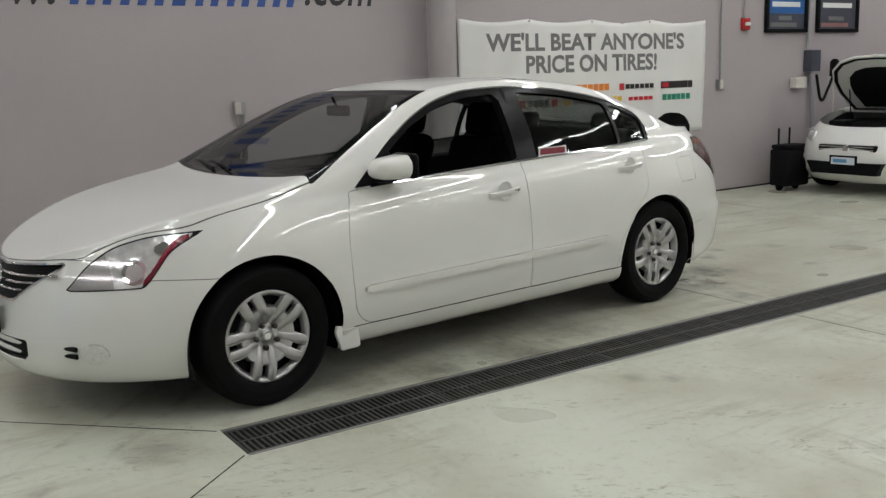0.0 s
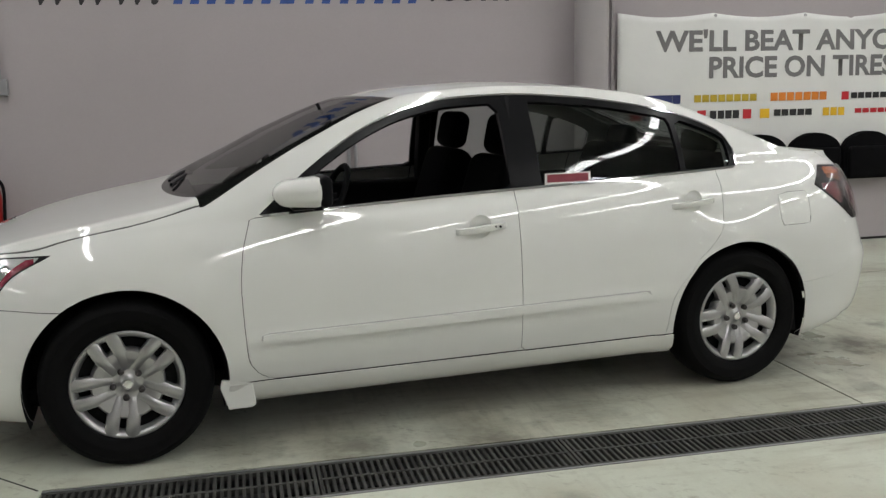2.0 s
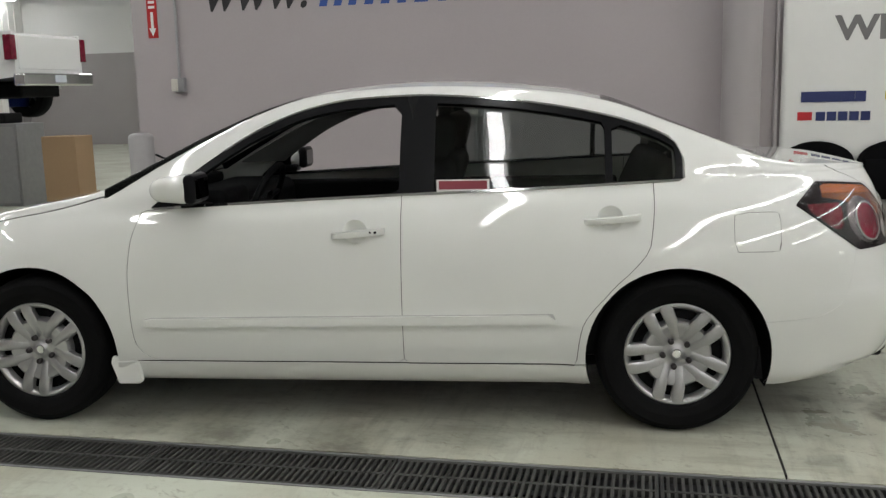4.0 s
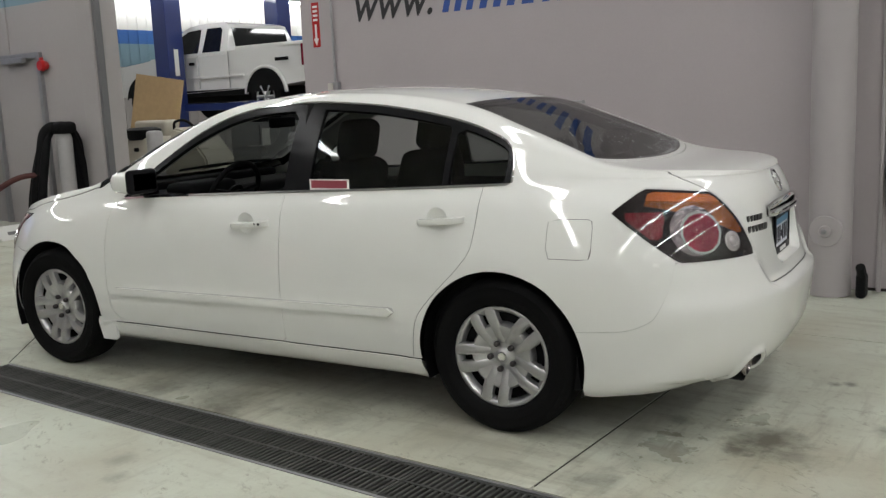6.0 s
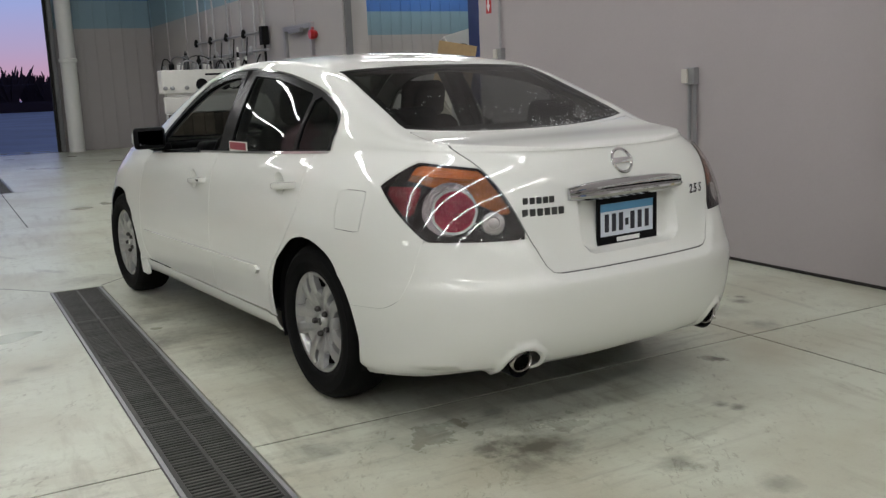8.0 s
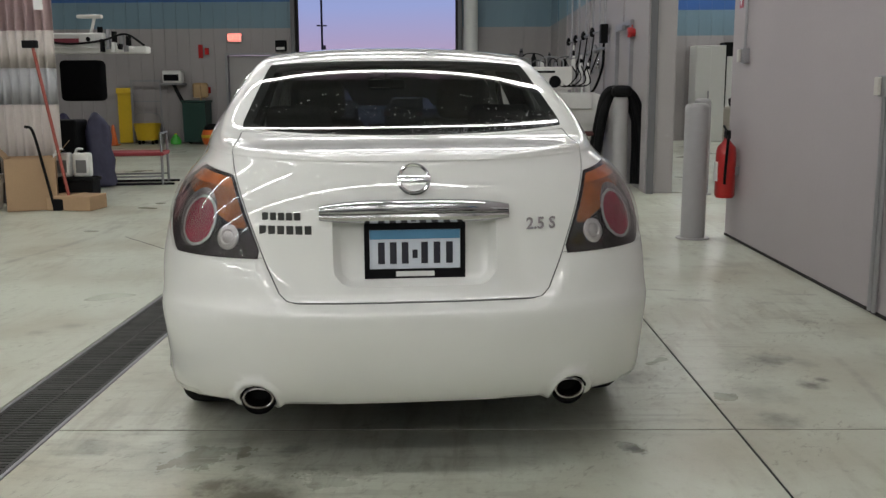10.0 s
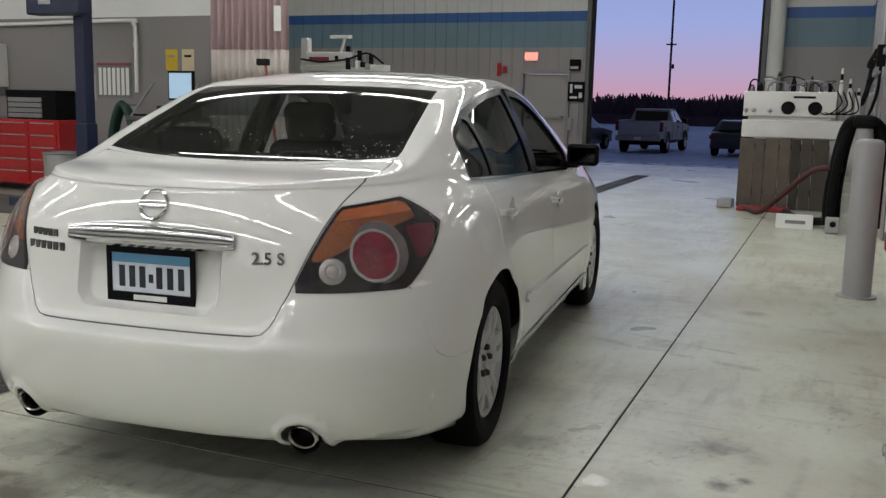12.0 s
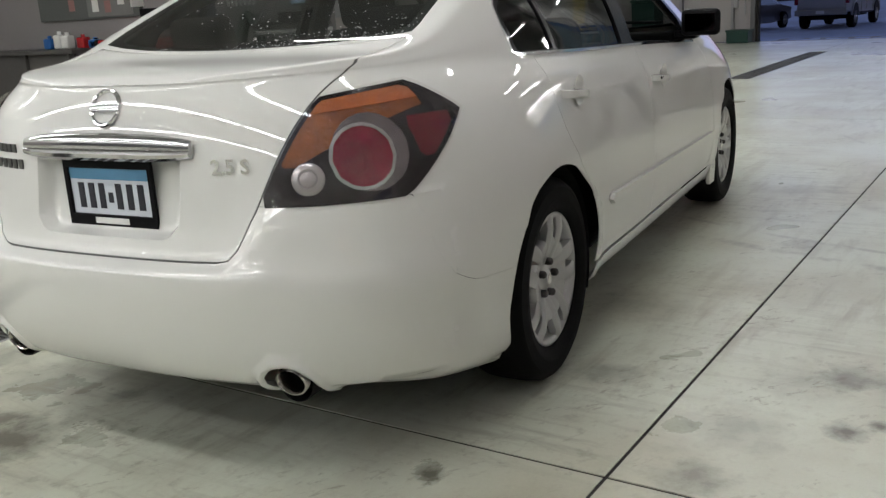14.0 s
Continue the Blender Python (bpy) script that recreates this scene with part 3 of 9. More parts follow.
def split(skin, fn):
    """Cuts a skin along fn = 0: the part where fn is positive, and the rest."""
    val = {}
    used = {k for f in skin.f for k in f}
    for k in used:
        val[k] = fn(skin.v[k])
    v, n, made, inside, outside = skin.v, skin.n, {}, [], []

    def cut(a, b):
        key = (min(a, b), max(a, b))
        if key not in made:
            lo, hi, flo, fhi = 0.0, 1.0, val[a], val[b]
            for _ in range(6):
                t = lo + (hi - lo) * min(max(flo / (flo - fhi), 0.1), 0.9)
                ft = fn(v[a].lerp(v[b], t))
                if (ft > 0) == (flo > 0):
                    lo, flo = t, ft
                else:
                    hi, fhi = t, ft
            t = lo + (hi - lo) * flo / (flo - fhi) if flo != fhi else lo
            v.append(v[a].lerp(v[b], t))
            n.append(n[a].lerp(n[b], t).normalized())
            made[key] = len(v) - 1
        return made[key]

    for f in skin.f:
        s = [val[k] > 0 for k in f]
        if all(s):
            inside.append(f)
        elif not any(s):
            outside.append(f)
        else:
            pi, po = [], []
            for i, a in enumerate(f):
                b = f[(i + 1) % len(f)]
                (pi if s[i] else po).append(a)
                if s[i] != s[(i + 1) % len(f)]:
                    c = cut(a, b)
                    pi.append(c)
                    po.append(c)
            if len(pi) > 2:
                inside.append(tuple(pi))
            if len(po) > 2:
                outside.append(tuple(po))
    return Skin(v, n, inside), Skin(v, n, outside)


def seam(skin, fn, w=0.0028):
    """Cuts a panel joint along fn = 0: the panel inside, the panel outside and the joint."""
    inside, rest = split(skin, lambda p: fn(p) - w)
    joint, outside = split(rest, lambda p: fn(p) + w)
    return inside, outside, joint


def press(skin, depth, cuts=()):
    """Presses a form into a skin, depth(p) out along its normals, after cutting it finer along the given lines; turns the normals with it."""
    for fn in cuts:
        inside, outside = split(skin, fn)
        skin = Skin(skin.v, skin.n, inside.f + outside.f)
    lift = {k: depth(skin.v[k]) for f in skin.f for k in f}
    touched = [f for f in skin.f if any(abs(lift[k]) > 1e-5 for k in f)]

    def facing():
        total = {}
        for f in touched:
            nn = Vector()
            for a, b in zip(f, f[1:] + f[:1]):
                nn += skin.v[a].cross(skin.v[b])
            nn = nn * 1e4 if nn.length < 1e-5 else nn.normalized()
            for k in f:
                total[k] = total.get(k, Vector()) + (nn if nn.dot(skin.n[k]) > 0 else -nn)
        return {k: q.normalized() for k, q in total.items()}
    before = facing()
    for k, d in lift.items():
        if abs(d) > 1e-5:
            skin.v[k] = skin.v[k] + skin.n[k] * d
    after = facing()
    for k in before:
        q = skin.n[k] + after[k] - before[k]
        if abs(skin.v[k].y) < 1e-4:
            q.y = 0
        skin.n[k] = q.normalized()
    return skin


def sheet(name, skin, material, parent, label="", thick=0.004, sides=(1, -1), off=0.0, rim=True):
    """A panel out of a half skin, on the given sides, with thickness and the skin's own normals. One object a side, or one over both."""
    verts, faces, normals = [], [], []
    for s in sides:
        keep = sorted({k for f in skin.f for k in f})
        base, at = len(verts), {}
        for layer, d in enumerate((off, off - thick)):
            for i, k in enumerate(keep):
                q = skin.v[k] + skin.n[k] * d
                verts.append((q.x, -q.y * s, q.z))
                at[k, layer] = base + layer * len(keep) + i
        count = {}
        for f in skin.f:
            for a, b in zip(f, f[1:] + f[:1]):
                count[min(a, b), max(a, b)] = count.get((min(a, b), max(a, b)), 0) + 1

        def mirror(q):
            return (q.x, -q.y * s, q.z)
        for f in skin.f:
            order = f if s == -1 else f[::-1]
            faces.append([at[k, 0] for k in order])
            normals += [mirror(skin.n[k]) for k in order]
            if thick:
                back = order[::-1]
                faces.append([at[k, 1] for k in back])
                normals += [mirror(-skin.n[k]) for k in back]
                if rim:
                    for a, b in zip(f, f[1:] + f[:1]):
                        if count[min(a, b), max(a, b)] == 1 and not (abs(skin.v[a].y) < 1e-4 and abs(skin.v[b].y) < 1e-4):
                            e = (skin.v[b] - skin.v[a]).cross(skin.n[a])
                            e = e.normalized() if e.length > 1e-9 else skin.n[a]
                            q = [at[a, 0], at[a, 1], at[b, 1], at[b, 0]]
                            faces.append(q if s == -1 else q[::-1])
                            normals += [mirror(e)] * 4
    me = bpy.data.meshes.new(name)
    me.from_pydata(verts, [], faces)
    me.shade_smooth()
    me.normals_split_custom_set(normals)
    me.materials.append(material)
    ob = new(name, me)
    ob.parent = parent
    if label:
        ob["label"] = label
    return ob


def circle_cut(cx, r, ymin=0.5):
    return lambda p: min(r - math.hypot(p.x - cx, p.z - 0.325), p.y - ymin)


arc = knots(-.88, .925, -.74, 1.04, -.6, 1.145, -.36, 1.288, -.17, 1.36, .04, 1.398, .3, 1.408, .635, 1.388, .88, 1.355, 1.134, 1.302, 1.30, 1.245, 1.38, 1.20, 1.42, 1.12)


def daylight(p):
    """The side windows, from the waist line up to their arch."""
    return min(p.z - (belt(p.x) + 0.004), arc(p.x) - p.z, p.x + 0.88, 1.42 - p.x, p.y - 0.4)


def windscreen(p):
    return min(p.x - (-1.19 + 0.10 * (p.y / 0.7) ** 2), -0.30 + 0.09 * (p.y / 0.55) ** 2 - p.x, 0.782 + 0.235 * (-p.x - 1.1) - p.y, p.z - 0.95)


def backlight(p):
    return min(p.x - (1.11 - 0.02 * (p.y / 0.5) ** 2), 1.83 - 0.10 * (p.y / 0.55) ** 2 - p.x, 0.535 + 0.10 * (p.x - 1.1) - p.y, p.z - 1.0)


def tail_lamp(p):
    return min(p.y - (0.472 + 0.38 * (p.z - 0.745)), 1.018 - 0.17 * max(0, 0.69 - p.y) - p.z, p.z - max(0.748, 0.935 - 0.72 * (p.x - 1.85)), 0.935 + 0.85 * (p.x - 1.85) - p.z)


lamp_rear = knots(-1.92, .605, -1.89, .63, -1.77, .768, -1.64, .838)
lamp_top = knots(-2.16, .61, -2.057, .728, -1.935, .804, -1.8, .836, -1.64, .845)


def head_lamp(p):
    return min(p.z - (0.612 + 0.035 * (p.x + 2.15)), p.z - lamp_rear(p.x), lamp_top(p.x) - p.z, p.y - 0.3, -1.6 - p.x)


def grille(p):
    return min(-2.0 - p.x, 0.695 + 0.075 * p.y - p.z, p.z - (0.545 + 0.62 * max(0, p.y - 0.2)), 0.46 - p.y)


def soft_min(a, b, r):
    """The smaller of two distances, with a rounded corner of radius r."""
    if a < r and b < r:
        return r - math.hypot(r - a, r - b)
    return min(a, b)


door_front = knots(.25, -.90, .435, -.930, .66, -.938, .80, -.925, .95, -.88)
door_rear = knots(.28, .975, .446, 1.0, .612, 1.125, .70, 1.215, .787, 1.275, .967, 1.292, 1.05, 1.292)
hood_edge = knots(-2.25, .30, -2.11, .475, -1.93, .61, -1.64, .755, -1.37, .785, -1.1, .765)


def front_door(p):
    return min(soft_min(p.x - door_front(p.z), p.z - 0.292, 0.10), 0.257 - p.x, belt(p.x) + 0.006 - p.z, p.y - 0.4)


def rear_door(p):
    return min(soft_min(p.x - 0.257, p.z - 0.290, 0.02), door_rear(p.z) - p.x, belt(p.x) + 0.006 - p.z, p.y - 0.4)


def hood(p):
    return min(hood_edge(p.x) - p.y, -1.17 + 0.11 * (p.y / 0.7) ** 2 - p.x, p.z - (0.708 + 0.075 * p.y), p.z - belt(p.x) + 0.03)


def trunk_lid(p):
    side = 0.472 + 0.38 * (p.z - 0.745) - 0.004 - 0.08 * max(0, 0.745 - p.z)
    side = min(side, 0.59)
    return min(soft_min(side - p.y, p.z - 0.618, 0.032), p.x - (1.86 - 0.10 * (p.y / 0.55) ** 2))


def fuel_flap(p):
    return soft_min(soft_min(p.x - 1.605, 1.788 - p.x, 0.02), soft_min(p.z - 0.758, 0.912 - p.z, 0.02), 0.02) if p.y > 0.5 else -1


def front_bumper(p):
    return min(0.655 - 0.06 * (p.x + 1.9) - p.z if p.x > -2.0 else 0.74 - p.z, -1.45 - p.x)


bump_top = knots(1.6, .47, 1.9, .485, 2.02, .53, 2.08, .65, 2.1, .752, 2.5, .752)


def rear_bumper(p):
    return min(bump_top(p.x) - p.z, p.x - 1.55)


def bumper_form(p):
    """The ledge under the trunk lid, the tucked valance and the brows over the exhausts."""
    if p.x < 2.02:
        return 0.0
    rear = min(1, (p.x - 2.02) / 0.12)
    t = -trunk_lid(p)
    ledge = 0.0
    if p.z < 0.75 and t > 0:
        ledge = 0.013 * (t / 0.034 if t < 0.034 else max(0, 1 - (t - 0.034) / 0.16)) * min(1, (0.75 - p.z) / 0.05)
    r = math.hypot(p.y - 0.505, p.z - 0.288)
    brow = 0.009 * max(0, 1 - abs(r - 0.072) / 0.014)
    tuck = -0.010 * min(1, max(0, (0.278 - p.z) / 0.010)) if r > 0.086 else 0
    return rear * (ledge + brow + tuck)


BUMPER_LINES = [lambda p, t=t: min(-t - trunk_lid(p), p.x - 2.02, 0.75 - p.z) for t in (0.016, 0.034, 0.060, 0.11)] + \
               [lambda p, z=z: min(z - p.z, p.x - 2.02) for z in (0.278, 0.268)] + \
               [lambda p, r=r: min(r - math.hypot(p.y - 0.505, p.z - 0.288), p.x - 2.02) for r in (0.066, 0.072, 0.079, 0.086)]


def sill(p):
    return min(0.2915 - p.z, p.x + 1.08, 1.12 - p.x)


def moulding(p):
    mid = 0.466 + 0.0125 * (p.x + 0.86)
    return min(soft_min(0.019 - abs(p.z - mid), min(p.x + 0.87, 0.89 - p.x), 0.015), abs(p.x - 0.257) - 0.004, p.y - 0.5)


def exhaust_notch(p):
    return min(0.060 - math.hypot(p.y - 0.505, p.z - 0.288), p.x - 2.0)


def fog_recess(p):
    return 0.050 - math.hypot(p.y - 0.635, p.z - 0.350) if p.x < -1.9 else -1


def fog_lens(p):
    return 0.044 - math.hypot(p.y - 0.635, p.z - 0.350) if p.x < -1.9 else -1


def low_intake(p):
    return soft_min(0.345 - p.y, min(p.z - 0.300, 0.392 - p.z), 0.02) if p.x < -1.9 else -1


def plate_seat(p):
    """The hollow round the number plate."""
    return soft_min(soft_min(0.255 - p.y, p.z - 0.665, 0.06), 0.895 - p.z, 0.02) if p.x > 2.2 else -1


def pane_material(name="car_glass", tint=(0.50, 0.53, 0.52, 1), gloss=0.05):
    m = bpy.data.materials.new(name)
    m.use_nodes = True
    n, l = m.node_tree.nodes, m.node_tree.links
    n.remove(n["Principled BSDF"])
    tr, gl, mx, lw, pw, mr = (n.new(k) for k in ("ShaderNodeBsdfTransparent", "ShaderNodeBsdfGlossy", "ShaderNodeMixShader", "ShaderNodeLayerWeight", "ShaderNodeMath", "ShaderNodeMapRange"))
    tr.inputs["Color"].default_value = tint
    gl.inputs["Roughness"].default_value = 0.015
    lw.inputs["Blend"].default_value = 0.5
    pw.operation = "POWER"
    pw.inputs[1].default_value = 5.0
    mr.inputs["To Min"].default_value, mr.inputs["To Max"].default_value = gloss, 0.80
    l.new(lw.outputs["Facing"], pw.inputs[0])
    l.new(pw.outputs[0], mr.inputs["Value"])
    l.new(mr.outputs["Result"], mx.inputs["Fac"])
    l.new(tr.outputs["BSDF"], mx.inputs[1])
    l.new(gl.outputs["BSDF"], mx.inputs[2])
    l.new(mx.outputs["Shader"], n["Material Output"].inputs["Surface"])
    return m


PANE = pane_material()
REARP = pane_material("privacy_glass", (0.33, 0.35, 0.345, 1), 0.045)
COVER = pane_material("clear_lamp_cover", (0.93, 0.92, 0.92, 1), 0.05)
# grey of some panel joints and of the mouldings' painted shadow line
JOINTSHADE = mat("grey_moulding_seal", (0.42, 0.42, 0.41), rough=0.6, grain=0.05)
MIRRORD = mat("tinted_mirror", (0.05, 0.05, 0.055), rough=0.04, metal=1.0, grain=0.03)
# one amber lens in two tones: the brightness at its top is painted
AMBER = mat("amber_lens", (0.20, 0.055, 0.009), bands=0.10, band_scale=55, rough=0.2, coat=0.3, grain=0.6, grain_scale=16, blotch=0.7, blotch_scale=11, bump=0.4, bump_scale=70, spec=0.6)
AMBER_LIT = mat("amber_lens_upper", (0.40, 0.105, 0.02), bands=0.10, band_scale=55, rough=0.2, coat=0.3, grain=0.4, grain_scale=20, blotch=0.5, blotch_scale=7, bump=0.4, bump_scale=90, spec=0.6)
CRESC = mat("clear_inner_lens", (0.24, 0.215, 0.22), rough=0.16, metal=0.8, coat=0.5, grain=0.5, grain_scale=30, bump=0.5, bump_scale=50)
REDL = mat("red_lens", (0.165, 0.006, 0.022), rough=0.15, coat=0.3, grain=0.5, grain_scale=18, blotch=0.7, blotch_scale=10, bump=0.4, bump_scale=60)
DEEPRED = mat("deep_red_reflector", (0.13, 0.007, 0.013), rough=0.2, coat=0.3, grain=0.4, grain_scale=20, blotch=0.6, blotch_scale=9, bump=0.3, bump_scale=80)
SMOKED = mat("smoked_lamp_housing", (0.014, 0.010, 0.011), rough=0.2, coat=0.0, spec=0.3, grain=0.6, grain_scale=14, blotch=0.6, blotch_scale=8, bump=0.3, bump_scale=30)
FROST = mat("frosted_lens", (0.66, 0.67, 0.65), rough=0.25, coat=0.6, grain=0.25, grain_scale=70)
CLEARL = mat("clear_lamp_optic", (0.66, 0.66, 0.66), rough=0.12, metal=0.45, coat=1.0, grain=0.35, grain_scale=26, blotch=0.3, blotch_scale=9, bump=0.35, bump_scale=22)
RINGM = mat("smoky_lens_ring", (0.46, 0.44, 0.44), rough=0.15, metal=0.5, coat=1.0, grain=0.2)

car = thing("sedan", "glossy white four-door sedan parked on the workshop floor", "car", CAR)
skin = car_skin()
for cx, r in ((-1.388, 0.383), (1.388, 0.374)):
    _, skin = split(skin, circle_cut(cx, r))
    arch = [(cx + r * math.cos(a), 0.325 + r * math.sin(a)) for a in np.linspace(-0.35, math.pi + 0.35, 40)]
    for s in (-1, 1):
        bm = B()                                    # the lining of the wheel house
        rings = [[bm.verts.new((x, s * y, z)) for x, z in arch] for y in (0.862, 0.84, 0.5)]
        for q, w in zip(rings, rings[1:]):
            for i in range(len(arch) - 1):
                bm.faces.new((q[i], q[i + 1], w[i + 1], w[i]))
        bm.faces.new(rings[-1])
        part("wheel_house", bm, DARK, car)
panes, skin = split(skin, daylight)
screen, skin = split(skin, windscreen)
rear_glass, skin = split(skin, backlight)
tail, skin = split(skin, tail_lamp)
head, skin = split(skin, head_lamp)
grill, skin = split(skin, grille)
_, skin = split(skin, exhaust_notch)
fog, skin = split(skin, fog_recess)
intake, skin = split(skin, low_intake)
skin = press(skin, bumper_form, BUMPER_LINES)
strips = split(skin, moulding)[0]
# a rim slightly wider than each moulding, coloured as its shadow line
mould_shade = split(skin, lambda p: moulding(p) + 0.0035)[0]
joints = []
panel = {}
for nm, fn in (("fuel_flap", fuel_flap), ("front_door", front_door), ("rear_door", rear_door), ("hood", hood), ("trunk_lid", trunk_lid),
               ("sill", sill), ("front_bumper", front_bumper), ("rear_bumper", rear_bumper)):
    panel[nm], skin, j = seam(skin, fn, {"sill": 0.0012, "rear_bumper": 0.0007, "fuel_flap": 0.0012, "trunk_lid": 0.0024, "hood": 0.0024}.get(nm, 0.0017))
    joints.append((nm, j))
fender, roof_body = split(skin, lambda p: min(-0.86 - p.x, belt(p.x) + 0.02 - p.z))
sheet("roof_shell", roof_body, PAINT, car, "white roof with pillars and rear quarters")
for nm in ("hood", "front_bumper", "rear_bumper"):
    sheet(nm, panel[nm], PAINT, car)
# the trunk lid has a pressed hollow for the number plate
hollow, lid = split(panel["trunk_lid"], plate_seat)
lid_ob = sheet("trunk_lid", lid, PAINT, car)
for s in (1, -1):
    for nm in ("front_door", "rear_door", "sill"):
        sheet(nm, panel[nm], PAINT, car, sides=(s,), off=0.008 if nm == "sill" else 0.0)
    sheet("fender", fender, PAINT, car, sides=(s,))
    fr, rr = split(mould_shade, lambda p: 0.257 - p.x)
    sheet("moulding_seal", fr, JOINTSHADE, car, sides=(s,), off=0.003, thick=0.004)
    sheet("moulding_seal", rr, JOINTSHADE, car, sides=(s,), off=0.003, thick=0.004)
    fr, rr = split(strips, lambda p: 0.257 - p.x)
    sheet("side_moulding", fr, PAINT, car, sides=(s,), off=0.017, thick=0.019)
    sheet("side_moulding", rr, PAINT, car, sides=(s,), off=0.017, thick=0.019)
sheet("fuel_flap", panel["fuel_flap"], PAINT, car, sides=(1,))
sheet("fuel_flap_blank", panel["fuel_flap"], PAINT, car, sides=(-1,))
for nm, j in joints:
    if nm == "fuel_flap":
        sheet("panel_joint", j, GAP, car, sides=(1,), off=-0.003, rim=False)
        sheet("panel_joint", j, PAINT, car, sides=(-1,), rim=False)
    elif nm in ("hood", "trunk_lid", "rear_bumper"):
        sheet("panel_joint", j, GAP, car, off=-0.003, rim=False)
    else:
        for s in (1, -1):
            sheet("panel_joint", j, JOINTSHADE if nm == "sill" else GAP, car, sides=(s,), off=-0.003, rim=False)
# plate hollow: the skin pushed in, with walls
hollow = press(hollow, lambda p: -0.036 * min(1, max(0, plate_seat(p)) / 0.022), [lambda p, w=w: plate_seat(p) - w for w in (0.004, 0.012, 0.019, 0.024)])
sheet("plate_hollow", hollow, PAINT, lid_ob)
sheet("rear_window", rear_glass, REARP, car, "dark rear window with dried droplets", thick=0)
sheet("windscreen", screen, REARP, car, thick=0)
band = split(screen, lambda p: 0.03 - windscreen(p))[0]
sheet("windscreen_seal", band, TRIM, car, off=-0.003, thick=0.002)
band = split(rear_glass, lambda p: 0.035 - backlight(p))[0]
sheet("rear_window_seal", band, TRIM, car, off=-0.003, thick=0.002)

# dried droplets low on the rear window
rng = random.Random(21)
low_glass = split(rear_glass, lambda p: min(backlight(p) - 0.01, p.x - 1.42 - 0.25 * abs(noise.noise(Vector((p.y * 3, 0.3, 0))))))[0]
bm = B()
for f in low_glass.f:
    for s in (1, -1):
        for _ in range(9):
            q, a, b = [low_glass.v[k] for k in f], rng.random(), rng.random()
            p = q[0].lerp(q[1], a).lerp(q[-1].lerp(q[-2], a), b)
            if rng.random() > 0.09 + 2.6 * max(0, p.x - 1.56) or noise.noise(Vector((p.x * 5, p.y * 4 * s, 7))) < -0.08:
                continue
            nn, r = low_glass.n[f[0]], rng.uniform(0.0010, 0.0032)
            t1 = nn.orthogonal().normalized()
            t2 = nn.cross(t1)
            m = Matrix((t1, t2, nn)).transposed().to_4x4()
            m.translation = p + nn * 0.0005
            if s == 1:
                m = Matrix.Diagonal((1, -1, 1, 1)) @ m
            lathe(bm, [(0, r * 0.55), (r * 0.7, r * 0.35), (r, 0)], 6, m)
drops = part("droplets", bm, mat("dried_water_spots", (0.62, 0.63, 0.64), rough=0.25, coat=0.6, grain=0.1), car, "pale dried water drops")
drops["kind"] = "stuff"

# side windows: glazed openings in a black frame, with a bright strip along the waist
chrome_strip, panes = split(panes, lambda p: belt(p.x) + 0.014 - p.z)


def opening(x0, x1, top):
    return lambda p: soft_min(arc(p.x) - top - p.z, min(p.x - x0, x1 - p.x, p.z - belt(p.x) - 0.018), 0.01)


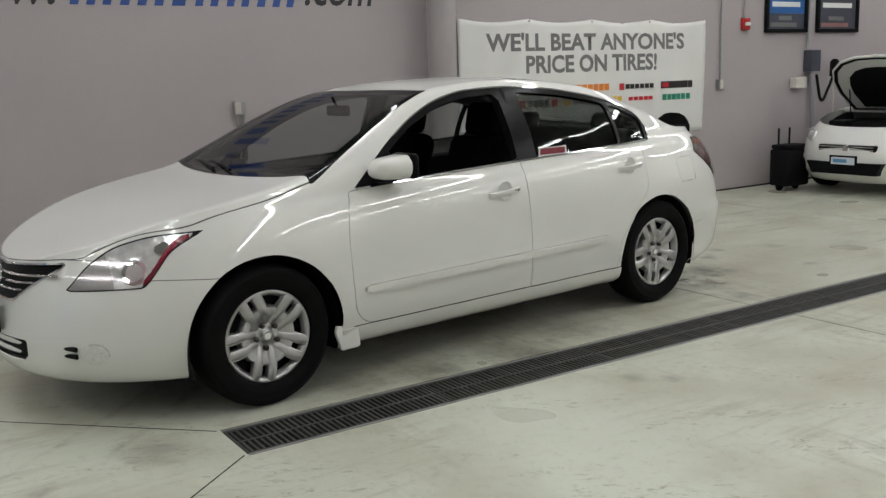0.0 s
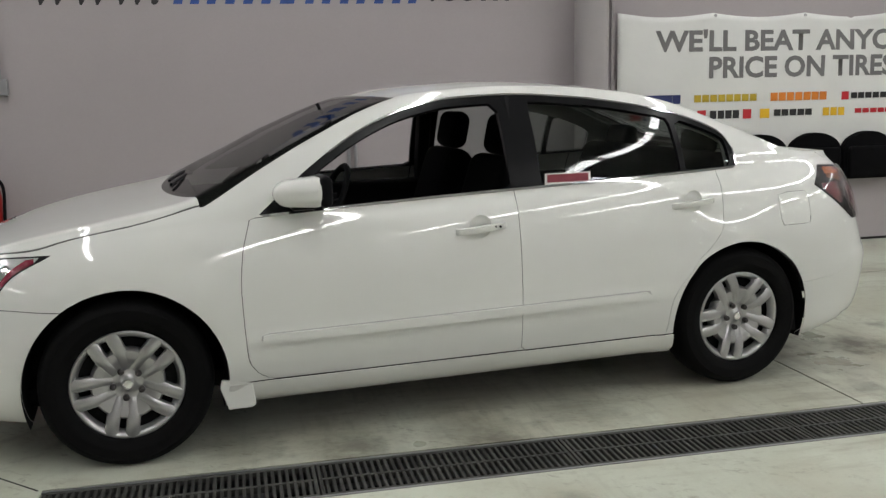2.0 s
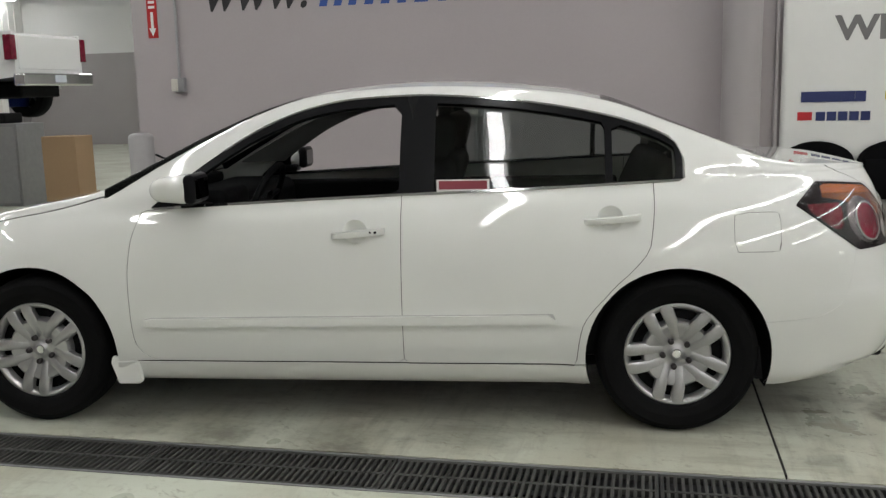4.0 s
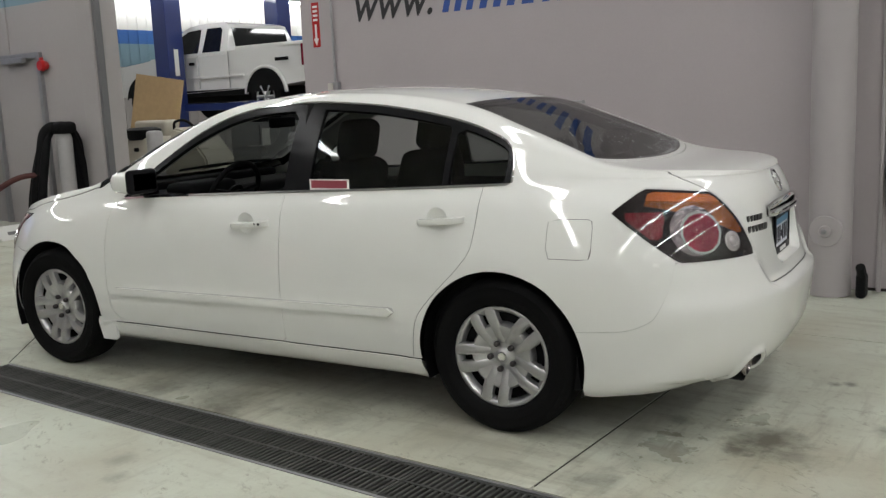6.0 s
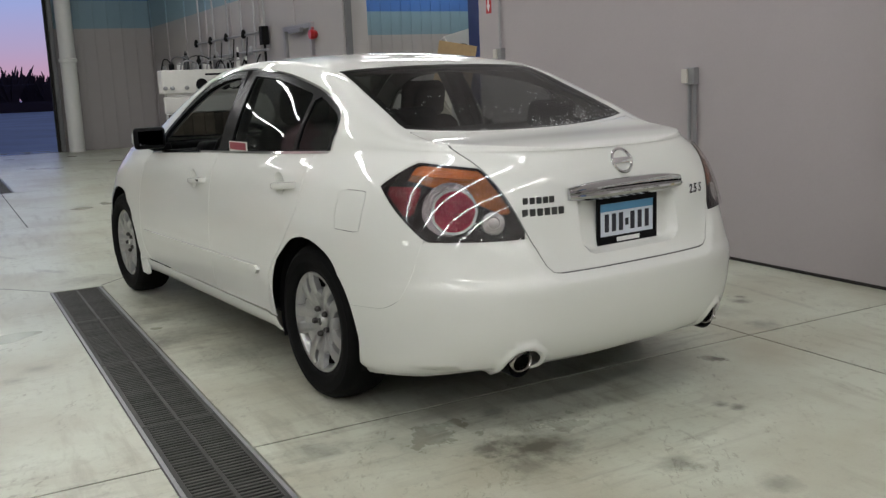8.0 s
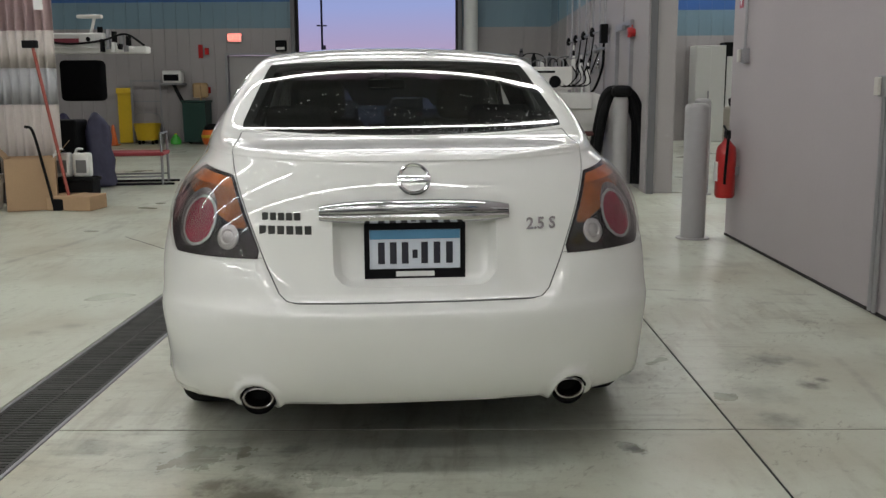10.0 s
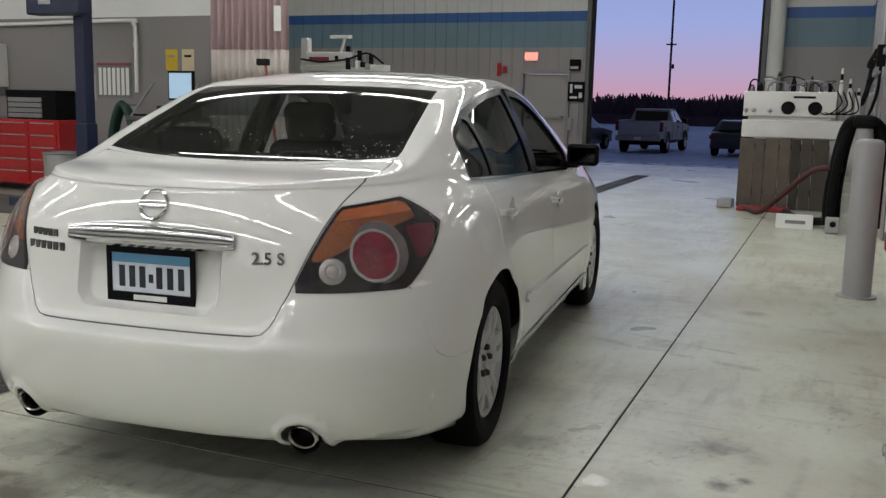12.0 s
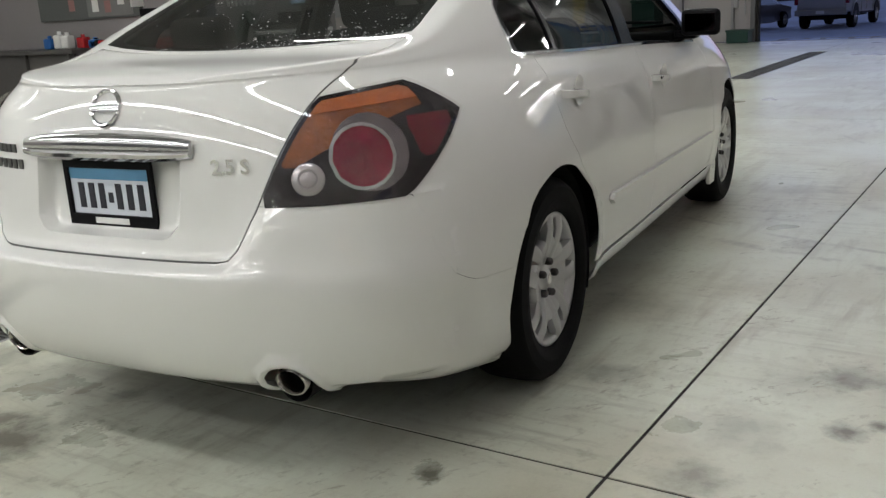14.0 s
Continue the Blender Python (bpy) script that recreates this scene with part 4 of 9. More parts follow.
arch_strip, panes = split(panes, lambda p: min(0.0065 - (arc(p.x) - p.z) * 0.85, p.x + 0.55) if p.x < 1.3 else 0.0075 - daylight(p) * 0.85)
g_front, panes = split(panes, opening(-0.66, 0.245, 0.040))
g_rear, panes = split(panes, opening(0.392, 1.100, 0.036))
g_quarter, panes = split(panes, opening(1.128, 1.385, 0.030))
for s in (1, -1):
    sheet("window_frame", panes, FRAMEM, car, "glossy black window frame and pillars", sides=(s,), thick=0.02)
    sheet("waist_strip", chrome_strip, CHROME, car, "bright metal strip", sides=(s,), off=0.004, thick=0.008)
    sheet("arch_strip", arch_strip, CHROME, car, "thin bright strip along the window arch", sides=(s,), off=0.003, thick=0.006)
    sheet("rear_side_window", g_rear, PANE, car, sides=(s,), thick=0, off=-0.008)
    sheet("quarter_window", g_quarter, PANE, car, sides=(s,), thick=0, off=-0.006)
    # lamps
    t_ob = None
    rest = tail
    rim_in = 0.011
    ctr, rev = Vector((2.15, 0.665, 0.845)), Vector((2.236, 0.56, 0.802))
    red_disc, rest = split(rest, lambda p: 0.079 - (p - ctr).length)
    ring, rest = split(rest, lambda p: 0.0868 - (p - ctr).length)
    crescent, rest = split(rest, lambda p: 0.101 - (p - ctr - Vector((-0.018, 0.012, 0.010))).length)
    amber, rest = split(rest, lambda p: min(tail_lamp(p) - rim_in, p.z - 0.840 - 0.62 * max(0, p.y - 0.555), p.x - 1.965))
    # top of the amber lens, which takes the lit tone
    amber_lit, amber = split(amber, lambda p: p.z - 0.962 - 0.10 * (p.y - 0.6))
    side_red, rest = split(rest, lambda p: min(tail_lamp(p) - rim_in - 0.004, 0.935 - p.z, p.z - 0.835, 2.045 - p.x, p.x - 1.90))
    t_ob = sheet("tail_lamp", rest, SMOKED, car, "tail lamp with dark smoked housing", sides=(s,), off=0.003, thick=0.012)
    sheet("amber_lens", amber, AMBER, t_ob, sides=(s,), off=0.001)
    sheet("amber_lens", amber_lit, AMBER_LIT, t_ob, "top of the amber lens, coloured brighter as if lit", sides=(s,), off=0.003)
    sheet("inner_crescent", crescent, CRESC, t_ob, "pale clear crescent beside the red lens", sides=(s,), off=0.002)
    sheet("red_lens", red_disc, REDL, t_ob, "round dark red lens", sides=(s,), off=0.005)
    sheet("lens_ring", ring, RINGM, t_ob, "clear ring", sides=(s,), off=0.006)
    near = min({k for f in tail.f for k in f}, key=lambda k: (tail.v[k] - rev).length)
    nn = Vector((tail.n[near].x, -s * tail.n[near].y, tail.n[near].z))
    at = nn.to_track_quat("Z", "Y").to_matrix().to_4x4()
    at.translation = Vector((tail.v[near].x, -s * tail.v[near].y, tail.v[near].z)) + nn * 0.003
    part("reversing_lens", lathe(B(), [(0, 0.006), (0.016, 0.004), (0.020, 0.0005), (0.024, 0.004), (0.036, 0.002), (0.041, -0.001), (0.043, -0.012)], 24, at), RINGM, t_ob, "clear round reversing lens", smooth=50)
    sheet("lamp_cover", tail, COVER, t_ob, "clear outer lens", sides=(s,), off=0.013, thick=0)
    sheet("side_reflector", side_red, DEEPRED, t_ob, sides=(s,), off=0.002)
    edge_, rest = split(head, lambda p: 0.006 - head_lamp(p))
    red_edge, rest = split(rest, lambda p: min(0.030 - (p.z - lamp_rear(p.x)), p.x + 1.905, -1.69 - p.x))
    inner = Vector((-1.80, 0.735, 0.775))
    cup_, rest = split(rest, lambda p: 0.036 - (p - inner).length)
    park, rest = split(rest, lambda p: min(0.05 + 0.4 * (p.x + 2.15) - abs(p.z - 0.655), -2.0 - p.x))
    proj = Vector((-1.925, 0.715, 0.69))
    beam, rest = split(rest, lambda p: 0.040 - (p - proj).length)
    hring, rest = split(rest, lambda p: 0.056 - (p - proj).length)
    h_ob = sheet("head_lamp", rest, CLEARL, car, "clear head lamp with bright reflector", sides=(s,), off=0.002, thick=0.012)
    sheet("lamp_seal", edge_, TRIM, h_ob, sides=(s,), off=0.001)
    sheet("reflector_cup", cup_, CHROME, h_ob, sides=(s,), off=-0.004)
    sheet("parking_lens", park, RINGM, h_ob, sides=(s,), off=0.001)
    sheet("red_marker", red_edge, REDL, h_ob, sides=(s,), off=0.002)
    sheet("projector", beam, RINGM, h_ob, sides=(s,), off=0.004)
    sheet("projector_ring", hring, CHROME, h_ob, sides=(s,), off=0.006)
    lens, cup = split(fog, fog_lens)
    f_ob = sheet("fog_lamp_bezel", cup, PAINT, car, sides=(s,), off=-0.003, thick=0.012)
    sheet("fog_lens", lens, FROST, f_ob, "frosted pale fog lamp cover", sides=(s,), off=0.006, thick=0.012)
    for dz in (-0.02, 0.012):
        bm = B()
        tube(bm, [(-2.200, -s * 0.495, 0.360 + dz), (-2.178, -s * 0.545, 0.359 + dz), (-2.158, -s * 0.585, 0.358 + dz)], [0.006, 0.011, 0.012], 8)
        part("slot", bm, DARK, f_ob)
sheet("lower_intake", intake, DARK, car, "dark lower air intake", off=-0.02, thick=0.01)
for z in (0.326, 0.366):
    bm = B()
    tube(bm, smooth_path([(-2.255, -0.335, z), (-2.31, -0.2, z), (-2.333, 0, z), (-2.31, 0.2, z), (-2.255, 0.335, z)], 6), 0.012, 6)
    part("intake_slat", bm, PAINT, car, smooth=60)
g_ob = sheet("grille", grill, DARK, car, "black grille with dark chrome slats", off=-0.03, thick=0.01)
edge = split(grill, lambda p: 0.009 - grille(p))[0]
sheet("grille_surround", edge, CHROME, g_ob, off=0.005, thick=0.03)
for i, z in enumerate((0.585, 0.625, 0.665)):
    w = 0.20 + 0.085 * (i + 1)
    bm = B()
    tube(bm, smooth_path([(-2.17 - 0.02 * (2 - i), -w, z + 0.01), (-2.262, -w / 2, z), (-2.288, 0, z), (-2.262, w / 2, z), (-2.17 - 0.02 * (2 - i), w, z + 0.01)], 6), 0.0065, 8)
    part("grille_slat", bm, TIPM, g_ob, smooth=60)


def maker_badge(x, z, r, turn, parent):
    """A round emblem: a ring with a bar across it."""
    bm = B()
    m = pose(x, 0, z, 0, turn, 0)
    ring = [(r * math.cos(a), r * math.sin(a)) for a in np.linspace(0, 2 * math.pi, 33)]
    tube(bm, [m @ Vector((0, a, b)) for a, b in ring], 0.0065, 8, cap=False)
    bar = bmesh.new()
    box(bar, -0.006, 0.008, -r * 1.12, r * 1.12, -0.011, 0.011, 0.003)
    bmesh.ops.transform(bar, verts=bar.verts, matrix=m)
    tmp = bpy.data.meshes.new("tmp")
    bar.to_mesh(tmp)
    bar.free()
    bm.from_mesh(tmp)
    bpy.data.meshes.remove(tmp)
    return part("badge", bm, CHROME, parent, "chrome ring badge", smooth=40)


maker_badge(-2.30, 0.655, 0.052, 0, g_ob)
badge_x = max(lid.v[k].x for f in lid.f for k in f if lid.v[k].y < 0.06 and 0.982 < lid.v[k].z < 1.01)
maker_badge(badge_x + 0.004, 0.990, 0.047, -24, lid_ob)
# bright garnish over the number plate
bm = B()
prof = [(0.0, -0.036), (0.014, -0.036), (0.025, -0.027), (0.029, -0.016), (0.027, -0.009), (0.020, -0.004), (0.021, 0.008), (0.017, 0.022), (0.010, 0.031), (0.0, 0.034)]
ys = np.linspace(-0.295, 0.295, 29)
rings = []
for y in ys:
    t = abs(y) / 0.295
    k = 1 - 0.38 * t ** 4
    x0 = 2.338 + 0.012 - 0.018 * t * t
    rings.append([bm.verts.new((x0 + a * k, y, 0.897 - 0.006 * t * t + b * k)) for a, b in prof])
for q, w in zip(rings, rings[1:]):
    for i in range(len(prof) - 1):
        bm.faces.new((q[i], q[i + 1], w[i + 1], w[i]))
bm.faces.new(rings[0])
bm.faces.new(rings[-1])
# chrome greyed so that the dark reflections lie in its colour
part("garnish", bm, mat("garnish_chrome", (0.50, 0.50, 0.51), rough=0.07, metal=1.0, grain=0.02), lid_ob, "chrome garnish bar", smooth=30)
# number plate in a dark frame; its writing is plain bars
PLATEW = mat("plate_white", (0.62, 0.66, 0.72), rough=0.4, grain=0.03)
PLATEB = mat("plate_blue", (0.10, 0.27, 0.45), rough=0.4, grain=0.1)
INK = mat("plate_ink", (0.02, 0.02, 0.03), rough=0.5, grain=0.05)
plate = part("number_plate", box(B(), 2.332, 2.336, -0.146, 0.146, 0.690, 0.846, 0.001), PLATEW, car, "white and blue number plate in a dark frame")
bm = B()
for a in ((-0.158, 0.158, 0.836, 0.858), (-0.158, 0.158, 0.682, 0.712), (-0.158, -0.142, 0.70, 0.84), (0.142, 0.158, 0.70, 0.84)):
    box(bm, 2.333, 2.343, *a, 0.002)
part("plate_frame", bm, TRIM, plate)
part("plate_band", box(B(), 2.334, 2.3375, -0.141, 0.141, 0.806, 0.835), PLATEB, plate)
for i, y in enumerate((-0.105, -0.068, -0.031, 0.030, 0.069, 0.108)):
    part("character_bar", box(B(), 2.334, 2.3378, y - 0.0105, y + 0.0105, 0.728, 0.796), INK, plate)
part("small_bar", box(B(), 2.334, 2.3378, -0.008, 0.008, 0.745, 0.772), INK, plate)
part("frame_bar", box(B(), 2.340, 2.3445, -0.06, 0.06, 0.689, 0.705), HOUSEM, plate)


fp = part("front_plate", box(B(), -2.372, -2.350, -0.16, 0.16, 0.405, 0.535, 0.004), TRIM, car, "dark front plate holder")
part("plate_face", box(B(), -2.375, -2.371, -0.142, 0.142, 0.42, 0.52), PLATEW, fp)
for y in (-0.1, -0.06, -0.02, 0.03, 0.07, 0.11):
    part("character_bar", box(B(), -2.377, -2.374, y - 0.012, y + 0.012, 0.44, 0.50), INK, fp)


def raised_text(name, words, size, m, material, parent, depth=0.002, label="", bold=0.0):
    """Lettering as a mesh, in the built-in font."""
    cu = bpy.data.curves.new(name, "FONT")
    cu.body, cu.size, cu.extrude, cu.align_x, cu.align_y = words, size, depth, "CENTER", "CENTER"
    cu.offset = bold
    cu.resolution_u = 3
    tmp = bpy.data.objects.new(name, cu)
    scene.collection.objects.link(tmp)
    me = bpy.data.meshes.new_from_object(tmp.evaluated_get(bpy.context.evaluated_depsgraph_get()))
    bpy.data.objects.remove(tmp)
    bpy.data.curves.remove(cu)
    me.name = name
    me.materials.clear()
    me.materials.append(material)
    me.transform(m)
    ob = new(name, me)
    if parent:
        ob.parent = parent
    if label:
        ob["label"] = label
    return ob


def tail_x(y, z):
    """Where the trunk lid's skin lies at this height and distance from the middle."""
    q = sorted(((lid.v[k].y - abs(y)) ** 2 + (lid.v[k].z - z) ** 2, lid.v[k].x) for f in lid.f for k in f if lid.v[k].x > 2.0)[:6]
    w = [1 / (d + 1e-5) for d, x in q]
    return sum(a * x for a, (d, x) in zip(w, q)) / sum(w)


NUTB = mat("dark_chrome_letters", (0.09, 0.09, 0.09), rough=0.3, metal=0.8, grain=0.1)
REARTXT = Matrix(((0, 0, 1, 0), (1, 0, 0, 0), (0, 1, 0, 0), (0, 0, 0, 1)))     # x of the lettering runs along +y, its face looks to +x
raised_text("trim_lettering", "2.5 S", 0.052, pose(tail_x(0.40, 0.846) + 0.004, 0.40, 0.846, 0, 0, 14) @ REARTXT, CHROME, lid_ob, bold=0.001)
for y0, y1, z0, z1 in ((-0.475, -0.35, 0.868, 0.892), (-0.485, -0.315, 0.825, 0.852)):
    n = 5 if z0 > 0.85 else 6
    for i in range(n):
        w = (y1 - y0) / n
        bm = B()
        box(bm, -0.002, 0.003, -w * 0.38, w * 0.38, z0, z1, 0.001)
        yc = y0 + w * (i + 0.5)
        bmesh.ops.transform(bm, verts=bm.verts, matrix=pose(tail_x(yc, (z0 + z1) / 2) + 0.002, yc, 0, 0, 0, -12))
        part("lettering_bar", bm, NUTB, lid_ob)

# mirrors, handles, exhaust tips, wipers
for s in (-1, 1):
    bm = B()
    box(bm, -0.795, -0.585, 0.805, 0.985, 0.985, 1.108, 0.052, 5)
    for v in bm.verts:
        t = min(max((-0.585 - v.co.x) / 0.21, 0), 1)              # the shell narrows to its front
        v.co.z = 1.045 + (v.co.z - 1.045) * (1 - 0.30 * t * t) - 0.006 * t
        v.co.y = 0.86 + (v.co.y - 0.86) * (1 - 0.35 * t * t)
        v.co.y *= s
    m_ob = part("mirror", bm, PAINT, car, "white door mirror", smooth=50)
    bm = B()
    box(bm, -0.625, -0.574, min(s * 0.803, s * 0.988), max(s * 0.803, s * 0.988), 0.984, 1.110, 0.024, 3)
    part("mirror_back", bm, TRIM, m_ob, smooth=40)
    bm = B()
    box(bm, -0.578, -0.572, min(s * 0.825, s * 0.966), max(s * 0.825, s * 0.966), 1.006, 1.088)
    part("mirror_glass", bm, MIRRORD, m_ob, "dark tinted mirror glass")
    bm = B()
    box(bm, -0.72, -0.62, min(s * 0.76, s * 0.87), max(s * 0.76, s * 0.87), 0.968, 1.01, 0.012)
    part("mirror_stalk", bm, TRIM, m_ob, smooth=40)
    for x0, z0 in ((-0.035, 0.838), (1.01, 0.884)):
        yb = 0.873 if x0 < 0.5 else 0.858
        bm = B()
        rows = []
        for i in range(13):
            t = i / 12
            x = x0 + 0.225 * t
            out = 0.026 * math.sin(math.pi * min(max(t, 0.0), 1.0)) ** 0.5
            zc = z0 + 0.018 * t
            rows.append([bm.verts.new((x, s * (yb + out + a), zc + b)) for a, b in ((-0.01, -0.013), (0.004, -0.014), (0.008, -0.004), (0.006, 0.010), (-0.01, 0.013))])
        for q, w in zip(rows, rows[1:]):
            for i in range(5):
                bm.faces.new((q[i], q[(i + 1) % 5], w[(i + 1) % 5], w[i]))
        bm.faces.new(rows[0])
        bm.faces.new(rows[-1])
        h = part("door_handle", bm, PAINT, car, smooth=60)
        bm = B()
        lathe(bm, [(0.0, -0.012), (0.03, -0.008), (0.046, 0.0), (0.05, 0.003)], 24, pose(x0 + 0.105, s * (yb + 0.012), z0 + 0.018, -90 * s, 0, 0))
        part("finger_cup", bm, PAINT, h, smooth=60)
        if x0 < 0.5:
            for dx in (0.168, 0.19):
                part("lock_button", lathe(B(), [(0.0, 0.004), (0.006, 0.003), (0.006, -0.01)], 10, pose(x0 + dx, s * (yb + 0.026), z0 + 0.014, -90 * s, 0, 0)), TRIM, h)
    oval = pose(2.310, s * 0.505, 0.295, 0, 97, 0) @ Matrix.Diagonal((0.78, 1.04, 1, 1))
    tip = part("exhaust_tip", lathe(B(), [(0.0, -0.16), (0.034, -0.16), (0.036, -0.02), (0.0365, -0.004), (0.042, 0.002), (0.047, 0.0), (0.049, -0.008), (0.049, -0.2)], 32, oval),
               TIPM, car, "polished oval exhaust tip", smooth=50)
    part("exhaust_bore", lathe(B(), [(0.0, -0.05), (0.0355, -0.05)], 20, oval), DARK, tip)
    bm = B()
    lathe(bm, [(0.0, -0.10), (0.053, -0.10), (0.056, -0.03), (0.054, -0.024), (0.051, -0.04)], 32, pose(2.318, s * 0.505, 0.290, 0, 90, 0))
    part("exhaust_recess", bm, DARK, car, smooth=60)
    bm = B()
    tube(bm, smooth_path([(-1.15, s * 0.10, 1.03), (-1.08, s * 0.10 + 0.28, 1.045), (-1.03, s * 0.10 + 0.5, 1.04)], 6), 0.008, 6)
    part("wiper", bm, TRIM, car)
    bm = B()
    prism(bm, [(-1.035, 0.312), (-1.0, 0.305), (-0.945, 0.292), (-0.915, 0.284), (-0.905, 0.20), (-0.92, 0.188), (-1.015, 0.187), (-1.045, 0.28)], 0.022, pose(0, 0.866 if s > 0 else -0.888, 0))
    bmesh.ops.bevel(bm, geom=list(bm.edges), offset=0.004, segments=1, affect="EDGES")
    part("mud_flap", bm, PAINT, car)
    bm = B()
    prism(bm, [(1.70, 0.36), (1.72, 0.36), (1.735, 0.225), (1.705, 0.225)], 0.14, pose(0, s * 0.775 - 0.07, 0))
    part("mud_flap", bm, DARK, car)
part("cowl", box(B(), -1.21, -1.03, -0.66, 0.66, 0.93, 0.99, 0.02), DARK, car)

# cabin
HEADLINE = mat("grey_headlining", (0.22, 0.22, 0.21), rough=0.9, grain=0.05, grain_scale=200)
inner = car_skin(70)
top = split(inner, lambda p: min(p.z - 1.05, p.x + 0.95, 1.85 - p.x))[0]
for fn in (lambda p: min(p.z - belt(p.x), arc(p.x) - 0.03 - p.z, p.x + 0.8, 1.38 - p.x, p.y - 0.4), windscreen, backlight):
    top = split(top, fn)[1]
sheet("headlining", top, HEADLINE, car, off=-0.03, thick=0.006)
bm = B()
box(bm, -0.95, 0.98, -0.74, 0.74, 0.22, 0.30, 0.03)
part("floor_pan", bm, DARK, car)
for s in (-1, 1):
    bm = B()
    box(bm, -0.85, 1.25, min(s * 0.70, s * 0.785), max(s * 0.70, s * 0.785), 0.3, 0.925, 0.02)
    part("door_lining", bm, DARK, car, "dark inner door lining")
bm = B()
box(bm, -1.05, -0.62, -0.78, 0.78, 0.55, 0.95, 0.07, 4)
box(bm, -0.82, -0.60, -0.55, -0.18, 0.88, 1.0, 0.04, 3)
part("dashboard", bm, DARK, car, smooth=40)
bm = B()
lathe(bm, [(0.0, 0.01), (0.05, 0.008), (0.06, -0.01)], 16, pose(-0.47, -0.37, 0.93, 0, -65, 0))
ring = [pose(-0.47, -0.37, 0.93, 0, 25, 0) @ Vector((0, 0.185 * math.cos(a), 0.185 * math.sin(a))) for a in np.linspace(0, 2 * math.pi, 33)]
tube(bm, ring, 0.015, 8, cap=False)
for a in (0.2, math.pi - 0.2, -math.pi / 2):
    tube(bm, [(-0.47, -0.37, 0.93), pose(-0.47, -0.37, 0.93, 0, 25, 0) @ Vector((0, 0.18 * math.cos(a), 0.18 * math.sin(a)))], 0.014, 6)
tube(bm, [(-0.47, -0.37, 0.93), (-0.75, -0.37, 0.82)], 0.03, 8)
part("steering_wheel", bm, DARK, car, smooth=50)
bm = B()
box(bm, -0.6, 0.35, -0.10, 0.10, 0.3, 0.62, 0.03)
part("console", bm, DARK, car, smooth=40)
bm = B()
box(bm, -0.42, -0.39, -0.11, 0.11, 1.27, 1.33, 0.014, 3)
tube(bm, [(-0.41, 0, 1.32), (-0.44, 0, 1.38)], 0.008, 6)
part("rear_view_mirror", bm, TRIM, car, smooth=40)


def pad(bm, m, sx, sy, sz, r):
    b2 = bmesh.new()
    box(b2, -sx / 2, sx / 2, -sy / 2, sy / 2, -sz / 2, sz / 2, r, 4)
    bmesh.ops.transform(b2, verts=b2.verts, matrix=m)
    tmp = bpy.data.meshes.new("tmp")
    b2.to_mesh(tmp)
    b2.free()
    bm.from_mesh(tmp)
    bpy.data.meshes.remove(tmp)


for y in (-0.37, 0.37):
    bm = B()
    pad(bm, pose(-0.05, y, 0.45, 0, -6, 0), 0.52, 0.50, 0.16, 0.06)
    pad(bm, pose(0.27, y, 0.80, 0, 18, 0), 0.15, 0.48, 0.66, 0.065)
    seat = part("front_seat", bm, FABRIC, car, "dark cloth front seat", smooth=50)
    bm = B()
    pad(bm, pose(0.385, y, 1.215, 0, 12, 0), 0.11, 0.27, 0.20, 0.05)
    for d in (-0.05, 0.05):
        tube(bm, [(0.35, y + d, 1.02), (0.38, y + d, 1.16)], 0.007, 6)
    part("headrest", bm, FABRIC, seat, smooth=50)
bm = B()
pad(bm, pose(0.95, 0, 0.48, 0, -6, 0), 0.52, 1.36, 0.18, 0.06)
pad(bm, pose(1.30, 0, 0.82, 0, 24, 0), 0.16, 1.36, 0.60, 0.06)
seat = part("rear_bench", bm, FABRIC, car, "dark cloth rear bench", smooth=50)
for y in (-0.40, 0.40):
    bm = B()
    pad(bm, pose(1.45, y, 1.14, 0, 15, 0), 0.09, 0.26, 0.13, 0.04)
    part("headrest", bm, FABRIC, seat, smooth=50)
part("parcel_shelf", box(B(), 1.40, 1.86, -0.60, 0.60, 1.02, 1.05, 0.01), FABRIC, car)
for s in (-1, 1):                               # belts' pillars seen through the windows
    bm = B()
    tube(bm, [(0.32, s * 0.74, 0.5), (0.31, s * 0.755, 0.98), (0.30, s * 0.66, 1.22), (0.29, s * 0.585, 1.38)], 0.045, 8)
    part("pillar_lining", bm, DARK, car)
# notice stuck inside the rear door window
NOTE_R = mat("notice_red", (0.26, 0.05, 0.07), rough=0.5, grain=0.1)
note = part("window_notice", box(B(), 0.405, 0.625, -0.808, -0.804, 1.003, 1.058), HOUSEM, car, "white and red notice in the window")
part("notice_field", box(B(), 0.415, 0.615, -0.8095, -0.806, 1.018, 1.053), NOTE_R, note)


# wheels: tyre, covered rim with five pairs of spokes, five nuts
NUTM = mat("dark_zinc_nut", (0.06, 0.055, 0.055), rough=0.4, metal=0.6, grain=0.2)


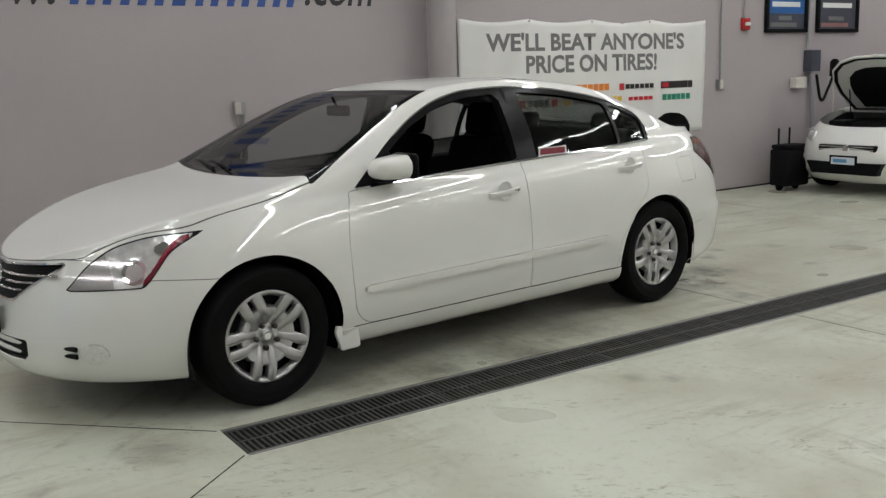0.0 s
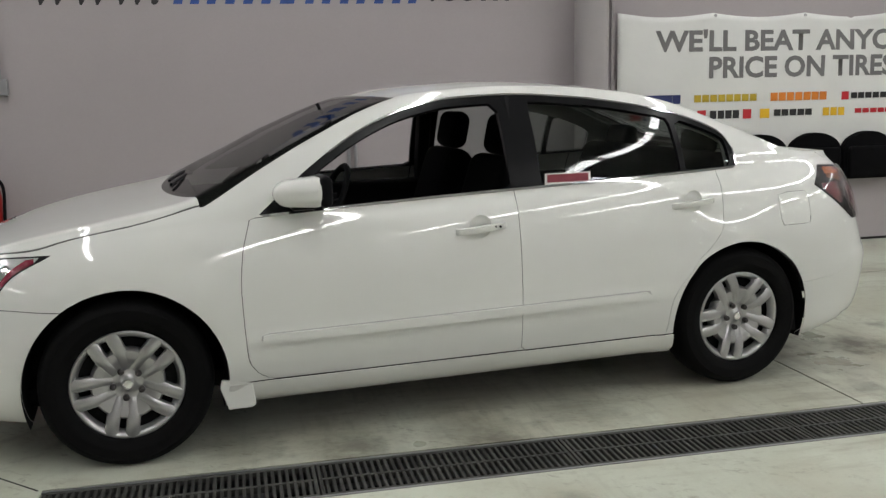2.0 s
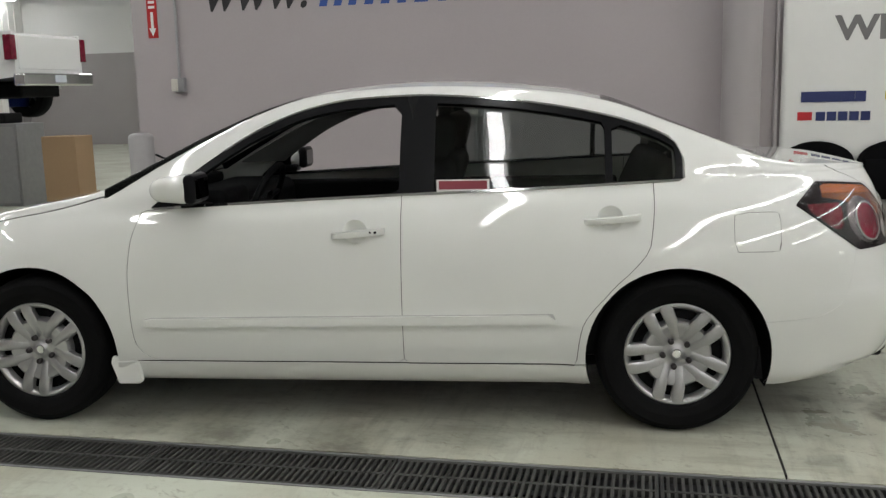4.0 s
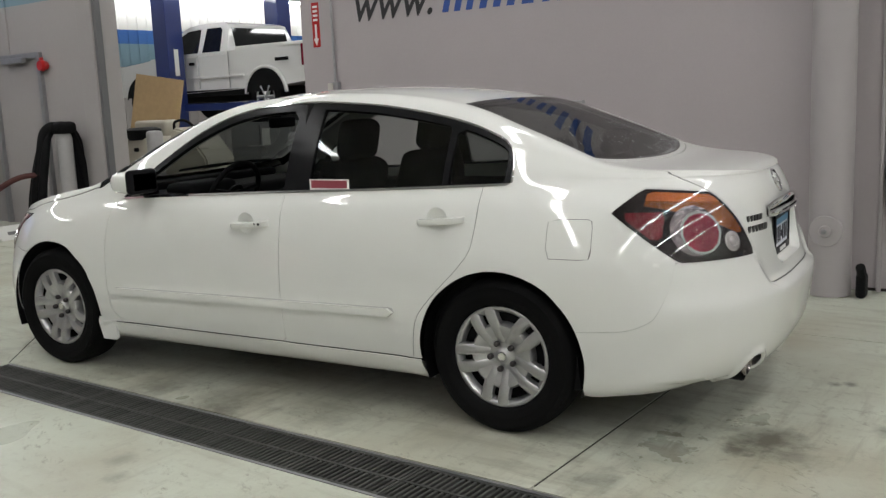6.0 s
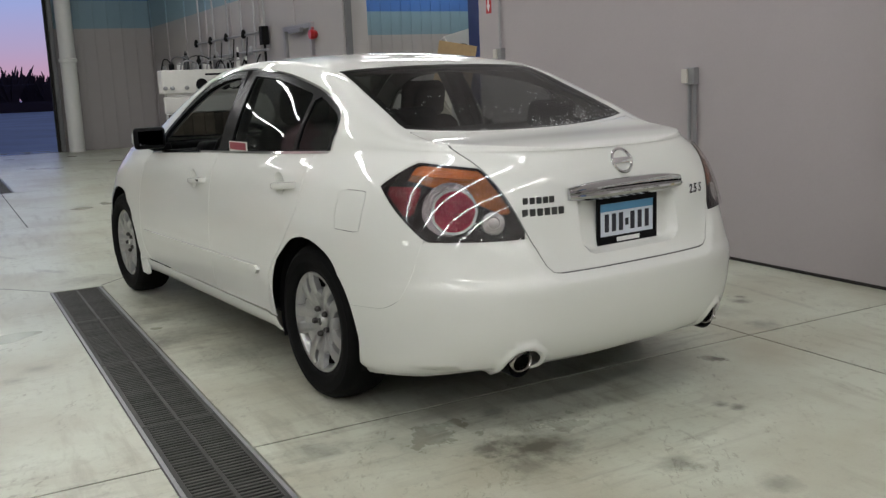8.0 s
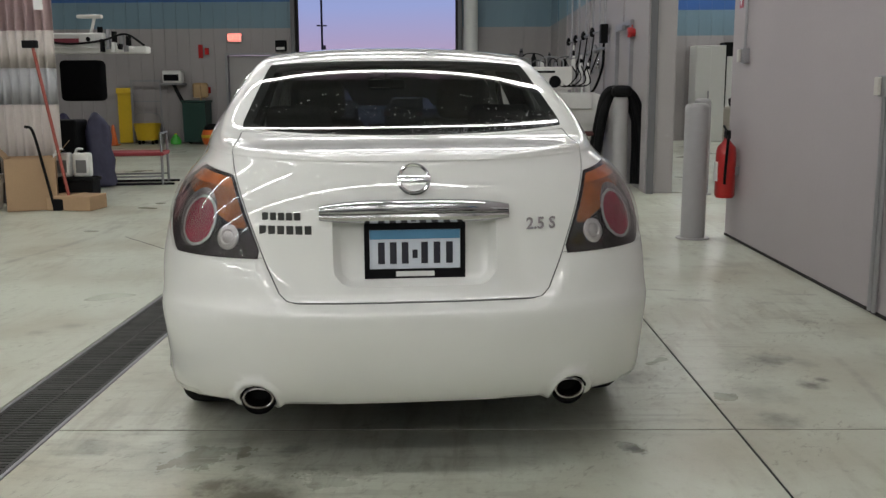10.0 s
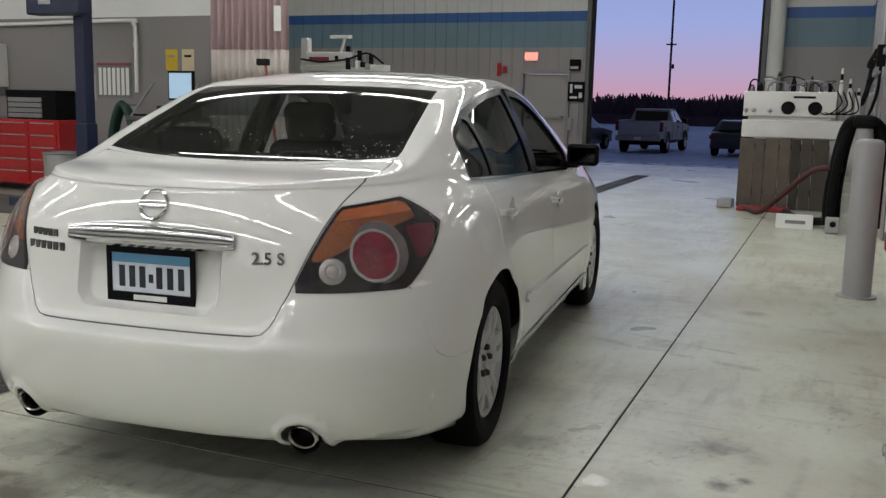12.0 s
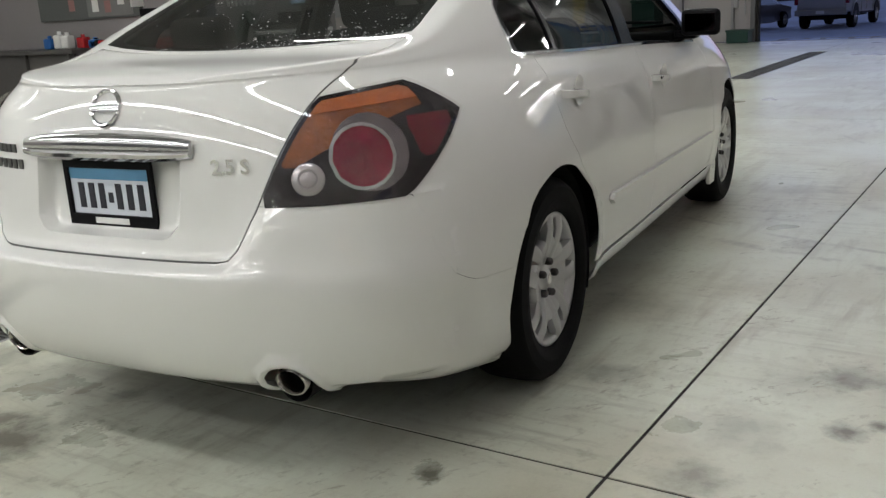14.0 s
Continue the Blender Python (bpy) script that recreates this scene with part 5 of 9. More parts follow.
def wheel(at, side, proto=None):
    m = pose(*at, 90 if side < 0 else -90, 0, 0)
    if proto is not None:
        hub = new("wheel", proto.data)
        hub.parent, hub.matrix_local = car, m
        for c in proto.children:
            o = new(c.name.split(".")[0], c.data)
            o.parent, o.matrix_local = hub, c.matrix_local
            for key in ("label",):
                if key in c:
                    o[key] = c[key]
        return hub
    # the outer face looks to +z here
    hub = part("wheel", lathe(B(), [(0.0, 0.035), (0.20, 0.035), (0.205, 0.02), (0.205, -0.09), (0.0, -0.09)], 40), DARK, car, smooth=40)
    hub.matrix_local = m
    part("tyre", lathe(B(), [(0.205, -0.095), (0.23, -0.104), (0.285, -0.112), (0.312, -0.100), (0.326, -0.078), (0.331, -0.04), (0.3315, 0), (0.331, 0.04), (0.326, 0.078),
                             (0.312, 0.098), (0.296, 0.106), (0.292, 0.1045), (0.262, 0.111), (0.258, 0.1095), (0.232, 0.103), (0.218, 0.092), (0.210, 0.07)], 64), RUBBER, hub, smooth=35)
    part("rim_lip", lathe(B(), [(0.185, 0.055), (0.192, 0.074), (0.200, 0.087), (0.210, 0.091), (0.217, 0.087), (0.219, 0.075)], 64), SILVER, hub, smooth=60)
    for k in range(5):
        for d in (-1, 1):
            bm = B()
            a0 = radians(115 + 72 * k)
            c, sn = math.cos(a0), math.sin(a0)
            # along the pair's axis: radius, half offset from it, half width, height
            secs = [(0.052, 0.024, 0.020, 0.067), (0.085, 0.0300, 0.0245, 0.078), (0.125, 0.0365, 0.0260, 0.091), (0.165, 0.0385, 0.0265, 0.096), (0.205, 0.0400, 0.0285, 0.090)]
            rows = []
            for r, o, w, h in secs:
                row = []
                for lat, hh in ((o - w, h - 0.03), (o - w * 0.9, h - 0.006), (o - w * 0.55, h), (o + w * 0.55, h), (o + w * 0.9, h - 0.006), (o + w, h - 0.03)):
                    q = lat * d
                    row.append(bm.verts.new((r * c - q * sn, r * sn + q * c, hh)))
                rows.append(row)
            for q, w2 in zip(rows, rows[1:]):
                for i in range(5):
                    bm.faces.new((q[i], q[i + 1], w2[i + 1], w2[i]))
            bm.faces.new(rows[-1])
            part("spoke", bm, SILVER, hub, smooth=38)
    bm = B()
    lathe(bm, [(0.0, 0.078), (0.022, 0.078), (0.027, 0.072), (0.040, 0.064), (0.062, 0.066), (0.088, 0.075), (0.118, 0.085), (0.132, 0.085), (0.140, 0.076), (0.143, 0.04)], 60)
    part("hub_cap", bm, SILVER, hub, "silver hub of the wheel cover", smooth=38)
    for k in range(5):
        a = radians(115 + 72 * k)
        part("nut", lathe(B(), [(0.0, 0.088), (0.006, 0.0875), (0.010, 0.085), (0.0125, 0.080), (0.0125, 0.060)], 14, pose(0.056 * math.cos(a), 0.056 * math.sin(a), 0)), NUTM, hub)
    part("centre_badge", lathe(B(), [(0.0, 0.0805), (0.016, 0.0805), (0.018, 0.079)], 16), CHROME, hub)
    return hub


first = wheel((1.388, -0.775, 0.331), -1)
wheel((-1.388, -0.775, 0.331), -1, first)
wheel((1.388, 0.775, 0.331), 1, first)
wheel((-1.388, 0.775, 0.331), 1, first)
bm = B()
box(bm, -1.9, 2.05, -0.66, 0.66, 0.215, 0.30, 0.03)
part("underbody", bm, DARK, car)

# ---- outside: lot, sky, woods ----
# trampled snow with the blue of the dusk light put into its colour
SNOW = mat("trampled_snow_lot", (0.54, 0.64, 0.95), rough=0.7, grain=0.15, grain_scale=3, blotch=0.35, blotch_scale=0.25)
LOT_Z = -0.52
bm = B()                                                       # the lot falls away from the doorway, then lies level to the horizon
lot = [(X_END - 0.2, -0.02), (X_END - 1.6, -0.05), (-24.0, -0.30), (-29.0, LOT_Z), (-60.0, LOT_Z), (-400.0, LOT_Z)]
rows = [[bm.verts.new((x, y, z)) for y in (-250, -40, -8, -4, 0, 4, 40, 250)] for x, z in lot]
for q, w in zip(rows, rows[1:]):
    for i in range(len(q) - 1):
        bm.faces.new((q[i], q[i + 1], w[i + 1], w[i]))
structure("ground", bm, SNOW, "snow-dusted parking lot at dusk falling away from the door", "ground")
SLUSH = mat("brown_slush", (0.16, 0.15, 0.17), rough=0.5, grain=0.5, grain_scale=4, blotch=0.5, blotch_scale=1.2)
rng = random.Random(3)
for k in range(9):                                             # wheel ruts in the snow before the door
    y0 = -3.1 + 0.42 * k
    bm = B()
    x0, n = X_END - 0.5 - rng.uniform(0, 0.8), 14
    x1 = x0 - rng.uniform(2.0, 5.5)
    ring = []
    for i in range(n + 1):
        t = i / n
        x = x0 + (x1 - x0) * t
        z = -0.05 + (x - lot[1][0]) / (lot[2][0] - lot[1][0]) * -0.25 if x < lot[1][0] else -0.02 - 0.03 * (lot[0][0] - x) / 1.4
        wdt = 0.16 * (math.sin(math.pi * min(max(t, 0.03), 0.97)) ** 0.5) * rng.uniform(0.6, 1.2)
        yc = y0 - 0.5 * t + 0.12 * math.sin(5 * t + k)
        ring.append([bm.verts.new((x, yc + d * wdt, z + (0.012 if d == 0 else 0.006))) for d in (-1, 0, 1)])
    for q, w in zip(ring, ring[1:]):
        for i in range(2):
            bm.faces.new((q[i], q[i + 1], w[i + 1], w[i]))
    structure("ground", bm, SLUSH, "brown slush rut in the snow before the door", "ground")


def sky_material():
    m = bpy.data.materials.new("dusk_sky")
    m.use_nodes = True
    n, l = m.node_tree.nodes, m.node_tree.links
    n.remove(n["Principled BSDF"])
    tc, sep, mr, ramp, em = (n.new(k) for k in ("ShaderNodeTexCoord", "ShaderNodeSeparateXYZ", "ShaderNodeMapRange", "ShaderNodeValToRGB", "ShaderNodeEmission"))
    nz, add = n.new("ShaderNodeTexNoise"), n.new("ShaderNodeMath")
    nz.inputs["Scale"].default_value = 0.02
    add.operation = "MULTIPLY_ADD"
    add.inputs[1].default_value = 5.0
    l.new(tc.outputs["Object"], sep.inputs[0])
    l.new(tc.outputs["Object"], nz.inputs["Vector"])
    l.new(nz.outputs["Fac"], add.inputs[0])
    l.new(sep.outputs["Z"], add.inputs[2])
    mr.inputs["From Min"].default_value, mr.inputs["From Max"].default_value = 0, 60
    l.new(add.outputs[0], mr.inputs["Value"])
    l.new(mr.outputs["Result"], ramp.inputs["Fac"])
    stops = ((0.0, (0.30, 0.22, 0.38)), (0.14, (0.58, 0.34, 0.47)), (0.30, (0.46, 0.38, 0.60)), (0.5, (0.35, 0.41, 0.74)), (1.0, (0.24, 0.33, 0.68)))
    while len(ramp.color_ramp.elements) < len(stops):
        ramp.color_ramp.elements.new(0.5)
    for e, (p, c) in zip(ramp.color_ramp.elements, stops):
        e.position, e.color = p, (*c, 1)
    l.new(ramp.outputs["Color"], em.inputs["Color"])
    em.inputs["Strength"].default_value = SKY_STRENGTH
    l.new(em.outputs["Emission"], n["Material Output"].inputs["Surface"])
    return m


structure("backdrop", box(B(), -301, -300, -200, 200, -2, 140), sky_material(), "pink and blue dusk sky", "sky")
WOOD_FAR = mat("bare_far_woods", (0.12, 0.095, 0.13), rough=1.0, grain=0.4, grain_scale=0.4)
rng = random.Random(4)
bm = B()
for i in range(600):                                            # a ragged line of bare trees across the lot
    y = rng.uniform(-75, 55)
    x = rng.uniform(-130, -105)
    h = 3.75 * (0.82 + 0.75 * noise.noise(Vector((y * 0.09, 0, 3)))) * rng.uniform(0.85, 1.1)
    for k in range(11):
        a = rng.uniform(-0.9, 0.9)
        q = h * rng.uniform(0.8, 1.0)
        tube(bm, [(x, y, LOT_Z), (x, y + a * q * 0.3, q * 0.45), (x, y + a * q * 0.55, q * 0.8), (x, y + a * q * 0.6 + rng.uniform(-0.3, 0.3), q)], [0.14, 0.20, 0.16, 0.05], 4, cap=False)
tagged(part("far_woods", bm, WOOD_FAR), "dark ragged line of bare winter trees", "trees", kind="stuff")
bm = B()
box(bm, -104, -103, -90, 70, LOT_Z - 0.1, 0.55)
tagged(part("scrub_bank", bm, WOOD_FAR), "dark scrub bank below the trees", "bank", kind="stuff")
pole = thing("utility_pole", "tall dark utility pole behind the lot", "pole", pose(-62, -8.75, LOT_Z))
part("shaft", tube(B(), [(0, 0, 0), (0, 0, 16)], [0.085, 0.065], 10), WOOD_FAR, pole)
part("crossarm", box(B(), -0.05, 0.05, -0.35, 0.35, 6.2, 6.3), WOOD_FAR, pole)
part("transformer", lathe(B(), [(0, 4.6), (0.09, 4.6), (0.09, 4.9), (0, 4.9)], 12, pose(0, 0.17, 0)), WOOD_FAR, pole)
wire = part("wire", tube(B(), [(0, -40, 2.55), (0, 0, 2.45), (0, 40, 2.55)], 0.022, 5), WOOD_FAR, pole)

# ---- simple vehicles seen at a distance ----
def hull(bm, outline, half, top_in=0.0, belt_z=None, nose_in=0.0):
    """A body from a side outline of (x, z): sides lean in above belt_z, and ends narrow by nose_in."""
    xs = [x for x, z in outline]
    x0, x1 = min(xs), max(xs)
    rows = []
    for s in (-1, 1):
        row = []
        for x, z in outline:
            w = half
            if belt_z is not None and z > belt_z:
                w -= top_in * (z - belt_z)
            e = min(x - x0, x1 - x)
            w -= nose_in * max(0, 1 - e / 0.35) ** 2
            row.append(bm.verts.new((x, s * w, z)))
        rows.append(row)
    n = len(outline)
    for i in range(n):
        j = (i + 1) % n
        bm.faces.new((rows[0][i], rows[0][j], rows[1][j], rows[1][i]))
    bm.faces.new(rows[0][::-1])
    bm.faces.new(rows[1])
    bmesh.ops.recalc_face_normals(bm, faces=bm.faces)
    return bm


def side_patch(bm, outline, half, top_in, belt_z, side, out=0.006):
    """A pane or panel lying on the leaning side of a hull."""
    vs, ins = [], []
    for x, z in outline:
        w = half - (top_in * (z - belt_z) if z > belt_z else 0) + out
        vs.append(bm.verts.new((x, side * w, z)))
        ins.append(bm.verts.new((x, side * (w - 0.03), z)))
    bm.faces.new(vs)
    bm.faces.new(ins[::-1])
    for i in range(len(vs)):
        j = (i + 1) % len(vs)
        bm.faces.new((vs[i], ins[i], ins[j], vs[j]))
    return bm


def small_wheel(parent, x, y, r, w=0.24):
    s = 1 if y > 0 else -1
    t = part("wheel", lathe(B(), [(r * 0.6, -w / 2), (r * 0.93, -w / 2), (r, -w * 0.36), (r, w * 0.36), (r * 0.93, w / 2), (r * 0.6, w / 2), (r * 0.55, w * 0.3), (0, w * 0.3)], 28, pose(x, y, r, -90 * s, 0, 0)), RUBBER, parent, smooth=40)
    bm = B()
    m = pose(x, y, r, -90 * s, 0, 0)
    lathe(bm, [(0, w * 0.42), (r * 0.16, w * 0.42), (r * 0.2, w * 0.34)], 16, m)
    for k in range(6):
        a = math.pi * k / 3
        tube(bm, [m @ Vector((r * 0.12 * math.cos(a), r * 0.12 * math.sin(a), w * 0.38)), m @ Vector((r * 0.57 * math.cos(a), r * 0.57 * math.sin(a), w * 0.42))], r * 0.09, 6)
    ringp = [m @ Vector((r * 0.58 * math.cos(a), r * 0.58 * math.sin(a), w * 0.44)) for a in np.linspace(0, 2 * math.pi, 25)]
    tube(bm, ringp, r * 0.045, 6, cap=False)
    part("rim", bm, SILVER, t, smooth=40)
    return t


DARKGLASS = mat("dark_window_glass", (0.008, 0.009, 0.011), rough=0.05, coat=0.2, grain=0.05)
TRUCKW = mat("white_truck_paint", (0.74, 0.74, 0.73), rough=0.3, coat=1.0, blotch=0.03)


def pickup(name, m, paint, label, metal=None):
    """An extended-cab pickup, nose to -x, standing on its wheels at z = 0."""
    t = thing(name, label, "pickup truck", m)
    low = [(-2.85, 0.55), (-2.88, 0.95), (-2.75, 1.12), (-1.55, 1.22), (-1.5, 1.25), (0.9, 1.29), (2.78, 1.33), (2.82, 1.28), (2.80, 0.66), (2.0, 0.58), (-2.2, 0.50)]
    part("body", hull(B(), low, 0.98, 0.10, 1.0, 0.10), paint, t, smooth=30)
    cab = [(-1.34, 1.20), (-0.66, 1.76), (-0.50, 1.82), (-0.2, 1.85), (0.50, 1.84), (0.64, 1.79), (0.76, 1.22)]
    part("cab", hull(B(), cab, 0.955, 0.38, 1.22), paint, t, smooth=30)
    for s in (-1, 1):
        for o in ([(-1.04, 1.29), (-0.98, 1.36), (-0.66, 1.66), (-0.50, 1.73), (-0.14, 1.75), (-0.10, 1.29)], [(0.03, 1.29), (0.03, 1.75), (0.42, 1.75), (0.48, 1.70), (0.54, 1.29)]):
            part("window", side_patch(B(), o, 0.955, 0.38, 1.22, s), DARKGLASS, t)
        part("door_handle", box(B(), -0.30, -0.16, min(s * 0.97, s * 1.01), max(s * 0.97, s * 1.01), 1.06, 1.12, 0.01), TRIM, t)
        part("tail_lamp", box(B(), 2.70, 2.835, min(s * 0.85, s * 0.985), max(s * 0.85, s * 0.985), 0.92, 1.30, 0.012), REDL, t, "red tail lamp")
        part("mirror", box(B(), -1.08, -0.90, min(s * 0.97, s * 1.18), max(s * 0.97, s * 1.18), 1.24, 1.44, 0.03), TRIM, t)
        for cx in (-1.85, 1.75):
            pts = [(cx + 0.50 * math.cos(a), 0.42 + 0.50 * math.sin(a)) for a in np.linspace(0.1, math.pi - 0.1, 16)]
            bm = B()
            side_patch(bm, pts + [(cx - 0.49, 0.50), (cx + 0.49, 0.50)], 0.985, 0, 9, s, 0.008)
            part("wheel_arch", bm, DARK, t)
        part("head_lamp", box(B(), -2.885, -2.70, min(s * 0.62, s * 0.93), max(s * 0.62, s * 0.93), 0.86, 1.08, 0.02), CLEARL, t)
        part("side_badge", box(B(), 2.05, 2.38, min(s * 0.975, s * 0.99), max(s * 0.975, s * 0.99), 1.03, 1.09), TRIM, t)
        for x in (-1.85, 1.75):
            small_wheel(t, x, s * 0.86, 0.40, 0.26)
    part("rear_screen", prism(B(), [(0.60, 1.33), (0.745, 1.33), (0.665, 1.73), (0.55, 1.73)], 1.40, pose(0, -0.70, 0)), DARKGLASS, t)
    part("windscreen", prism(B(), [(-1.27, 1.28), (-0.70, 1.75), (-0.68, 1.73), (-1.23, 1.26)], 1.40, pose(-0.01, -0.70, 0.012)), DARKGLASS, t)
    part("rear_bumper", box(B(), 2.78, 2.98, -0.93, 0.93, 0.52, 0.72, 0.03), metal or CHROME, t)
    part("number_plate", box(B(), 2.975, 2.985, -0.15, 0.15, 0.57, 0.69), PLATEW, t)
    part("bed_floor", box(B(), 0.95, 2.70, -0.85, 0.85, 1.24, 1.325, 0.01), DARK, t)
    for s in (-1, 1):
        part("bed_rail", box(B(), 0.92, 2.80, min(s * 0.82, s * 0.90), max(s * 0.82, s * 0.90), 1.28, 1.36, 0.02), paint, t)
        part("arch_flare", tube(B(), [(1.75 + 0.53 * math.cos(a), s * 0.965, 0.42 + 0.53 * math.sin(a)) for a in np.linspace(0.1, math.pi - 0.1, 16)], 0.035, 8), paint, t, smooth=60)
    part("chassis", box(B(), -2.4, 2.6, -0.5, 0.5, 0.34, 0.56, 0.03), DARK, t)
    for s in (-1, 1):
        ya, yb = sorted((s * 0.962, s * 0.9865))
        for x, z1 in ((0.80, 1.28), (-0.06, 1.24), (-1.12, 1.22)):
            part("panel_gap", box(B(), x - 0.0035, x + 0.0035, ya, yb, 0.60, z1), JOINTSHADE, t)
        part("side_strip", box(B(), -1.30, 1.20, ya, yb + 0.004 if s > 0 else yb, 0.80, 0.84, 0.004), paint, t)
        # dark strip along the foot of each side is added as the rocker's shade
        part("rocker", box(B(), -1.32, 1.22, min(s * 0.90, s * 0.97), max(s * 0.90, s * 0.97), 0.46, 0.58, 0.01), DARK, t)
    part("rear_axle", tube(B(), [(1.75, -0.8, 0.40), (1.75, 0.8, 0.40)], 0.07, 10), DARK, t)
    part("axle_case", lathe(B(), [(0, -0.14), (0.12, -0.10), (0.16, 0), (0.12, 0.10), (0, 0.14)], 14, pose(1.75, 0, 0.40)), DARK, t)
    part("tailgate", box(B(), 2.80, 2.825, -0.80, 0.80, 0.78, 1.30, 0.01), paint, t)
    part("grille", box(B(), -2.90, -2.80, -0.60, 0.60, 0.72, 1.05, 0.02), TRIM, t)
    return t


def parked_car(name, m, paint, label, roof=1.45):
    t = thing(name, label, "car", m)
    low = [(-2.25, 0.35), (-2.3, 0.62), (-2.1, 0.80), (-1.0, 0.95), (2.0, 1.0), (2.22, 0.95), (2.28, 0.6), (2.2, 0.32), (0, 0.25)]
    part("body", hull(B(), low, 0.88, 0.10, 0.7, 0.14), paint, t, smooth=35)
    cab = [(-1.05, 0.93), (-0.25, roof - 0.05), (0.1, roof), (1.1, roof), (1.35, roof - 0.06), (2.0, 0.98)]
    part("cabin", hull(B(), cab, 0.84, 0.42, 0.95), paint, t, smooth=35)
    for s in (-1, 1):
        part("window", side_patch(B(), [(-0.75, 0.99), (-0.2, roof - 0.12), (0.1, roof - 0.08), (1.05, roof - 0.08), (1.6, 1.02)], 0.84, 0.42, 0.95, s), DARKGLASS, t)
        part("tail_lamp", box(B(), 2.12, 2.285, min(s * 0.55, s * 0.82), max(s * 0.55, s * 0.82), 0.70, 0.86, 0.02), REDL, t)
        for x in (-1.4, 1.4):
            small_wheel(t, x, s * 0.78, 0.33, 0.21)
    part("rear_screen", prism(B(), [(1.40, roof - 0.11), (1.93, 1.04), (1.95, 1.06), (1.42, roof - 0.09)], 1.1, pose(0.012, -0.55, 0.012)), DARKGLASS, t)
    return t


# white paint, darkened and blued in its colour for the dusk light
DUSKW = mat("salt_dulled_white_paint", (0.36, 0.38, 0.45), rough=0.5, grain=0.08, blotch=0.15)
DARKCAR = mat("dark_car_paint", (0.02, 0.02, 0.025), rough=0.35, coat=0.8, grain=0.1)
GREYCAR = mat("dark_grey_car_paint", (0.10, 0.10, 0.12), rough=0.35, coat=0.8, grain=0.05)
pickup("parked_pickup", pose(-36.9, -5.15, LOT_Z, 0, 0, -3), DUSKW, "white pickup truck parked out on the snowy lot", STEEL)
parked_car("parked_car", pose(-35.6, -8.35, LOT_Z, 0, 0, -10), GREYCAR, "dark grey car parked on the snowy lot")
parked_car("parked_car", pose(-36.2, -1.35, LOT_Z, 0, 0, -8), DARKCAR, "black car parked on the snowy lot")

# ---- writing on the long wall ----
BLACKT = mat("black_wall_lettering", (0.018, 0.018, 0.02), rough=0.5, grain=0.05)
BLUET = mat("blue_wall_lettering", (0.03, 0.08, 0.30), rough=0.5, grain=0.05)
WALLTXT = Matrix(((1, 0, 0, 0), (0, 0, -1, 0), (0, 1, 0, 0), (0, 0, 0, 1)))           # reads along +x, faces -y
SLANT = Matrix(((1, 0.28, 0, 0), (0, 1, 0, 0), (0, 0, 1, 0), (0, 0, 0, 1)))


def wall_words(name, words, x0, x1, z0, cap, material, parent, y=None, depth=0.001, slant=False, bold=0.0, label=""):
    """Lettering fitted between x0 and x1 with its baseline at z0."""
    ob = raised_text(name, words, 1.0, Matrix(), material, parent, 0.0, label, bold)
    me = ob.data
    if slant:
        me.transform(SLANT)
    c = np.empty(len(me.vertices) * 3)
    me.vertices.foreach_get("co", c)
    c = c.reshape(-1, 3)
    lo, hi = c.min(0), c.max(0)
    me.transform(pose((x0 + x1) / 2, (Y_WALL if y is None else y) - depth, z0) @ WALLTXT @ Matrix.Diagonal(((x1 - x0) / (hi[0] - lo[0]), cap / (hi[1] - lo[1]), 1, 1))
                 @ Matrix.Translation((-(lo[0] + hi[0]) / 2, -lo[1], 0)))
    return ob


sign = thing("wall_lettering", "painted web address in black and blue slanted letters on the wall", "lettering")
wall_words("lettering", "www.", -2.19, -1.33, 2.10, 0.20, BLACKT, sign, depth=0.003, slant=True, bold=0.01)
wall_words("lettering", ".com", 0.72, 1.40, 2.12, 0.21, BLACKT, sign, depth=0.003, slant=True, bold=0.01)
x = -1.23                                                             # the name stays plain slanted strokes: gap before, width, height
for gap, w, h in ((0.0, 0.05, 0.23), (0.045, 0.05, 0.23), (0.045, 0.05, 0.23), (0.055, 0.055, 0.30), (0.05, 0.055, 0.37), (0.05, 0.055, 0.37), (0.055, 0.085, 0.22),
                  (0.065, 0.05, 0.22), (0.05, 0.05, 0.22), (0.06, 0.05, 0.22), (0.05, 0.05, 0.22), (0.06, 0.055, 0.31), (0.055, 0.05, 0.22), (0.05, 0.05, 0.22)):
    gap, w = gap * 1.27, w * 1.27
    x += gap
    q = [(x, 2.105), (x + w, 2.105), (x + w + 0.28 * h, 2.105 + h), (x + 0.28 * h, 2.105 + h)]
    part("letter_bar", prism(B(), q, 0.002, pose(0, Y_WALL - 0.003, 0)), BLUET, sign)
    x += w

# ---- banner ----
VINYL = mat("white_vinyl_banner", (0.72, 0.72, 0.70), rough=0.45, grain=0.02, blotch=0.05, blotch_scale=2)
GREYT = mat("grey_banner_print", (0.17, 0.165, 0.165), rough=0.5, grain=0.05)
banner = thing("banner", "white vinyl banner with grey lettering hung on the wall", "banner")
BX0, BX1, BZ0, BZ1, BY = 2.28, 5.74, 0.76, 2.02, Y_WALL - 0.028


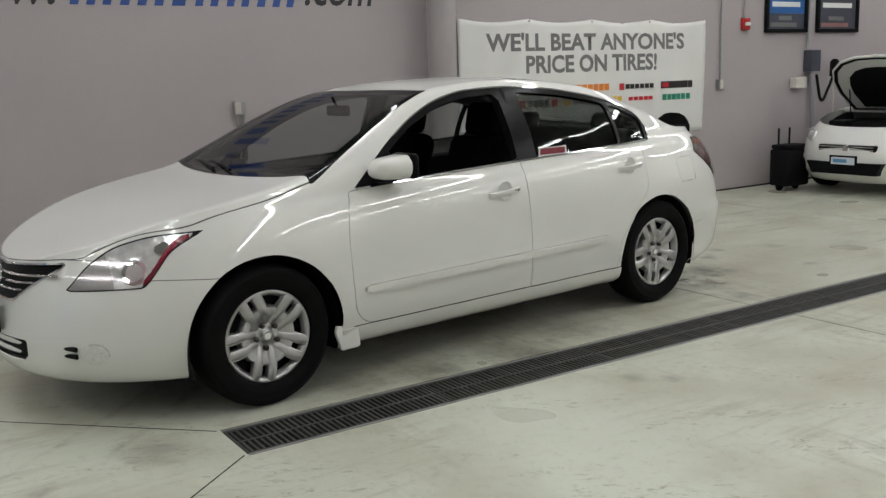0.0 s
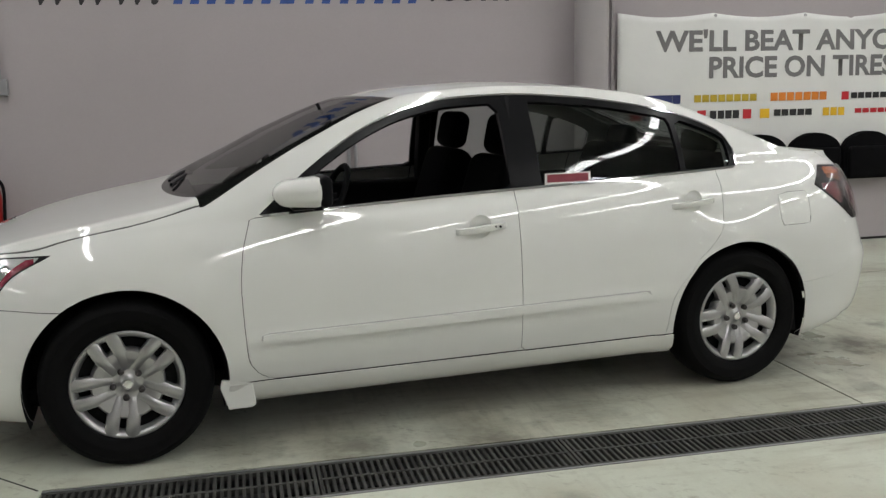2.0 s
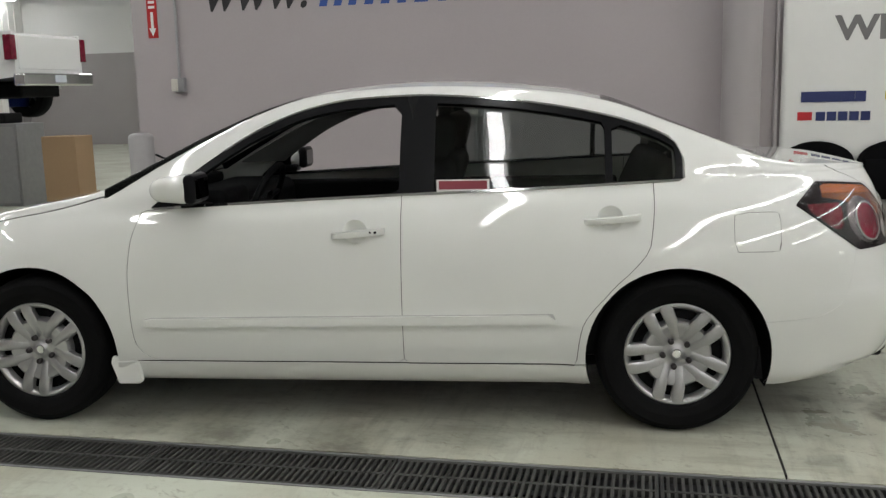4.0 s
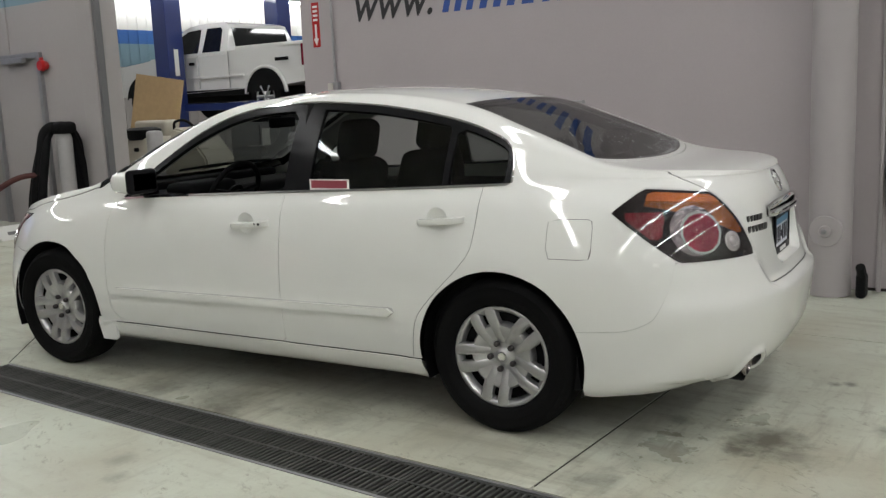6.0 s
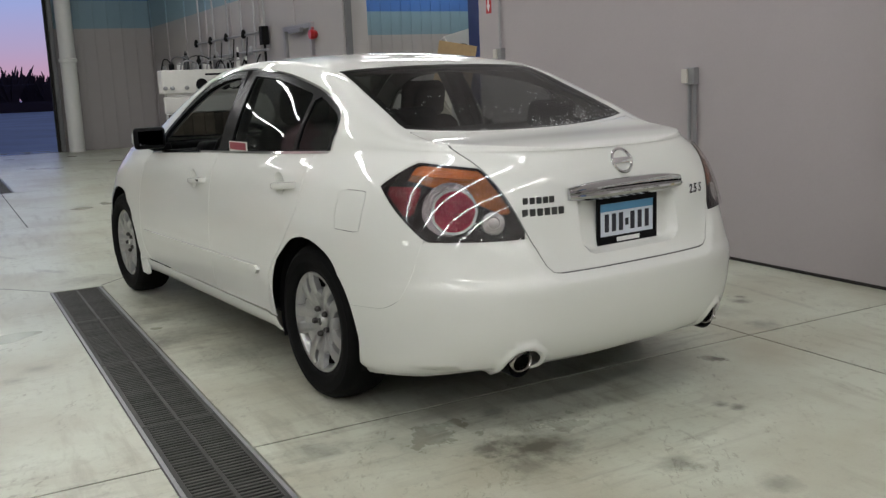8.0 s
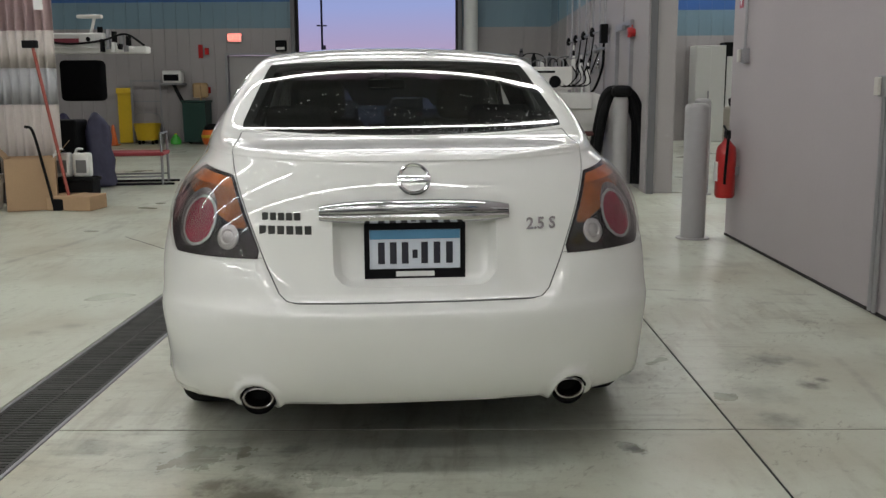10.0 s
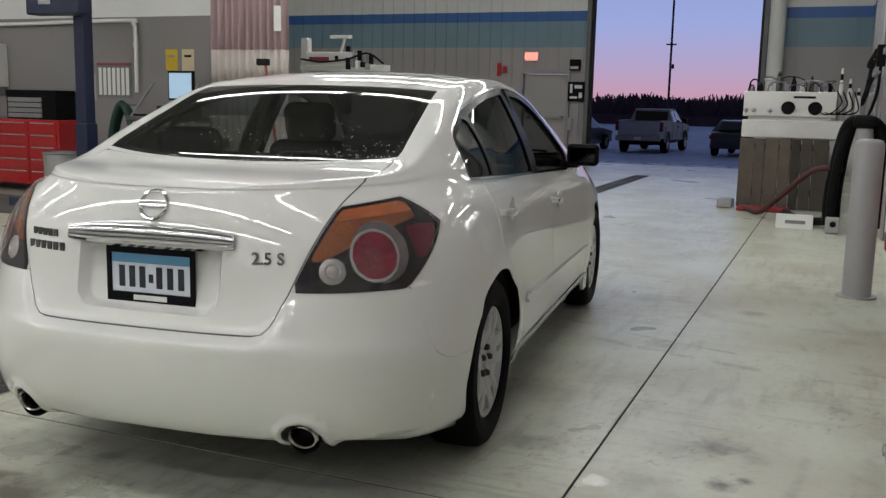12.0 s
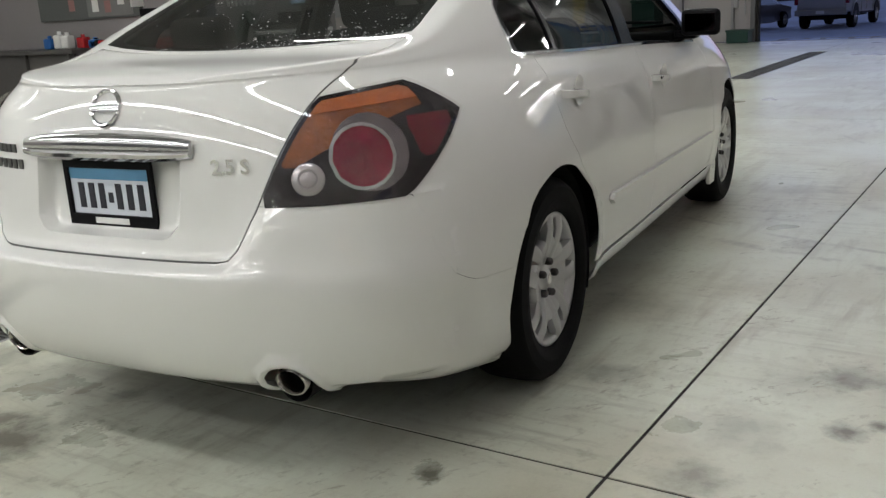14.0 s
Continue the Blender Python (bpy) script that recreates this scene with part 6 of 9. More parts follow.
def sag(x, z):
    """How far the cloth stands off its plane, with folds from the top eyelets."""
    t = (x - BX0) / (BX1 - BX0)
    k = (z - BZ0) / (BZ1 - BZ0)
    fold = 0.022 * math.sin(t * 8 * math.pi + 1.5) * k ** 3 + 0.009 * math.sin(t * 31 + 3 * k) * k + 0.005 * math.sin(t * 57 - 6 * k)
    corner = 0.014 * math.exp(-((t * 9 - 0.3 + (1 - k)) ** 2) * 3) + 0.014 * math.exp(-(((1 - t) * 9 - 0.3 + (1 - k)) ** 2) * 3)
    return 0.012 * math.sin(math.pi * k) + fold * 0.6 + corner


bm = B()
nx, nz = 80, 24
grid = [[bm.verts.new((BX0 + (BX1 - BX0) * i / nx, BY + 0.012 - sag(BX0 + (BX1 - BX0) * i / nx, BZ0 + (BZ1 - BZ0) * j / nz),
                       BZ0 + (BZ1 - BZ0) * j / nz - 0.034 * abs(math.sin(i / nx * 4 * math.pi)) * (j / nz) ** 6)) for j in range(nz + 1)] for i in range(nx + 1)]
for i in range(nx):
    for j in range(nz):
        bm.faces.new((grid[i][j], grid[i + 1][j], grid[i + 1][j + 1], grid[i][j + 1]))
cloth = part("cloth", bm, VINYL, banner, smooth=80)
so = cloth.modifiers.new("thickness", "SOLIDIFY")
so.thickness = 0.002
for i in range(5):
    x = BX0 + 0.04 + (BX1 - BX0 - 0.08) * i / 4
    part("eyelet", lathe(B(), [(0.005, 0.0), (0.007, 0.002), (0.011, 0.001), (0.012, -0.003)], 12, pose(x, BY - 0.012, BZ1 - 0.022, 90, 0, 0)), STEEL, banner)


def drape(ob, out=0.004):
    """Lays a flat print onto the banner's folds."""
    for v in ob.data.vertices:
        v.co.y = BY + 0.012 - sag(v.co.x, v.co.z) - out
    return ob


drape(wall_words("print", "WE'LL BEAT ANYONE'S", 2.63, 5.42, 1.70, 0.185, GREYT, banner, BY, bold=0.032))
drape(wall_words("print", "PRICE ON TIRES!", 3.12, 4.97, 1.475, 0.185, GREYT, banner, BY, bold=0.032))
LOGO = {k: mat("print_" + k, c, rough=0.5, grain=0.05) for k, c in dict(navy=(0.02, 0.03, 0.12), gold=(0.50, 0.36, 0.03), orange=(0.70, 0.22, 0.03), red=(0.50, 0.02, 0.03), black=(0.02, 0.02, 0.02),
                                                                     green=(0.02, 0.22, 0.14), yellow=(0.75, 0.45, 0.02)).items()}
for x0, x1, z0, z1, c in ((2.42, 2.86, 1.27, 1.345, "navy"), (2.98, 3.58, 1.28, 1.34, "gold"), (3.70, 4.26, 1.275, 1.345, "orange"), (4.40, 4.47, 1.27, 1.34, "red"), (4.49, 4.93, 1.28, 1.33, "black"),
                          (5.04, 5.55, 1.265, 1.345, "black"), (5.06, 5.16, 1.28, 1.33, "red"), (2.40, 2.50, 1.14, 1.20, "red"), (2.52, 2.90, 1.135, 1.20, "navy"), (3.02, 3.10, 1.13, 1.21, "red"),
                          (3.13, 3.42, 1.135, 1.205, "black"), (3.45, 3.53, 1.13, 1.21, "red"), (3.61, 3.70, 1.13, 1.21, "yellow"), (3.74, 4.12, 1.145, 1.20, "black"), (4.22, 4.44, 1.135, 1.205, "yellow"),
                          (4.54, 4.92, 1.15, 1.19, "red"), (5.06, 5.52, 1.135, 1.20, "green")):
    n = 1 if x1 - x0 < 0.2 else int((x1 - x0) / 0.07)
    w = (x1 - x0) / n
    bm = B()
    for i in range(n):
        pad_ = 0.0 if c == "black" and x1 - x0 > 0.45 else (0.012 if n > 1 else 0)
        if x0 == 2.42:
            pad_ = 0
        a, b = x0 + i * w + pad_ * 0.5, x0 + (i + 1) * w - pad_ * 0.5
        y = BY - 0.002 - sag((a + b) / 2, z0) + 0.008
        box(bm, a, b, y - (0.003 if (c, x0) == ("red", 5.06) else 0.0015), y, z0, z1)
    part("logo_bar", bm, LOGO[c], banner)

# ---- along the long wall ----
pipe = thing("downpipe", "mauve-grey painted round steel pipe column with a bolted disc", "pipe")
part("pipe", tube(B(), [(1.985, 2.52, 0.005), (1.985, 2.52, 5.55)], 0.135, 28), mat("grey_pipe_paint", (0.36, 0.335, 0.335), rough=0.45, blotch=0.05), pipe, smooth=40)
part("cover_disc", lathe(B(), [(0, 0.022), (0.035, 0.022), (0.04, 0.012), (0.098, 0.010), (0.106, 0.0), (0.106, -0.03)], 28, pose(1.985, 2.392, 0.44, 90, 0, 0)), MATS["grey_pipe_paint"], pipe, smooth=30)
part("disc_bolt", lathe(B(), [(0, 0.012), (0.018, 0.01), (0.02, -0.02)], 8, pose(1.98, 2.372, 0.44, 90, 0, 0)), STEEL, pipe)
part("anchor", box(B(), 2.16, 2.22, 2.45, 2.56, 0.0, 0.16, 0.02), DARK, pipe)
part("drain_cock", tube(B(), [(2.20, 2.45, 0.16), (2.20, 2.40, 0.22)], 0.03, 8), DARK, pipe)
structure("trim", box(B(), 2.235, 2.262, Y_WALL - 0.03, Y_WALL, 0, Z_ROOF, 0.004), MATS["grey_pipe_paint"], "grey corner strip on the wall", "trim")

POSTERB = mat("poster_blue", (0.02, 0.11, 0.33), rough=0.35, grain=0.15, grain_scale=8)
POSTERG = mat("poster_grey", (0.17, 0.17, 0.17), rough=0.4, grain=0.2, grain_scale=10)
POSTERR = mat("poster_dusky_red", (0.28, 0.14, 0.13), rough=0.4, grain=0.2, grain_scale=10)
POSTERD = mat("poster_dark", (0.05, 0.055, 0.075), rough=0.35, grain=0.2, grain_scale=10)
GALV = mat("galvanised_conduit", (0.36, 0.36, 0.37), rough=0.4, metal=0.6, grain=0.1)
CREAM = mat("ivory_socket_plastic", (0.55, 0.53, 0.48), rough=0.45, grain=0.03)


def socket(x, z, up=True, down=False, twin=False, cover=CREAM):
    t = thing("wall_socket", "small wall socket box with grey steel conduit", "socket", pose(x, Y_WALL, z), "sockets on the long wall")
    part("socket_box", box(B(), -0.05, 0.05, -0.055, -0.002, -0.06, 0.06, 0.006), GALV, t)
    part("cover", box(B(), -0.055, 0.0, -0.075, -0.055, -0.05, 0.05, 0.006), cover, t)
    for k, dx in enumerate((-0.02, 0.035) if twin else (0.0,)):
        if up:
            part("conduit", tube(B(), [(dx, -0.025, 0.06), (dx, -0.025, 5.5 - z)], 0.012, 8), GALV, t)
        if down:
            part("conduit", tube(B(), [(dx, -0.025, -0.06), (dx, -0.025, -z + 0.02)], 0.014, 8), GALV, t)
    return t


socket(0.05, 1.27, up=False, down=True, twin=True)
socket(-2.47, 1.52)
socket(6.04, 1.28)
box_ = thing("junction_box", "grey steel switch box with cables on the wall", "switch box", pose(7.72, Y_WALL, 1.52))
part("case", box(B(), -0.10, 0.10, -0.12, -0.002, -0.13, 0.14, 0.01), POSTERD, box_)
part("conduit", tube(B(), [(-0.06, -0.04, 0.17), (-0.06, -0.04, 4.0)], 0.02, 8), GALV, box_)
part("outlet", box(B(), -0.36, -0.14, -0.10, -0.002, -0.33, -0.20, 0.01), CREAM, box_)
part("regulator", lathe(B(), [(0, -0.1), (0.06, -0.1), (0.06, 0.08), (0.03, 0.12), (0, 0.12)], 12, pose(0.36, -0.14, -0.10)), DARK, box_)
part("hose", tube(B(), smooth_path([(0.1, -0.06, -0.17), (0.16, -0.1, -0.5), (0.30, -0.1, -0.35), (0.36, -0.12, -0.2)], 6), 0.018, 8), DARK, box_)
part("hose", tube(B(), smooth_path([(0.0, -0.06, -0.17), (0.03, -0.08, -0.7), (-0.02, -0.08, -1.2)], 6), 0.03, 8), GALV, box_)
part("hose", tube(B(), smooth_path([(0.36, -0.12, -0.2), (0.42, -0.1, -0.6), (0.38, -0.1, -1.1)], 6), 0.012, 8), CREAM, box_)
REDE = mat("red_enamel", (0.42, 0.012, 0.012), rough=0.28, coat=0.5, grain=0.06)
bell = thing("fire_alarm", "small red fire alarm pull box with a conduit", "fire alarm", pose(6.46, Y_WALL, 1.98))
part("pull_box", box(B(), -0.06, 0.06, -0.06, -0.002, -0.07, 0.07, 0.012), REDE, bell)
part("lever", box(B(), -0.045, 0.045, -0.075, -0.055, -0.02, 0.02, 0.004), HOUSEM, bell)
part("conduit", tube(B(), [(-0.02, -0.03, 0.07), (-0.02, -0.03, 3.4)], 0.010, 8), GALV, bell)

for x0, x1, top in ((6.83, 7.63, POSTERB), (7.83, 8.70, POSTERD)):
    p = thing("framed_poster", "framed advertising poster in blue and grey on the wall" if top is POSTERB else "framed advertising poster in greys on the wall", "poster", pose(x0, Y_WALL, 1.88), "posters on the long wall")
    w = x1 - x0
    bm = B()
    for a in ((0, w, 0, 0.045), (0, w, 1.155, 1.20), (0, 0.045, 0.045, 1.155), (w - 0.045, w, 0.045, 1.155)):
        box(bm, a[0], a[1], -0.05, -0.002, a[2], a[3], 0.006)
    part("poster_frame", bm, TRIM, p)
    part("sheet", box(B(), 0.04, w - 0.04, -0.02, -0.004, 0.04, 1.16), POSTERD, p)
    part("upper_print", box(B(), 0.05, w - 0.05, -0.024, -0.018, 0.23, 1.15), top, p)
    part("title_bar", box(B(), 0.12, w - 0.14, -0.027, -0.022, 0.31, 0.37), HOUSEM, p)
    part("lower_print", box(B(), 0.10, w - 0.20, -0.024, -0.018, 0.07, 0.12), POSTERR if top is POSTERD else POSTERG, p)
    part("caption_bar", box(B(), 0.25, w - 0.30, -0.024, -0.018, 0.15, 0.20), POSTERG, p)

# fire extinguisher and its sign at the wall's end
ext = thing("fire_extinguisher", "red fire extinguisher hung low on the wall end", "extinguisher", pose(-2.60, 2.64, 0))
part("cylinder", lathe(B(), [(0, 0.36), (0.07, 0.36), (0.082, 0.38), (0.083, 0.72), (0.075, 0.78), (0.04, 0.82), (0.025, 0.84), (0.025, 0.86), (0, 0.86)], 24), REDE, ext, smooth=50)
part("valve", box(B(), -0.02, 0.05, -0.02, 0.02, 0.85, 0.92, 0.006), DARK, ext)
part("lever", tube(B(), [(0.02, 0, 0.90), (-0.10, 0, 0.95)], 0.010, 6), DARK, ext)
part("hose", tube(B(), smooth_path([(0.05, 0, 0.88), (0.10, -0.02, 0.80), (0.095, -0.03, 0.58), (0.09, -0.03, 0.48)], 6), 0.012, 8), DARK, ext)
part("label", box(B(), -0.035, 0.035, -0.0868, -0.070, 0.50, 0.66), HOUSEM, ext)
part("bracket", box(B(), -0.05, 0.05, 0.06, 0.098, 0.55, 0.62), STEEL, ext)
arrow = thing("extinguisher_sign", "narrow red and white arrow sign on the wall", "sign", pose(-2.69, Y_WALL, 0))
part("plate", box(B(), -0.045, 0.045, -0.005, -0.001, 1.91, 2.32), REDE, arrow)
part("arrow_head", prism(B(), [(0, 1.925), (0.032, 1.99), (-0.032, 1.99)], 0.002, pose(0, -0.008, 0)), HOUSEM, arrow)
part("arrow_shaft", prism(B(), [(-0.012, 1.99), (0.012, 1.99), (0.012, 2.12), (-0.012, 2.12)], 0.002, pose(0, -0.008, 0)), HOUSEM, arrow)
for i in range(4):
    part("caption_bar", prism(B(), [(-0.028, 2.15 + 0.04 * i), (0.028, 2.15 + 0.04 * i), (0.028, 2.17 + 0.04 * i), (-0.028, 2.17 + 0.04 * i)], 0.002, pose(0, -0.008, 0)), HOUSEM, arrow)

# row of padded fold-up seats on the wall under the banner
chair = None
for i in range(6):
    m = pose(2.54 + 0.53 * i, Y_WALL - 0.03, 0)
    if chair is None:
        chair = thing("folding_chair", "black padded fold-up chair folded against the banner wall", "chair", m, "folding chairs under the banner")
        bm = B()
        prof = [(-0.25, 0.57), (0.25, 0.57), (0.257, 0.78)] + [(0.257 * math.cos(a), 0.83 + 0.16 * math.sin(a)) for a in np.linspace(0.05, math.pi - 0.05, 14)] + [(-0.257, 0.78)]
        prism(bm, prof, 0.07, pose(0, -0.07, 0))
        bmesh.ops.bevel(bm, geom=list(bm.edges), offset=0.012, segments=2, affect="EDGES")
        part("backrest", bm, FABRIC, chair, smooth=40)
        part("folded_seat", box(B(), -0.22, 0.22, -0.115, -0.065, 0.585, 0.86, 0.02, 3), FABRIC, chair, smooth=40)
        part("bracket", box(B(), -0.2, 0.2, -0.005, 0.028, 0.60, 0.66), STEEL, chair)
    else:
        copy_thing(chair, m)

# white hatchback with its bonnet up, and a wheeled black case beside it
hb = thing("hatchback", "white hatchback parked nose-out with its bonnet raised", "car", pose(6.66, 1.44, 0))


def round_nose(z, x0, half, n=22):
    """A plan outline of the body at one height, rounded round the nose, from one flank to the other."""
    out = []
    for i in range(n + 1):
        a = math.pi * (i / n - 0.5)
        c, sn = math.cos(a), math.sin(a)
        out.append((x0 + 0.85 * (1 - abs(c) ** 0.8), half * math.copysign(abs(sn) ** 0.72, sn)))
    return [(4.05, -half)] + out + [(4.05, half)]


bm = B()
rings = []
for z, x0, half in ((0.15, 0.10, 0.80), (0.20, 0.03, 0.83), (0.30, -0.03, 0.86), (0.42, -0.045, 0.87), (0.52, -0.015, 0.87), (0.60, 0.04, 0.86), (0.67, 0.12, 0.845), (0.72, 0.22, 0.815)):
    rings.append([bm.verts.new((x, y, z + 0.21 * min(max(x, 0) / 1.1, 1) * max(0, (z - 0.42) / 0.30))) for x, y in round_nose(z, x0, half)])
for q, w in zip(rings, rings[1:]):
    for i in range(len(q) - 1):
        bm.faces.new((q[i], q[i + 1], w[i + 1], w[i]))
    bm.faces.new((q[-1], q[0], w[0], w[-1]))
bm.faces.new(rings[0])
part("body", bm, PAINT, hb, smooth=40)
bm = B()                                                          # engine bay below the raised bonnet
rim = [bm.verts.new((v[0] + 0.06, v[1] * 0.90, 0.70 + 0.20 * min(max(v[0], 0) / 1.1, 1))) for v in round_nose(0.7, 0.26, 0.80) if v[0] < 1.2]
low_ = [bm.verts.new((v.co.x, v.co.y * 0.96, v.co.z - 0.10)) for v in rim]
for i in range(len(rim) - 1):
    bm.faces.new((rim[i], rim[i + 1], low_[i + 1], low_[i]))
bm.faces.new(low_)
part("engine_bay", bm, DARK, hb)
part("engine_cover", box(B(), 0.50, 0.95, -0.42, 0.30, 0.66, 0.80, 0.03), DARK, hb, smooth=40)
part("battery_box", box(B(), 0.55, 0.85, 0.38, 0.62, 0.64, 0.81, 0.02), TRIM, hb)
part("deck", box(B(), 1.08, 4.0, -0.78, 0.78, 0.88, 0.945, 0.02), PAINT, hb)
part("cabin", hull(B(), [(1.15, 0.9), (2.0, 1.42), (3.3, 1.42), (3.9, 0.95)], 0.82, 0.42, 0.9), PAINT, hb, smooth=35)
part("windscreen", prism(B(), [(1.22, 0.96), (1.98, 1.41), (2.0, 1.39), (1.26, 0.94)], 1.3, pose(-0.015, -0.65, 0.012)), DARKGLASS, hb)
bm = B()                                                          # the raised bonnet: a pressed panel with a dark liner
outl = [(-0.62, 0.0), (0.62, 0.0), (0.70, 0.30), (0.69, 0.50), (0.62, 0.68), (0.48, 0.80), (0.26, 0.87), (0.0, 0.885), (-0.26, 0.87), (-0.48, 0.80), (-0.62, 0.68), (-0.69, 0.50), (-0.70, 0.30)]
lid = pose(1.08, 0, 0.93, 0, -44, 0) @ pose(0, 0, 0, 0, 0, 90)
prism(bm, outl, 0.03, lid)
part("bonnet", bm, PAINT, hb, smooth=30)
bm = B()
prism(bm, [(a * 0.96, 0.02 + b * 0.96) for a, b in outl], 0.006, lid @ pose(0, 0.034, 0))
part("bonnet_rim", bm, TRIM, hb)
bm = B()
prism(bm, [(a * 0.88, 0.05 + b * 0.90) for a, b in outl], 0.008, lid @ pose(0, 0.040, 0))
part("bonnet_frame", bm, PAINT, hb)
bm = B()
prism(bm, [(a * 0.66, 0.10 + b * 0.72) for a, b in outl], 0.02, lid @ pose(0, 0.046, 0))
part("bonnet_liner", bm, DARK, hb)
part("prop", tube(B(), [(0.9, 0.55, 0.8), (0.75, 0.5, 1.3)], 0.008, 6), DARK, hb)
g = part("grille", box(B(), 0.0, 0.07, -0.36, 0.36, 0.50, 0.575, 0.02), TRIM, hb)
for z in (0.52, 0.55):
    part("grille_bar", box(B(), -0.014, 0.004, -0.34, 0.34, z, z + 0.010, 0.004), CHROME, g)
part("maker_mark", box(B(), -0.028, 0.0, -0.03, 0.03, 0.505, 0.575, 0.008), CHROME, g)
part("lower_grille", prism(B(), [(-0.40, 0.25), (0.40, 0.25), (0.47, 0.385), (-0.47, 0.385)], 0.10, pose(-0.052, 0, 0, 0, 0, -90) @ Matrix.Diagonal((1, 1, 1, 1))), TRIM, hb)
pl = part("number_plate", box(B(), -0.055, -0.04, -0.17, 0.17, 0.34, 0.46, 0.003), TRIM, hb)
part("plate_face", box(B(), -0.058, -0.053, -0.145, 0.145, 0.36, 0.44), PLATEW, pl)
part("plate_bar", box(B(), -0.060, -0.056, -0.05, 0.12, 0.38, 0.42), PLATEB, pl)
for s in (-1, 1):
    part("fog_lamp", lathe(B(), [(0, 0.03), (0.05, 0.03), (0.075, 0.01), (0.078, -0.03)], 18, pose(0.115, s * 0.66, 0.33, 0, -90, s * -28)), TRIM, hb)
    bm = B()                                                      # each lamp lies wrapped round a corner of the nose
    strip = []
    for k_ in range(9):
        a = math.asin(0.50 + 0.40 * k_ / 8)
        c, sn = math.cos(a), math.sin(a)
        row = []
        for z, x0, half in ((0.585 + 0.05 * k_ / 8, 0.025, 0.87), (0.675, 0.115, 0.852)):
            x = x0 + 0.85 * (1 - c ** 0.8) - 0.008
            row.append(bm.verts.new((x, s * half * sn ** 0.72, z + 0.21 * min(max(x, 0) / 1.1, 1) * max(0, (z - 0.42) / 0.30))))
        strip.append(row)
    for q, w in zip(strip, strip[1:]):
        bm.faces.new((q[0], q[1], w[1], w[0]))
    lamp_ = part("head_lamp", bm, CLEARL, hb, "clear wrap-round head lamp", smooth=60)
    th = lamp_.modifiers.new("thickness", "SOLIDIFY")
    th.thickness = 0.02
    for x in (0.78, 3.35):
        small_wheel(hb, x, s * 0.74, 0.31, 0.2)
case = thing("tool_trolley", "black wheeled tool case with two pull handles", "case", pose(6.72, 2.22, 0))
part("case_body", box(B(), -0.20, 0.20, -0.14, 0.14, 0.06, 0.50, 0.03), DARK, case, smooth=40)
part("case_lid", box(B(), -0.19, 0.19, -0.13, 0.13, 0.50, 0.55, 0.02), DARK, case, smooth=40)
for dx in (-0.1, 0.1):
    part("pull_handle", tube(B(), [(dx, 0.09, 0.5), (dx, 0.09, 0.74)], 0.012, 8), DARK, case)
for dx in (-0.15, 0.15):
    part("castor", lathe(B(), [(0, -0.02), (0.05, -0.02), (0.055, 0), (0.05, 0.02), (0, 0.02)], 14, pose(dx, 0.02, 0.055, 90, 0, 0)), RUBBER, case)

# bollards at the wide opening
BOLL = mat("grey_bollard_paint", (0.34, 0.33, 0.33), rough=0.45, grain=0.05, blotch=0.08)
for x, y, h in ((-2.69, 2.41, 1.14), (-6.05, 3.35, 1.14)):
    b_ = thing("bollard", "grey painted steel bollard beside the wide opening", "bollard", pose(x, y, 0), "bollards at the opening")
    part("post", lathe(B(), [(0.10, 0.002), (0.10, h - 0.04), (0.09, h - 0.012), (0.06, h), (0, h + 0.004)], 24), BOLL, b_, smooth=50)
    part("base_plate", lathe(B(), [(0.14, 0.002), (0.14, 0.012), (0.10, 0.014)], 24), BOLL, b_)

# ---- doors ----
DOORM = mat("grey_door_enamel", (0.36, 0.345, 0.335), rough=0.4, grain=0.02, blotch=0.05)
d = tagged(part("door_1", box(B(), X_END - 0.06, X_END - 0.015, -5.04, -3.94, 0.01, 2.09, 0.004), DOORM), "grey steel exit door, closed, with a push bar", "door", kind="structure")
part("push_bar", tube(B(), [(X_END + 0.05, -4.95, 1.05), (X_END + 0.05, -4.10, 1.05)], 0.03, 10), CHROME, d)
part("push_bar_end", box(B(), X_END - 0.014, X_END + 0.08, -4.14, -4.04, 1.0, 1.1, 0.01), STEEL, d)
d = tagged(part("door_2", box(B(), -8.34, -7.36, Y_WALL + 0.015, Y_WALL + 0.06, 0.01, 2.05, 0.004), DOORM), "grey steel door in the tank wall, closed", "door", kind="structure")
part("knob", lathe(B(), [(0, 0.07), (0.03, 0.06), (0.03, 0.03), (0.012, 0.0)], 12, pose(-7.45, Y_WALL + 0.016, 1.0, 90, 0, 0)), STEEL, d)
for a in ((-8.42, -8.35, 0, 2.15), (-7.35, -7.28, 0, 2.15), (-8.35, -7.35, 2.08, 2.15)):
    structure("trim", box(B(), a[0], a[1], Y_WALL - 0.05, Y_WALL + 0.08, a[2], a[3], 0.004), STEEL, "grey steel door frame", "trim")

# ---- end wall ----
EXITM = mat("lit_exit_sign", (0.9, 0.1, 0.08), rough=0.4, emit=3.0, emit_color=(1.0, 0.16, 0.12))
ex = thing("exit_sign", "lit red exit sign over the door", "exit sign", pose(X_END + 0.03, -4.86, 2.52))
part("sign_case", box(B(), 0.0, 0.05, -0.17, 0.17, -0.11, 0.11, 0.008), HOUSEM, ex)
raised_text("lettering", "EXIT", 0.17, pose(0.052, 0, 0) @ REARTXT, EXITM, ex, 0.002, "red lit letters", bold=0.004)
part("glow_panel", box(B(), 0.049, 0.0505, -0.155, 0.155, -0.095, 0.095), mat("exit_panel", (0.7, 0.25, 0.22), rough=0.4, emit=1.0, emit_color=(1.0, 0.25, 0.2)), ex)
